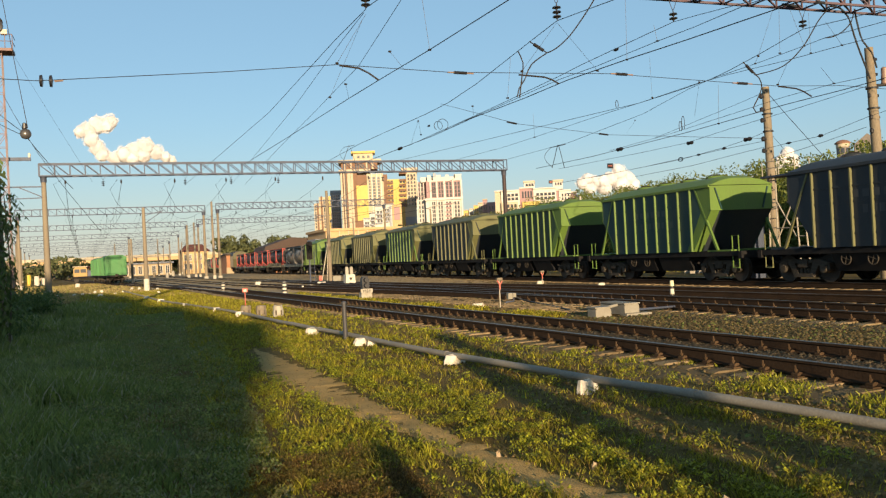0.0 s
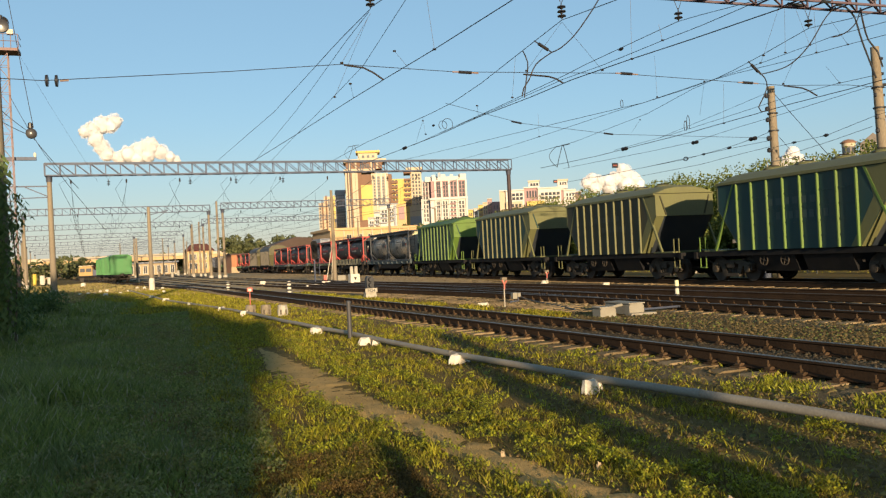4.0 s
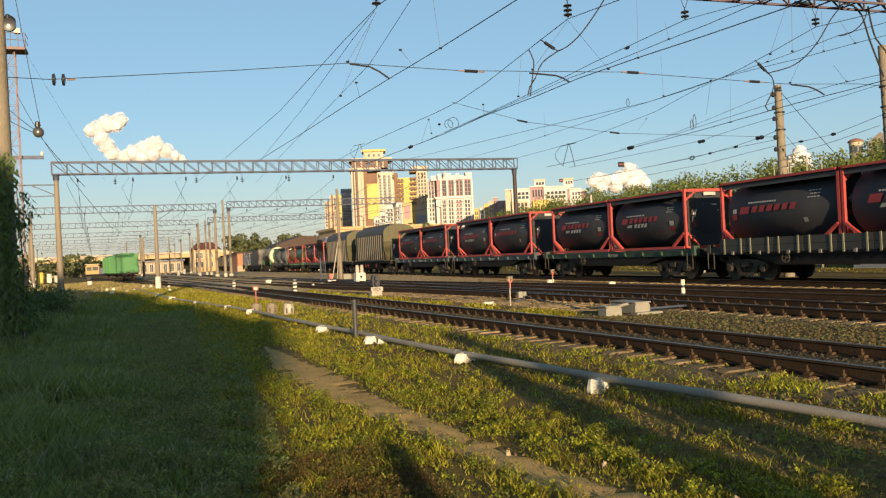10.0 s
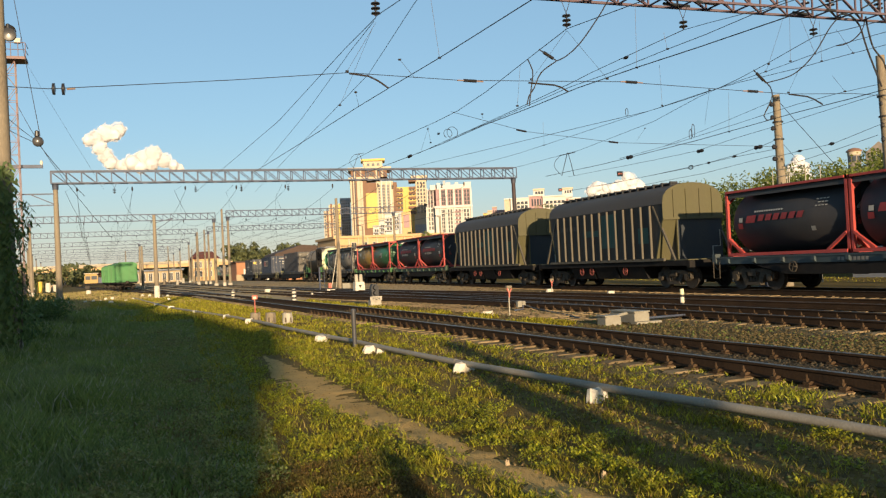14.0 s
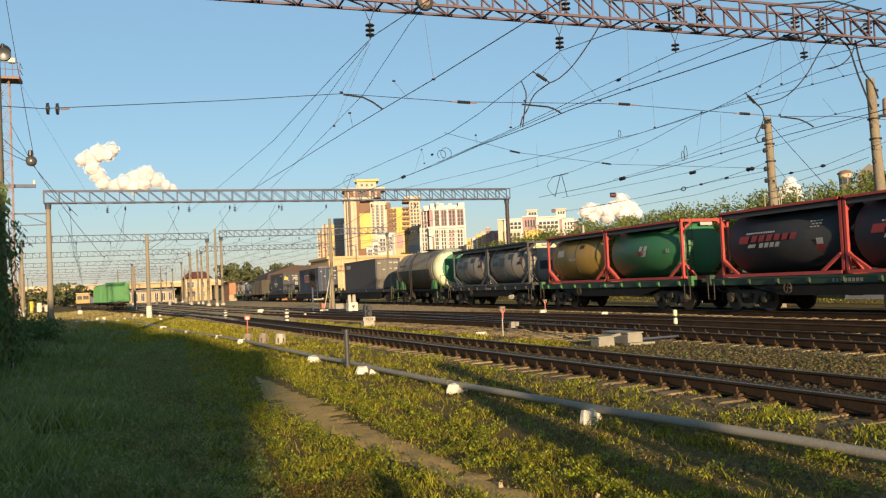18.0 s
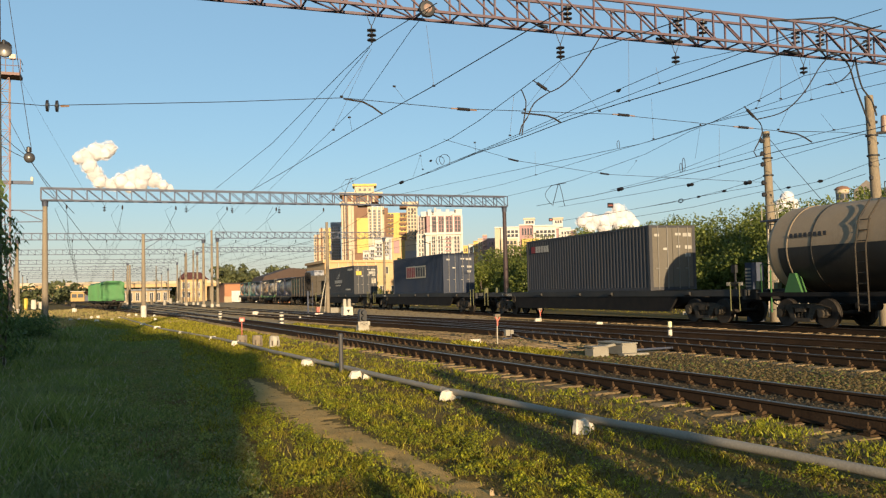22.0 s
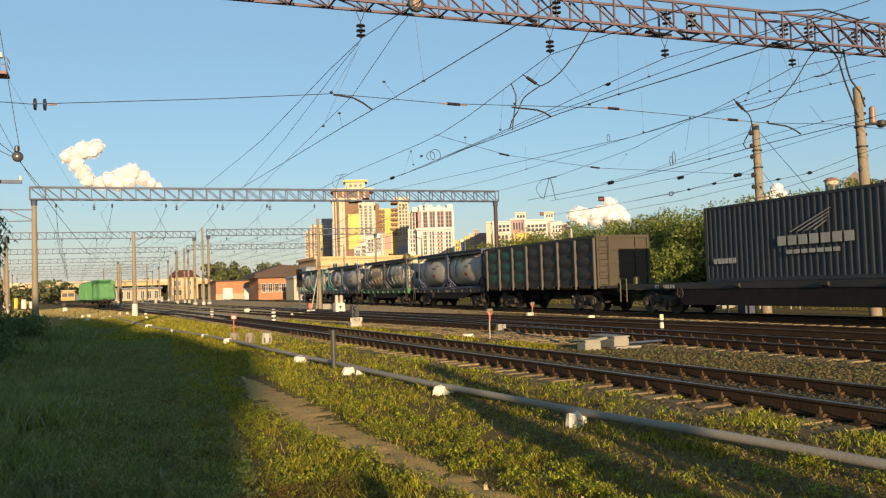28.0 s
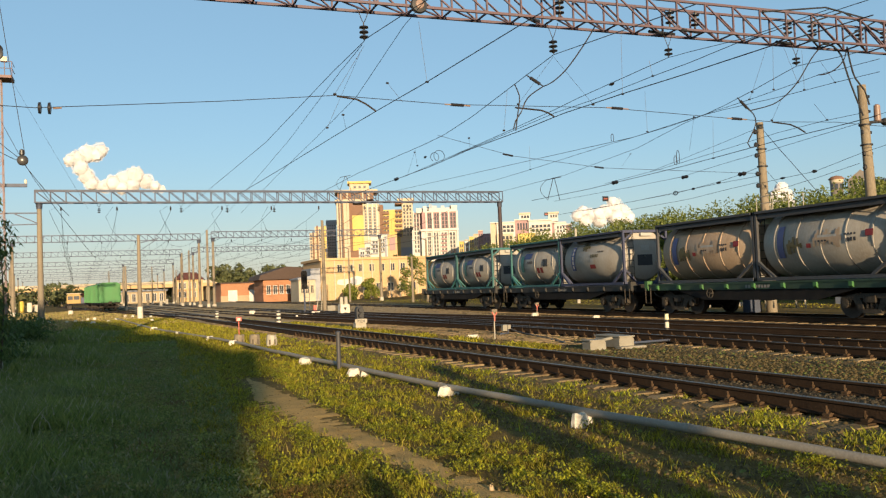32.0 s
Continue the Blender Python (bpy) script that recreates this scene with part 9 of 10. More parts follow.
def low_buildings():
    b = thing("factory_building", "long beige plastered factory wall with small windows", "factory")
    block(b, "wall", 33.6, 54.0, 150, 166, -0.4, 6.9, BEIGE)
    block(b, "wall", 31.8, 33.6, 150.8, 158, -0.4, 5.6, GREYW)
    block(b, "annex", 29.2, 32.2, 148.6, 156, -0.4, 3.6, CREAM)
    part("annex_roof", Shape().prism([(29.0, 3.6), (32.4, 3.6), (32.4, 4.4), (29.0, 3.9)], "y", 148.2, 156.4), GREYW, b, smooth=False)
    window_grid(b, 29.4, 32.0, 148.6, 0.8, 3.0, 3, 1, 0.5, frame=CREAM)
    block(b, "cornice", 33.2, 54.3, 149.6, 166.2, 6.9, 7.35, BEIGE)
    for i in range(11):
        x = 34.2 + i * 1.75
        block(b, "pilaster", x, x + 0.22, 149.8, 150, -0.3, 6.9, CREAM)
    window_grid(b, 36.0, 52.0, 150, 4.4, 6.5, 8, 1, 0.4, frame=CREAM)
    window_grid(b, 41.0, 52.0, 150, 0.6, 3.0, 5, 1, 0.45, frame=CREAM)
    part("wall_painting", Shape().prism([(36.4, 2.6), (38.6, 2.2), (41.2, 2.5), (41.6, 3.6), (40.2, 4.0), (38.4, 3.5), (36.6, 3.4)], "y", 149.95, 149.99), WHITEW, b, "faded white wall painting")
    part("wall_painting", Shape().prism([(39.0, 2.5), (40.0, 2.4), (40.3, 3.3), (39.2, 3.6)], "y", 149.9, 149.94), GREYW, b, "faded grey wall painting")
    g = thing("brick_shed", "orange brick shed with dark sheet roof", "shed")
    block(g, "wall", 26.0, 33.0, 168, 180, -0.4, 4.2, BRICK)
    part("roof", Shape().prism([(25.0, 4.1), (38.6, 4.1), (36.0, 6.1), (30.5, 6.6), (25.4, 5.0)], "y", 167, 182), ROOF_BROWN, g, smooth=False)
    block(g, "lean_to", 33.0, 38.4, 167, 180, -0.4, 3.4, CREAM)
    part("lean_to_roof", Shape().prism([(32.8, 3.4), (38.8, 3.4), (38.8, 3.7), (32.8, 4.3)], "y", 166.4, 180), GREYW, g, smooth=False)
    window_grid(g, 26.4, 32.8, 168, 0.8, 3.4, 5, 1, 0.5)
    h = thing("brick_shed", "low orange brick store with pale doors", "shed")
    block(h, "wall", 20.5, 30.5, 192, 204, -0.4, 3.9, BRICK)
    block(h, "cornice", 20.2, 30.8, 191.7, 204.2, 3.9, 4.2, ROOF_BROWN)
    block(h, "plinth", 20.4, 30.6, 191.93, 192, -0.4, 1.2, SHED)
    block(h, "door", 22.0, 24.0, 191.9, 192, -0.3, 2.4, WHITEW)
    block(h, "door", 26.6, 28.4, 191.9, 192, -0.3, 2.4, WHITEW)
    s = thing("station_house", "cream two-storey station house with dark red hip roof", "house")
    block(s, "wall", 15.2, 22.8, 262, 276, -0.4, 6.4, BEIGE)
    part("roof", Shape().add([(14.7, 261.4, 6.4), (23.3, 261.4, 6.4), (23.3, 276.6, 6.4), (14.7, 276.6, 6.4), (16.8, 265, 8.6), (21.2, 265, 8.6), (21.2, 273, 8.6), (16.8, 273, 8.6)], [(0, 1, 5, 4), (1, 2, 6, 5), (2, 3, 7, 6), (3, 0, 4, 7), (4, 5, 6, 7), (3, 2, 1, 0)]), ROOF_RED, s, smooth=False)
    window_grid(s, 15.4, 22.6, 262, 0.6, 6.0, 5, 2, 0.4)
    gs = thing("goods_shed", "long low cream goods shed with dark doors under the bridge", "shed")
    block(gs, "wall", -2.0, 14.0, 300, 310, -0.4, 3.6, SHED)
    block(gs, "roof", -2.6, 14.6, 299.4, 310.6, 3.6, 4.1, GREYW)
    window_grid(gs, -1.6, 13.6, 300, 0.2, 3.0, 7, 1, 0.5, tall=0.9)
    gs2 = thing("goods_shed", "low grey goods shed beside the far tracks", "shed")
    block(gs2, "wall", -34.0, -12.0, 312, 320, -0.4, 3.2, BEIGE)
    block(gs2, "roof", -34.6, -11.4, 311.4, 320.6, 3.2, 3.8, ROOF_RED)
    window_grid(gs2, -33.6, -12.4, 312, 0.4, 2.8, 9, 1, 0.45, tall=0.8)
    br = thing("road_bridge", "long low concrete road bridge across the yard", "bridge")
    block(br, "deck", -70, 40, 330, 344, 5.0, 6.2, BEIGE)
    block(br, "parapet", -70, 40, 329.6, 330, 6.2, 7.2, CREAM)
    for i in range(9):
        block(br, "pier", -66 + i * 12, -64.6 + i * 12, 332, 342, -0.4, 5.0, CONCRETE)
    v = thing("villa", "pale villa with low round tower and grey gables on the hill", "house")
    block(v, "wall", 1.5, 9.0, 0.6, 9.0, 4.0, 11.2, VILLA)
    part("tower", Shape().lathe([(4.0, 0.7), (12.2, 0.7)], "z", (0, 0, 0), 24), VILLA, v)
    part("tower_band", Shape().lathe([(11.75, 0.74), (12.15, 0.74)], "z", (0, 0, 0), 24), CREAM, v)
    part("tower_roof", Shape().lathe([(12.15, 0.86), (12.25, 0.88), (12.5, 0.55), (12.62, 0.05)], "z", (0, 0, 0), 24), ROOF_TAN, v)
    for k in range(3):
        a = math.radians(-130 + 40 * k)
        part("window", Shape().box(-0.16, 0.16, -0.03, 0.03, 11.0, 11.6), GLASS, v, m=pose(0.71 * math.cos(a), 0.71 * math.sin(a), 0, 0, 0, math.degrees(a) + 90))
    for x0, x1, z in ((1.2, 3.9, 12.0), (5.4, 8.0, 11.9)):
        part("gable", Shape().prism([(x0, 8), (x1, 8), (x1, z), ((x0 + x1) / 2, z + 1.1), (x0, z)], "y", 0.0, 9.0), VILLA, v, smooth=False)
        window_grid(v, (x0 + x1) / 2 - 0.5, (x0 + x1) / 2 + 0.5, 0.0, z - 1.4, z + 0.1, 1, 1, 0.6)
    part("roof", Shape().prism([(3.9, 11.2), (9.2, 11.2), (9.0, 11.9), (4.2, 11.9)], "y", 0.4, 9.2), ROOF_GREY, v, smooth=False)
    v.matrix_basis = pose(77.7, 75.0, -0.1, 0, 0, -46)


low_buildings()


def gate_house():
    """Single-storey pale blue house with a grey metal hip roof behind the train."""
    h = thing("lineside_house", "grey-blue lineside house with blue-grey metal roof", "house")
    x0, x1, y0, y1 = 36.0, 46.0, 21.0, 35.2
    block(h, "wall", x0, x1, y0, y1, -0.4, 3.45, BLUE_WALL)
    block(h, "plinth", x0 - 0.05, x1 + 0.05, y0 - 0.05, y1 + 0.05, -0.4, 0.5, GREYW)
    part("roof", Shape().add([(x0 - 0.7, y0 - 0.7, 3.4), (x1 + 0.7, y0 - 0.7, 3.4), (x1 + 0.7, y1 + 0.7, 3.4), (x0 - 0.7, y1 + 0.7, 3.4), (40.2, y0 + 2.8, 5.95), (41.8, y0 + 2.8, 5.95), (41.8, y1 - 2.2, 5.95), (40.2, y1 - 2.2, 5.95)], [(0, 1, 5, 4), (1, 2, 6, 5), (2, 3, 7, 6), (3, 0, 4, 7), (4, 5, 6, 7), (3, 2, 1, 0)]), ROOF_GREY, h, smooth=False)
    for i in range(14):
        y = y0 + 0.3 + i * (y1 - y0 - 0.6) / 13
        f = min(1.0, max(0.05, min((y - y0 + 0.7) / 3.5, (y1 + 0.7 - y) / 2.9)))
        part("roof_seam", Shape().beam((x0 - 0.68, y, 3.43), (x0 - 0.7 + 4.9 * f, y, 3.43 + 2.55 * f), 0.05), ROOF_GREY, h, smooth=False)
    part("fascia", Shape().box(x0 - 0.72, x0 - 0.66, y0 - 0.7, y1 + 0.7, 3.24, 3.42), GREYW, h)
    for y in (24.0, 28.0, 33.0):
        part("snow_guard", Shape().box(x0 - 0.2, x0 - 0.12, y - 0.06, y + 0.06, 3.8, 4.0), BLACK, h)
    w = part("window", Shape().box(x0 - 0.06, x0 - 0.01, 30.6, 31.9, 1.2, 2.7), GLASS, h)
    part("window_frame", Shape().box(x0 - 0.09, x0 - 0.06, 30.5, 30.62, 1.1, 2.8).box(x0 - 0.09, x0 - 0.06, 31.88, 32.0, 1.1, 2.8).box(x0 - 0.09, x0 - 0.06, 30.5, 32.0, 2.7, 2.82), WHITEW, w)
    part("notice_board", Shape().box(x0 - 0.08, x0 - 0.02, 28.2, 29.8, 1.3, 2.5), WHITEWASH, h)
    part("wall_lamp", Shape().lathe([(2.7, 0.02), (2.8, 0.14), (2.85, 0.1), (2.95, 0.03)], "z", (x0 - 0.2, 29.4, 0), 12), BLACK, h)


gate_house()


def closing_house():
    """Plain tall house behind the camera; its stepped gable roof shades the grass."""
    h = thing("gable_house", "plain plastered house with a long stepped gable roof", "house")
    slope = [(-0.46, 10.9), (-3.4, 13.2), (-4.6, 13.35), (-7.5, 15.9), (-11.2, 17.9), (-17.4, 20.4), (-23.0, 20.4)]
    part("wall", Shape().prism([(-23.0, -0.4), (-0.17, -0.4), (-0.17, 9.2), (-0.46, 9.4)] + [(x, z - 0.2) for x, z in slope], "y", -9.0, 0.0), CREAM, h, smooth=False)
    part("roof", Shape().prism(slope + [(x, z - 0.19) for x, z in slope[::-1]], "y", -9.2, 0.2), ROOF_GREY, h, smooth=False)
    part("eave_box", Shape().box(-0.45, 0.25, -9.1, 0.1, 10.2, 10.95), CREAM, h, smooth=False)
    h.matrix_basis = pose(-5.43, -44.7, 0, 0, 0, -7.3)


closing_house()


def green_wagon():
    w = thing("hopper_wagon", "bright green covered wagon standing at the yard's end", "hopper wagon", "parked wagons")
    m = Shape().prism([(-1.42, 1.1), (1.42, 1.1), (1.42, 3.55), (0.9, 3.82), (-0.9, 3.82), (-1.42, 3.55)], "y", 0, 13)
    part("body", m, HOPPER_BRIGHT, w)
    part("end_panel", Shape().prism([(-1.34, 1.2), (1.34, 1.2), (1.34, 3.5), (-1.34, 3.5)], "y", -0.06, 0.0), HOPPER_BRIGHT, w)
    for x in (-0.75, 0.75):
        part("end_post", Shape().box(x - 0.05, x + 0.05, -0.12, -0.06, 1.2, 3.5), HOPPER_BRIGHT, w)
    for i in range(8):
        part("rib", Shape().box(-1.5, -1.42, 0.6 + i * 1.6, 0.7 + i * 1.6, 1.1, 3.55), HOPPER_BRIGHT, w)
    part("underframe", Shape().box(-1.3, 1.3, -0.6, 13.6, 0.85, 1.1), UNDER, w)
    running_gear(w, 0.1, 0.1)
    for ob in list(w.children):
        if ob.name.split(".")[0] in ("coupler", "bogie"):
            ob.location.y = -0.9 if ob.name.startswith("coupler") else ob.location.y
    return w


HOPPER_BRIGHT = paint("bright_green_wagon_paint", (0.06, 0.215, 0.065), amount=0.6)
gw = green_wagon()
bog = [o for o in gw.children if o.name.startswith("bogie")]
bog[0].location.y, bog[1].location.y = 1.8, 11.2
gw.matrix_basis = pose(-1.52, 124.0, 0.0, 0, 0, 5.5)
copy_thing(gw, pose(-3.0, 139.3, 0.0, 0, 0, 6.0))


def signal_mast():
    """Slim pale pole between the far tracks and a small signal on its own ladder post."""
    m = thing("line_pole", "slim pale concrete pole between the far tracks", "utility pole")
    x, y = 15.45, 68.0
    part("pole", mast_shape(x, y, 7.3, 0.17, 0.11), CONCRETE, m)
    part("brace", Shape().tube([(x - 0.75, y, GROUND), (x - 0.1, y, 3.0)], 0.035, 6).tube([(x - 0.3, y, GROUND), (x - 0.1, y, 2.4)], 0.03, 6), CONCRETE2, m)
    part("relay_box", Shape().box(x + 0.1, x + 0.75, y - 0.5, y - 0.1, GROUND, 0.32), MACHINE_GREY, m, "low grey relay box at the foot")
    part("red_lever", Shape().box(x - 1.0, x - 0.75, y - 0.3, y - 0.1, GROUND, 0.4), SIGNRED, m)
    n = thing("signal_mast", "small dark colour-light signal on a thin ladder post", "railway signal")
    x = 13.8
    part("post", Shape().tube([(x, y, GROUND), (x, y, 2.5)], 0.06, 10), GALV, n)
    part("ladder", ladder_shape(x + 0.25, y + 0.1, GROUND, 2.4, 0.34, "x", 0.02, 0.4), GALV, n)
    h = part("signal_head", Shape().prism([(x - 0.22, 1.75), (x + 0.22, 1.75), (x + 0.22, 3.1), (x + 0.12, 3.22), (x - 0.12, 3.22), (x - 0.22, 3.1)], "y", y - 0.25, y), UNDER, n)
    for z in (2.0, 2.45, 2.9):
        part("lamp_hood", Shape().tube([(x, y - 0.5, z), (x, y - 0.25, z)], 0.11, 12, 0.13), UNDER, h)


signal_mast()


def far_clutter():
    """Small yard things seen far off beside the tracks."""
    y = thing("track_machine", "small yellow and grey track machine", "rail vehicle")
    y.matrix_basis = pose(1.3, 0, 0)
    part("chassis", Shape().box(-11.8, -6.4, 182.2, 185.4, 0.55, 0.95), UNDER, y)
    cab = part("cab", Shape().prism([(-11.4, 0.95), (-8.9, 0.95), (-8.9, 2.5), (-9.2, 2.85), (-11.1, 2.85), (-11.4, 2.5)], "y", 182.2, 185.2), TANK_OCHRE, y)
    for x0, x1 in ((-11.2, -10.3), (-10.1, -9.1)):
        part("window", Shape().box(x0, x1, 182.15, 182.19, 1.7, 2.4), GLASS, cab)
    part("cab_roof", Shape().box(-11.5, -8.8, 182.0, 185.4, 2.85, 2.98), CREAM, cab)
    part("hood", Shape().prism([(-8.85, 0.95), (-6.5, 0.95), (-6.5, 1.7), (-6.8, 1.95), (-8.85, 2.1)], "y", 182.4, 185.0), GALV, y)
    for x in (-10.9, -7.3):
        part("wheel", Shape().lathe([(-0.06, 0.1), (-0.06, 0.45), (0.06, 0.45), (0.06, 0.1)], "y", (x, 182.3, 0.22), 14), WHEEL, y)
    for k, (x, yy, h, m) in enumerate(((-15.6, 170, 1.7, WHITEWASH), (-14.6, 172, 1.3, CONCRETE2), (-16.8, 168, 2.0, YELLOW), (-6.2, 120, 0.5, WHITEWASH), (2.8, 140, 0.9, CONCRETE2), (7.0, 170, 1.1, CONCRETE2), (5.2, 190, 1.3, CONCRETE), (9.5, 200, 1.3, CONCRETE2), (12.5, 210, 1.6, CONCRETE))):
        whole("yard_cabinet", rough_block(0.9 if k < 3 else 0.6, 0.7, h, 200 + k, 0.1), m, "pale yard cabinet among the far tracks", "cabinet", "cabinets far along the yard", m=pose(x, yy, GROUND), smooth=False)
    p = thing("lamp_post", "slim pale concrete lamp post behind the train", "lamp post")
    part("pole", mast_shape(34.0, 59.3, 5.7, 0.14, 0.09), CONCRETE2, p)
    part("lamp_arm", Shape().tube([(34.0, 59.3, 5.6), (33.4, 59.3, 5.9), (32.8, 59.3, 5.95)], 0.04, 8), GALV, p)
    for x, yy, h in ((33.0, 92.0, 7.0), (32.2, 95.0, 5.2), (30.5, 118.0, 7.5)):
        q = thing("lamp_post", "concrete lamp post beside the factory", "lamp post")
        part("pole", mast_shape(x, yy, h, 0.16, 0.1), CONCRETE, q)
        part("lamp_arm", Shape().tube([(x, yy, h - 0.1), (x - 0.8, yy, h + 0.2)], 0.04, 8), GALV, q)


far_clutter()


def sleeper_row():
    """Old pale concrete sleepers laid side by side on the verge behind the train."""
    me = Shape().prism([(-1.3, 0.0), (1.3, 0.0), (1.3, 0.17), (1.22, 0.2), (0.4, 0.2), (0.28, 0.15), (-0.28, 0.15), (-0.4, 0.2), (-1.22, 0.2), (-1.3, 0.17)], "y", -0.14, 0.14).mesh("spare_sleeper", CONCRETE2, False)
    for i in range(8):
        ob = new("spare_sleeper", me)
        tagged(ob, "old pale concrete sleeper lying on the grass verge", "railway sleeper", "sleepers laid out on the verge")
        ob.matrix_basis = pose(31.6 + 0.05 * (i % 3), SLEEPER_ROW + 0.62 * i, GROUND + 0.02, 0, 0, 38 + 3 * (i * 0.37 % 1))


SLEEPER_ROW = 38.0
sleeper_row()


def line_sign():
    """Small hung plates in the overhead wires."""
    for x, y, z, m in ((28.0, 45.0, 6.52, SIGNRED), (37.1, 70.0, 7.84, BLACK)):
        s = thing("hanging_plate", "small striped plate hanging in the overhead wires", "track sign")
        part("plate", Shape().box(x - 0.2, x + 0.2, y - 0.02, y + 0.02, z - 0.15, z + 0.15), BLACK, s)
        part("stripe", Shape().box(x - 0.14, x + 0.14, y - 0.03, y - 0.02, z - 0.04, z + 0.04), SIGNRED, s)


line_sign()


# ---- vegetation ----
def leaf_cloud(rng, centres, radii, n, size, flat=0.8):
    """n leaves as small bent quads scattered over lumpy clumps; returns vertices and faces."""
    k = rng.integers(0, len(centres), n)
    d = rng.normal(size=(n, 3))
    d /= np.linalg.norm(d, axis=1)[:, None]
    r = radii[k] * (0.55 + 0.5 * rng.random(n)) ** 0.6
    p = centres[k] + d * r[:, None] * np.array([1, 1, flat])
    a = rng.normal(size=(n, 3))
    a /= np.linalg.norm(a, axis=1)[:, None]
    b = np.cross(a, d + 0.4 * rng.normal(size=(n, 3)))
    b /= np.linalg.norm(b, axis=1)[:, None] + 1e-9
    s = size * (0.55 + 0.9 * rng.random(n))[:, None]
    v = np.stack([p - a * s * 0.5, p + b * s * 0.32, p + a * s * 0.6, p - b * s * 0.32], 1)
    return v.reshape(-1, 3), np.arange(4 * n).reshape(n, 4)


def tree(x, y, h, r, seed, leaves=2200, leaf=0.34, mat=None, label="leafy green tree of the lineside belt", low=0.25, clumps=14):
    rng = np.random.default_rng(seed)
    z0 = height(x, y)
    t = thing("tree", label, "tree", "trees behind the tracks")
    trunk = Shape().tube([(0, 0, -0.2), (0.1 * r, 0.05, h * 0.3), (0.02, 0.1, h * 0.75)], 0.05 * h ** 0.7, 8, 0.03)
    part("trunk", trunk, BARK, t)
    cs, rs = [], []
    for i in range(clumps):
        a, q = rng.random() * 6.28, rng.random()
        f = low + (1 - low) * (i + 0.5) / clumps
        rad = r * (0.95 - 0.75 * max(0.0, (f - 0.55) / 0.45) ** 1.6) * (0.35 + 0.65 * q)
        c = (rad * math.cos(a), rad * math.sin(a), h * f * 0.92)
        cs.append(c)
        rs.append(r * (0.34 + 0.26 * rng.random()))
        if i % max(2, clumps // 4) == 0:
            part("limb", Shape().tube([(0, 0, h * f * 0.55), (c[0] * 0.6, c[1] * 0.6, h * f * 0.8), c], 0.07, 6, 0.02), BARK, t)
    v, f = leaf_cloud(rng, np.array(cs), np.array(rs), leaves, leaf)
    crown = bulk("crown", v, f, mat or LEAF)
    crown.parent = t
    t.matrix_basis = pose(x, y, z0)
    return t


def tree_belt():
    rng = random.Random(11)
    row = []
    y = 40.0
    while y < 100:
        row.append((46 + rng.uniform(-2.0, 2.5), y, 7.1 + rng.uniform(-0.4, 0.4), 2.7))
        row.append((42.5 + rng.uniform(-1.5, 1.5), y + 2.0, 4.8 + rng.uniform(-0.9, 0.8), 2.2))
        row.append((52.5 + rng.uniform(-2, 2), y + 1.0, 7.9 + rng.uniform(-0.4, 0.4), 3.3))
        y += 4.6
    y = 41.0
    while y < 98:
        row.append((43.6 + rng.uniform(-0.8, 0.8), y, 3.6 + rng.uniform(-0.5, 0.6), 2.1))
        row.append((49.5 + rng.uniform(-1, 1), y + 1.5, 6.9 + rng.uniform(-0.5, 0.5), 2.9))
        y += 4.2
    row += [(60.5, 60.5, 6.9, 2.5), (62.5, 57.5, 7.2, 2.6), (61.0, 54.0, 7.1, 2.5), (58.5, 63.5, 6.6, 2.5)]
    for i, (x, yy, h, r) in enumerate(row):
        h *= 1.0 if x > 58 else 0.93 if x > 1.06 * yy else 0.99 if x > 0.97 * yy else 1.0
        tree(x, yy, h, r, 100 + i, 4600, 0.215, LEAF, low=0.12, clumps=24)
    for i, (x, yy, h, r) in enumerate(((43.9, 130, 7.4, 2.0), (41.2, 145, 3.7, 1.5), (36.2, 140, 2.5, 1.4), (57.2, 112, 7.4, 2.4), (65.0, 112, 7.1, 3.2), (51.0, 104, 3.8, 2.2), (55.0, 102, 4.2, 2.4), (59.5, 103, 4.4, 2.6), (63.0, 104, 4.0, 2.4), (67.5, 106, 5.8, 2.8))):
        tree(x, yy, h, r, 300 + i, 3000, 0.24, LEAF3 if h < 5 else LEAF, low=0.1)


tree_belt()


def far_woods():
    rng = np.random.default_rng(21)
    cs, rs = [], []
    for x, y, w, h in ((29, 262, 5, 11), (33, 268, 5, 9), (42, 300, 7, 10), (49, 302, 7, 11), (56, 304, 7, 10), (62, 306, 7, 12), (68, 310, 7, 11), (-20, 300, 8, 6), (-32, 280, 9, 6), (-44, 270, 9, 7), (-10, 350, 8, 7), (4, 352, 8, 7), (16, 356, 8, 7), (28, 350, 8, 8), (-26, 352, 9, 7), (-42, 350, 9, 8), (75, 240, 8, 10), (82, 236, 9, 9), (66, 220, 8, 7), (60, 200, 7, 7), (105, 240, 9, 9), (112, 238, 9, 8), (96, 244, 8, 9)):
        for i in range(16):
            cs.append((x + rng.normal() * w * 0.45, y + rng.normal() * 3, h * (0.25 + 0.65 * rng.random())))
            rs.append(w * (0.22 + 0.2 * rng.random()))
    v, f = leaf_cloud(rng, np.array(cs), np.array(rs), 26000, 1.1)
    tagged(bulk("far_woods", v, f, FAR_LEAF), "distant leafy trees beyond the yard", "trees", kind="stuff")


far_woods()


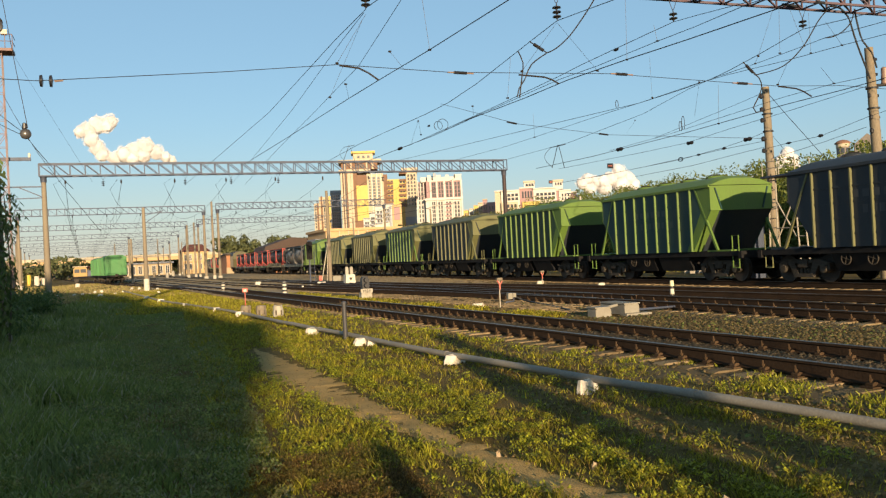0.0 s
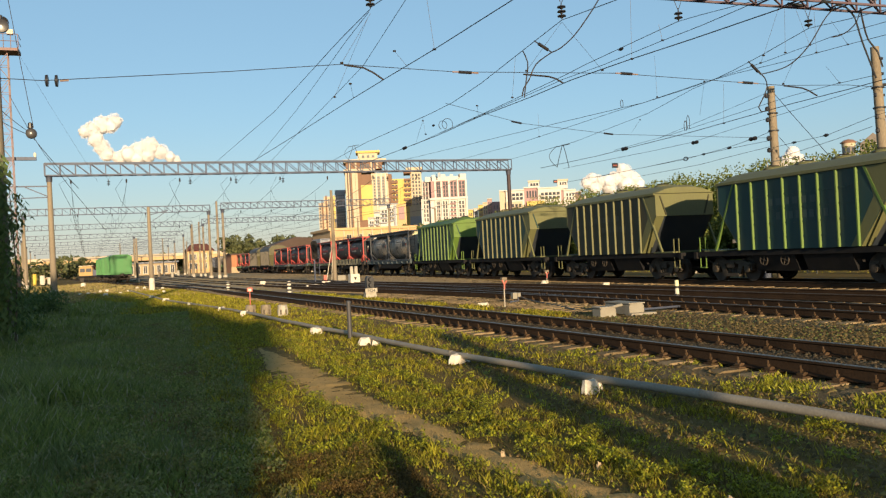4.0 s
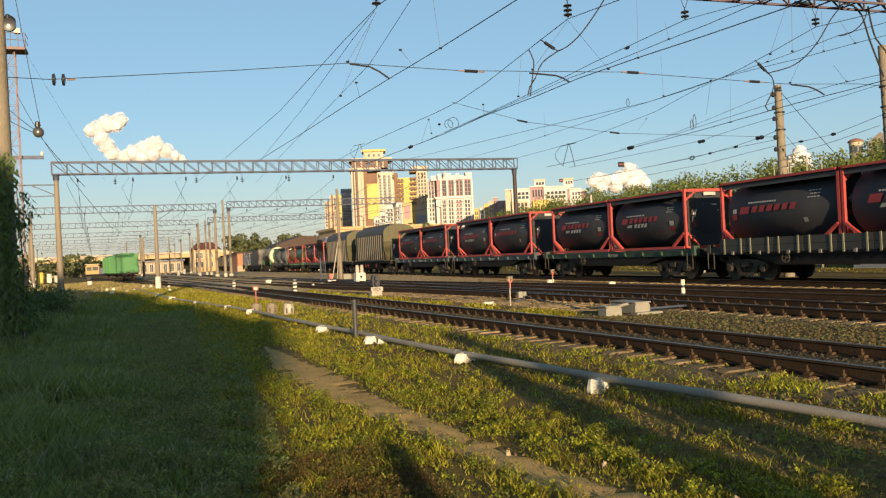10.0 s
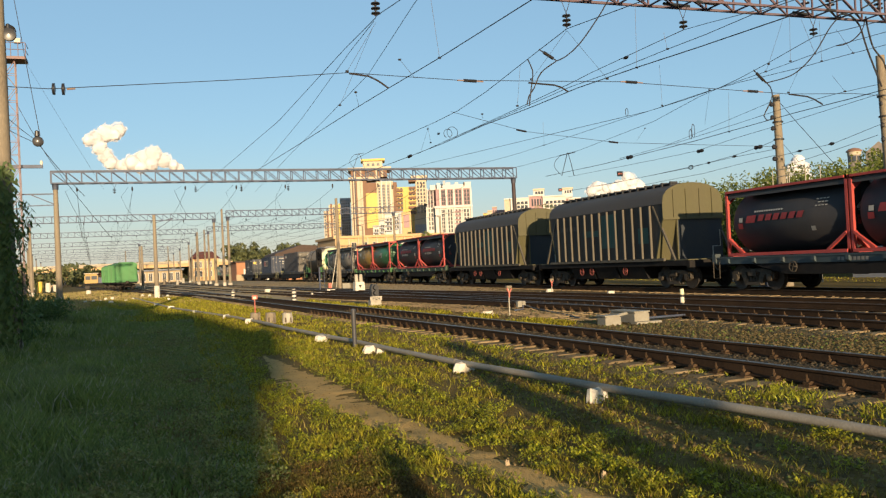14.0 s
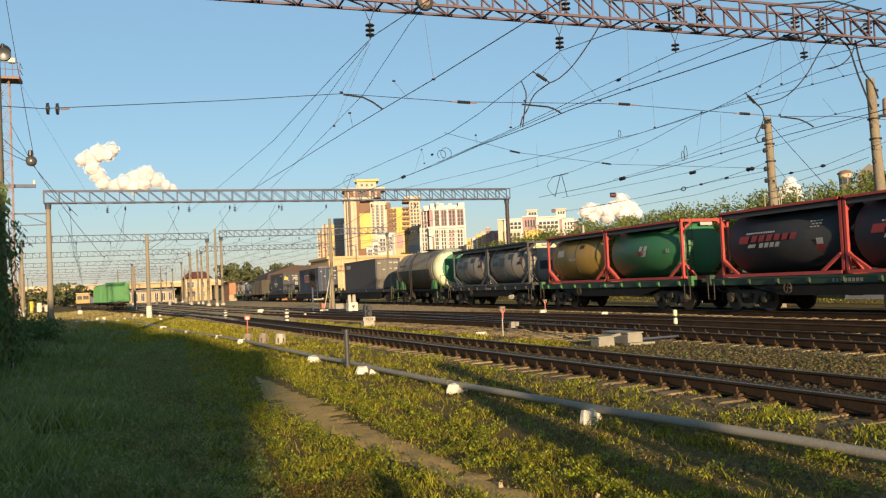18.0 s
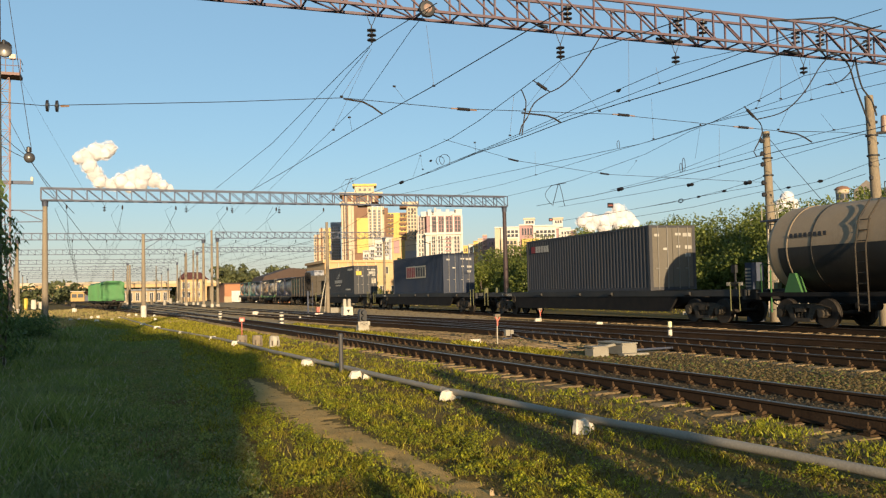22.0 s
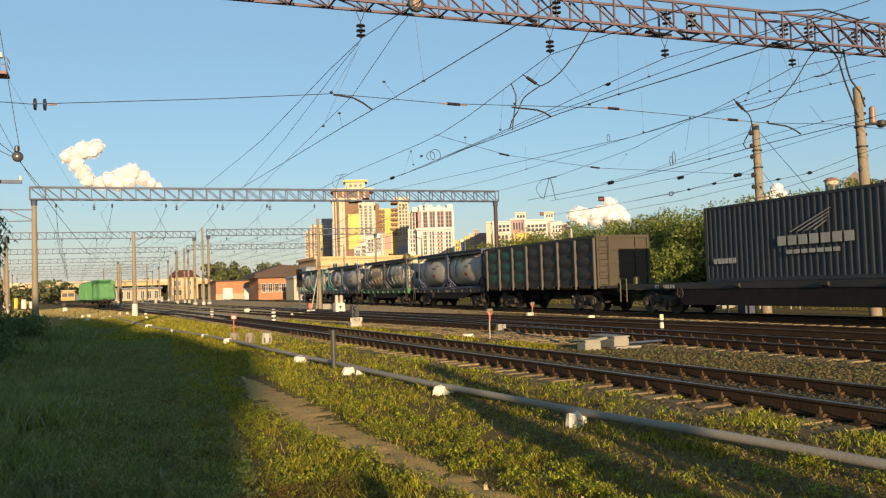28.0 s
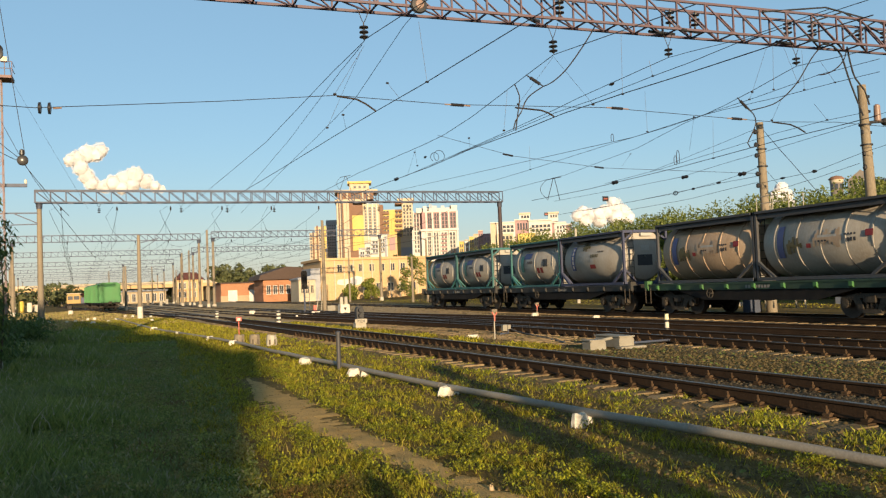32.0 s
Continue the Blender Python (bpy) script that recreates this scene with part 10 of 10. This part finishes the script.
def shrub(x, y, h, r, seed, n, leaf, mat, label):
    rng = np.random.default_rng(seed)
    cs = np.array([(rng.normal() * r * 0.5, rng.normal() * r * 0.5, h * (0.2 + 0.6 * rng.random())) for _ in range(14)])
    v, f = leaf_cloud(rng, cs, r * (0.3 + 0.25 * rng.random(14)), n, leaf)
    s = thing("shrub", label, "shrub", "shrubs at the yard's edge")
    stem = Shape()
    for c in cs[:5]:
        stem.tube([(0, 0, -0.1), tuple(c * 0.6), tuple(c)], 0.03, 6, 0.01)
    part("stem", stem, BARK, s)
    c = bulk("foliage", v, f, mat)
    c.parent = s
    s.matrix_basis = pose(x, y, GROUND)
    return s


for i, (x, y, h, r) in enumerate(((-3.7, 25.0, 1.2, 0.8), (-4.2, 28.0, 1.3, 1.1), (-6.0, 26.0, 1.9, 1.7), (-4.9, 34.0, 1.4, 1.3), (-3.9, 38.0, 1.0, 1.0), (-7.5, 40.0, 1.8, 2.2), (-4.6, 42.0, 1.2, 1.2))):
    shrub(x, y, h, r, 500 + i, 5200, 0.085, LEAF2, "dark green shrub in the shade of the house")


def pole_creeper():
    """Sprays of long narrow leaves hanging beside the near concrete pole."""
    rng = np.random.default_rng(77)
    s = thing("creeper", "creeper with long narrow leaves drooping beside the concrete pole", "climbing plant")
    part("stem", Shape().tube([(-2.72, 22.6, -0.2), (-2.62, 22.6, 1.6), (-2.70, 22.6, 3.6)], 0.025, 6, 0.008), BARK, s)
    n = 620
    z = 0.2 + 3.4 * rng.random(n) ** 1.2
    p = np.stack([-2.68 + 0.13 * rng.standard_normal(n) + 0.10 * np.sin(z * 2.3), 22.55 + 0.2 * rng.standard_normal(n), z], -1)
    a = rng.random(n) * 6.283
    d = np.stack([0.8 * np.cos(a), 0.8 * np.sin(a), -0.5 - 0.7 * rng.random(n)], -1)
    d /= np.linalg.norm(d, axis=1)[:, None]
    e = np.stack([-np.sin(a), np.cos(a), 0 * a], -1)
    q = (0.12 + 0.16 * rng.random(n))[:, None]
    v = np.stack([p, p + d * q * 0.45 + e * 0.022, p + d * q, p + d * q * 0.45 - e * 0.022], 1).reshape(-1, 3)
    c = bulk("foliage", v, np.arange(4 * n).reshape(n, 4), LEAF2)
    c.parent = s
    # denser leaves added over the pole itself, to darken its shaded lower part
    n = 900
    z = -0.1 + 4.6 * rng.random(n)
    p = np.stack([-3.05 + 0.16 * rng.standard_normal(n), 22.55 - 0.1 * np.abs(rng.standard_normal(n)), z], -1)
    a = rng.random(n) * 6.283
    d = np.stack([0.7 * np.cos(a), 0.3 * np.sin(a), -0.8 + 0 * a], -1)
    e = np.stack([np.ones(n), 0.3 * np.sin(a), 0.4 * np.cos(a)], -1)
    q = (0.14 + 0.14 * rng.random(n))[:, None]
    v = np.stack([p, p + d * q * 0.45 + e * 0.04, p + d * q, p + d * q * 0.45 - e * 0.04], 1).reshape(-1, 3)
    c = bulk("foliage", v, np.arange(4 * n).reshape(n, 4), LEAF2)
    c.parent = s


pole_creeper()


def shade_trees():
    """Trees behind the camera whose thin crowns dapple the grass."""
    for i, (x, y, h, r, n, low) in enumerate(((2.80, -5.0, 3.05, 0.27, 12000, 0.1), (0.42, -5.5, 2.3, 0.18, 1600, 0.1), (3.45, -5.1, 3.9, 0.24, 3600, 0.7), (3.88, -5.2, 2.75, 0.29, 8000, 0.35))):
        tree(x, y, h, r, 700 + i, n, 0.12, LEAF, "slender tree standing behind the viewer", low, 60)


shade_trees()


def path_strip():
    """Trodden footpath through the grass, lumpy and uneven at its edges."""
    pts = smooth_line([(3.4, 3.4), (3.06, 5.4), (2.93, 6.7), (2.83, 7.9), (2.65, 9.8), (2.50, 11.9), (2.45, 14.9), (2.48, 18.6)], 0.1)
    s, m = Shape(), 9
    for x, y in pts:
        w = (0.28 + 0.32 * math.exp(-((y - 14) / 4.5) ** 2) + 0.07 * noise.noise((y * 0.9, 1, 0)) + 0.08 * noise.noise((y * 3.1, 5, 0))) * min(1.0, max(0.1, (19 - y) / 5))
        for j in range(m):
            k = 2 * j / (m - 1) - 1
            xx = x + k * w + 0.03 * noise.noise((y * 5, k * 3, 9))
            z = GROUND + 0.05 * noise.noise((xx * 0.45, y * 0.45, 0)) + 0.025 * noise.noise((xx * 1.6, y * 1.6, 3))
            s.v.append((xx, y, z + 0.014 - 0.045 * abs(k) ** 3 + 0.022 * noise.noise((xx * 6, y * 6, 1)) + 0.012 * noise.noise((xx * 17, y * 17, 2))))
    s.f = [(i * m + j, i * m + j + 1, (i + 1) * m + j + 1, (i + 1) * m + j) for i in range(len(pts) - 1) for j in range(m - 1)]
    whole("footpath", s, DIRT, "narrow trodden earth path through the grass", "path", kind="structure")
    return pts


PATH_LINE = path_strip()


def blades(name, label, rng, x, y, hgt, width, bend, mat):
    """Grass blades: each a bent strip of three triangles."""
    n = len(x)
    z = np.array([GROUND + (0.05 * noise.noise((a * 0.45, b * 0.45, 0)) + 0.025 * noise.noise((a * 1.6, b * 1.6, 3)) if b < 40 else 0.0) for a, b in zip(x, y)]) - 0.01
    a = rng.random(n) * 6.283
    dx, dy = np.cos(a), np.sin(a)
    b = rng.random(n) * 6.283
    lx, ly = np.cos(b) * bend * hgt, np.sin(b) * bend * hgt
    w = width * (0.6 + 0.8 * rng.random(n))

    def at(s, f, ww):
        return np.stack([x + s * dx * w * ww + lx * f * f, y + s * dy * w * ww + ly * f * f, z + hgt * f], -1)
    v = np.stack([at(-1, 0, 1), at(1, 0, 1), at(-1, 0.55, 0.8), at(1, 0.55, 0.8), at(0, 1, 0)], 1).reshape(-1, 3)
    f = np.array([(0, 1, 3), (0, 3, 2), (2, 3, 4)])
    faces = (f[None] + 5 * np.arange(n)[:, None, None]).reshape(-1, 3)
    tagged(bulk(name, v, faces, mat), label, "grass", kind="stuff")


def scatter(rng, n, y0, y1, left, right, power=1.9):
    """Points over a wedge of ground, denser near its start."""
    y = y0 + (y1 - y0) * rng.random(n) ** power
    lo, hi = left(y), right(y)
    return lo + (hi - lo) * rng.random(n), y


def patchy(x, y, scale, lo):
    return np.array([noise.noise((a * scale, b * scale, 7.0)) > lo for a, b in zip(x, y)])


def path_crumbs():
    """Loose crumbs of dry earth on the trodden path."""
    rng = np.random.default_rng(21)
    n = 800
    y = 3.5 + 17 * rng.random(n) ** 1.5
    x = np.interp(y, [p[1] for p in PATH_LINE], [p[0] for p in PATH_LINE]) + 0.2 * rng.standard_normal(n)
    z = np.array([GROUND + 0.05 * noise.noise((a * 0.45, b * 0.45, 0)) + 0.025 * noise.noise((a * 1.6, b * 1.6, 3)) for a, b in zip(x, y)])
    r = (0.004 + 0.010 * rng.random(n) ** 2) * (1 + y / 25)
    v = CLOD[None] * (0.6 + 0.8 * rng.random((n, 6, 1))) * r[:, None, None] + np.stack([x, y, z + 0.012], -1)[:, None]
    faces = (CLOD_FACES[None] + 6 * np.arange(n)[:, None, None]).reshape(-1, 3)
    tagged(bulk("path_crumbs", v.reshape(-1, 3), faces, CRUMB), "dry brown earth crumbs on the footpath", "soil", kind="stuff")


path_crumbs()


def leafy(name, label, rng, x, y, clump, size, tall, mat, n=5):
    """Broad-leaved weeds: a few small pointed leaves for each plant."""
    cx, cy = np.repeat(x, n), np.repeat(y, n)
    m = len(cx)
    a, tilt, s = rng.random(m) * 6.283, 0.25 + 0.8 * rng.random(m), size * (1 + 1.7 * rng.random(m))
    p = np.stack([cx + size * rng.standard_normal(m), cy + size * rng.standard_normal(m), GROUND + 0.015 + tall * np.repeat(clump, n) * rng.random(m)], -1)
    d = np.stack([np.cos(a) * np.cos(tilt), np.sin(a) * np.cos(tilt), np.sin(tilt)], -1)
    e = np.stack([-np.sin(a), np.cos(a), 0 * a], -1)
    v = np.stack([p, p + d * s[:, None] * 0.6 + e * s[:, None] * 0.4, p + d * s[:, None] * 1.3, p + d * s[:, None] * 0.6 - e * s[:, None] * 0.4], 1).reshape(-1, 3)
    tagged(bulk(name, v, np.arange(4 * m).reshape(m, 4), mat), label, "weeds", kind="stuff")


def lawn():
    rng = np.random.default_rng(9)
    ty, tx = [p[1] for p in LINE_1], [p[0] for p in LINE_1]
    py, px = [p[1] for p in PATH_LINE], [p[0] for p in PATH_LINE]

    def edge(y):
        return np.interp(y, ty, tx) - 1.6

    def off_path(x, y, w):
        return (y > 18.5) | (np.abs(x - np.interp(y, py, px)) > w)
    # short lit lawn, in tufts, thin and broken beside the track
    x, y = scatter(rng, 250000, 3.4, 40, lambda y: 0.25 + 0.05 * y, edge)
    side = x - np.interp(y, py, px)
    k = ((y > 18.5) | (np.abs(side) > 0.05 + 0.30 * np.exp(-((y - 14.5) / 4.5) ** 2) + 0.34 * rng.random(len(x)))) & (patchy(x, y, 0.9, -0.45) | (rng.random(len(x)) < 0.3))
    bare = np.array([noise.noise((a * 1.7, b * 0.9, 11.0)) + 0.7 * noise.noise((a * 6, b * 5, 12.0)) for a, b in zip(x, y)])
    k &= (bare < 0.14 - 0.42 * np.clip(side - 0.75, 0, 0.9)) | (rng.random(len(x)) < 0.12)
    k &= (y > 6.6) | (side > -0.5) | (rng.random(len(x)) < 0.2)
    x, y, side = x[k], y[k], side[k]
    tuft = np.array([1.0 + 1.4 * noise.noise((a * 2.6, b * 2.6, 2.0)) + 2.0 * noise.noise((a * 7, b * 7, 4.0)) for a, b in zip(x, y)])
    tall = np.where((side < -0.15) & (y < 10), 1.2, 1.0)
    blades("lawn_grass", "short sunlit yellow-green grass between path and track", rng, x, y, (0.018 + 0.036 * rng.random(len(x))) * (1 + y / 40) * np.clip(tuft, 0.25, 2.8) * tall, 0.0026 * (1 + y / 8), 0.6, GRASS)
    # far lawn
    x, y = scatter(rng, 26000, 36, 74, lambda y: -0.05 * y, edge, 1.2)
    blades("far_grass", "sunlit grass strip farther along the track", rng, x, y, 0.08 + 0.1 * rng.random(len(x)), 0.03, 0.5, GRASS)
    # dry grass and weeds over the far yard
    x, y = scatter(rng, 16000, 58, 150, lambda y: -6 - 0.07 * y, lambda y: np.interp(y, ty, tx) - 1.9, 1.4)
    k = patchy(x, y, 0.16, -0.35)
    x, y = x[k], y[k]
    blades("yard_grass", "dry grass and weeds over the far yard", rng, x, y, 0.05 + 0.13 * rng.random(len(x)), 0.06, 0.5, YARD)
    # tall grass in the shade
    x, y = scatter(rng, 150000, 3.4, 50, lambda y: -1.6 - 0.16 * y, lambda y: 0.7 + 0.06 * np.minimum(y, 22), 1.7)
    k = patchy(x, y, 0.5, -0.5)
    x, y = x[k], y[k]
    near = np.clip((1.2 - x) / 2.5, 0.25, 1.0)
    stand = np.clip([0.35 + 1.8 * noise.noise((a * 0.55, b * 0.4, 31.0)) for a, b in zip(x, y)], 0, 1.2)
    blades("tall_grass", "tall dark green grass in the house's shade", rng, x, y, (0.07 + 0.12 * rng.random(len(x)) + 0.34 * rng.random(len(x)) * stand) * near, 0.0045 * (1 + y / 8), 0.5, TALL)
    # grass creeping over the sleeper ends
    x, y = scatter(rng, 14000, 4.5, 36, lambda y: edge(y) - 0.3, lambda y: edge(y) + 0.75)
    k = patchy(x, y, 1.3, 0.16)
    x, y = x[k], y[k]
    blades("track_weeds", "weeds growing over the sleeper ends", rng, x, y, 0.04 + 0.08 * rng.random(len(x)), 0.006 * (1 + y / 15), 0.6, WEED)
    # weeds between the tracks
    x, y = scatter(rng, 9000, 20, 60, lambda y: np.interp(y, ty, tx) + 1.6, lambda y: np.interp(y, ty, tx) + 2.75)
    k = patchy(x, y, 0.5, 0.0)
    x, y = x[k], y[k]
    blades("verge_grass", "thin grass between the tracks", rng, x, y, 0.08 + 0.12 * rng.random(len(x)), 0.03, 0.6, GRASS)
    # strip of grass beyond the train
    x, y = scatter(rng, 8000, 14, 120, lambda y: y * 0 + 31.5, lambda y: y * 0 + 40, 1.3)
    blades("far_verge", "sunlit grass verge behind the train", rng, x, y, 0.03 + 0.05 * rng.random(len(x)), 0.02, 0.5, GRASS)
    # broad-leaved weeds on the lawn
    x, y = scatter(rng, 90000, 3.5, 26, lambda y: 0.9 + 0.05 * y, lambda y: edge(y) - 0.1, 1.6)
    clump = np.array([0.45 + 1.1 * noise.noise((a * 3.1, b * 3.1, 5.0)) + 0.5 * noise.noise((a * 9, b * 9, 6.0)) for a, b in zip(x, y)])
    side = x - np.interp(y, py, px)
    thin = 0.42 * np.clip(side - 0.75, 0, 1.0)
    k = off_path(x, y, 0.06 + 0.18 * np.exp(-((y - 14) / 4) ** 2) + 0.3 * rng.random(len(x))) & (clump > 0.42 + thin + 0.3 * rng.random(len(x)))
    x, y, clump = x[k], y[k], np.clip(clump[k], 0.3, 1.3)
    k = (y > 7.4) | (x - np.interp(y, py, px) > -0.4) | (rng.random(len(x)) < 0.3)
    leafy("lawn_weeds", "small broad-leaved weeds in the lawn", rng, x[k], y[k], clump[k], 0.012, 0.085, WEED)
    # low weeds in the shade
    x, y = scatter(rng, 56000, 3.4, 30, lambda y: -1.6 - 0.16 * y, lambda y: 0.62 + 0.07 * np.minimum(y, 22), 1.7)
    clump = np.array([0.5 + 1.1 * noise.noise((a * 2.0, b * 2.0, 15.0)) + 0.5 * noise.noise((a * 6, b * 6, 16.0)) for a, b in zip(x, y)])
    k = clump > 0.35 + 0.3 * rng.random(len(x))
    leafy("shade_weeds", "low broad-leaved weeds among the shaded grass", rng, x[k], y[k], np.clip(clump[k], 0.3, 1.4), 0.013, 0.17, SHADE_WEED)
    # brown dry weeds
    x, y = scatter(rng, 30000, 3.5, 7.6, lambda y: 0.45 + 0.06 * y, lambda y: 1.9 + 0.03 * y, 1.2)
    k = patchy(x, y, 1.4, -0.5)
    x, y = x[k], y[k]
    clump = np.clip([0.7 + 0.9 * noise.noise((a * 5, b * 5, 41.0)) for a, b in zip(x, y)], 0.2, 1.4)
    leafy("dry_weed_heads", "brown seed heads of dry weeds beside the path", rng, x[::3], y[::3], clump[::3], 0.007, 0.13, DRY)
    blades("dry_weeds", "patch of brown dry weeds beside the path", rng, x, y, 0.03 + 0.07 * rng.random(len(x)) ** 1.5, 0.0035, 0.35, DRY)
    x, y = scatter(rng, 4000, 4.0, 9.0, lambda y: 3.2 + 0.02 * y, lambda y: 5.2 + 0 * y, 1.2)
    k = patchy(x, y, 0.9, 0.1)
    x, y = x[k], y[k]
    blades("dry_weeds", "patch of brown dry weeds beside the pipe", rng, x, y, 0.03 + 0.05 * rng.random(len(x)), 0.004, 0.7, DRY)


lawn()


# ---- clouds, far off ----
CLOUD = material("cloud_white", (0.60, 0.59, 0.60), 1.0, (0.48, 0.48, 0.52), 0.02, 0.5, 0, 0.05)


def cloud(label, lumps, seed):
    """A heap of lumps that frays into small shreds of vapour towards its rim."""
    rng = np.random.default_rng(seed)
    s = Shape()
    n, rings = 20, 12
    for x, z, r in lumps:
        c = Vector((x, 1800 + rng.uniform(-6, 6), z))
        vs = []
        for i in range(rings + 1):
            for j in range(n):
                th, ph = math.pi * i / rings, 2 * math.pi * j / n
                d = Vector((math.sin(th) * math.cos(ph), math.sin(th) * math.sin(ph), math.cos(th)))
                vs.append(c + d * r * 0.86 * (1 + 0.22 * noise.noise(d * 1.6 + c * 0.05) + 0.1 * noise.noise(d * 4 + c * 0.1)))
        s.add(vs, [(i * n + j, i * n + (j + 1) % n, (i + 1) * n + (j + 1) % n, (i + 1) * n + j) for i in range(rings) for j in range(n)])
    t = whole("cloud", s, CLOUD, label, "cloud", kind="structure")
    m = 1200 * len(lumps)
    lump = np.array(lumps)[rng.integers(0, len(lumps), m)]
    d = rng.normal(size=(m, 3))
    d /= np.linalg.norm(d, axis=1)[:, None]
    d[:, 1] = -np.abs(d[:, 1])
    swell = np.array([1 + 0.35 * noise.noise((lump[i, 0] * 0.1 + d[i, 0] * 2, lump[i, 1] * 0.1, d[i, 2] * 2)) for i in range(m)])
    q = lump[:, 2] * swell * (0.85 + 0.08 * np.abs(rng.standard_normal(m)))
    p = np.stack([lump[:, 0], np.full(m, 1800.0), lump[:, 1]], -1) + d * q[:, None]
    a = np.stack([np.ones(m), 0.2 * rng.standard_normal(m), 0.5 * rng.standard_normal(m)], -1)
    b = np.stack([0.5 * rng.standard_normal(m), 0.2 * rng.standard_normal(m), np.ones(m)], -1)
    w = (0.3 + 0.4 * rng.random(m) ** 2)[:, None]
    v = np.stack([p - a * w, p - b * w, p + a * w, p + b * w], 1).reshape(-1, 3)
    shreds = bulk("vapour_shreds", v, np.arange(4 * m).reshape(m, 4), CLOUD)
    shreds.parent = t
    shreds["kind"] = "stuff"
    return t


DRIFTING = cloud("small white cumulus cloud over the yard", ((-51, 291, 19), (-28, 298, 15), (-36, 288, 14), (-70, 280, 18), (-84, 276, 12), (-64, 262, 17), (-54, 246, 17), (-44, 232, 15), (-24, 226, 14), (-6, 232, 17), (16, 240, 20), (36, 248, 20), (30, 230, 17), (56, 236, 16), (74, 226, 12), (86, 221, 8), (10, 224, 15)), 1)
cloud("white cumulus cloud behind the towers", ((1036, 158, 15), (1052, 168, 16), (1072, 160, 18), (1096, 160, 18), (1118, 168, 20), (1146, 180, 22), (1166, 168, 20), (1180, 152, 18), (1146, 152, 24), (1100, 146, 20), (1060, 146, 18), (1136, 192, 14)), 2)
cloud("white cumulus cloud above the trees", ((1664, 226, 20), (1680, 208, 22), (1650, 205, 22), (1640, 182, 24), (1610, 172, 22), (1582, 166, 20), (1690, 180, 24), (1556, 158, 16)), 3)


motions()
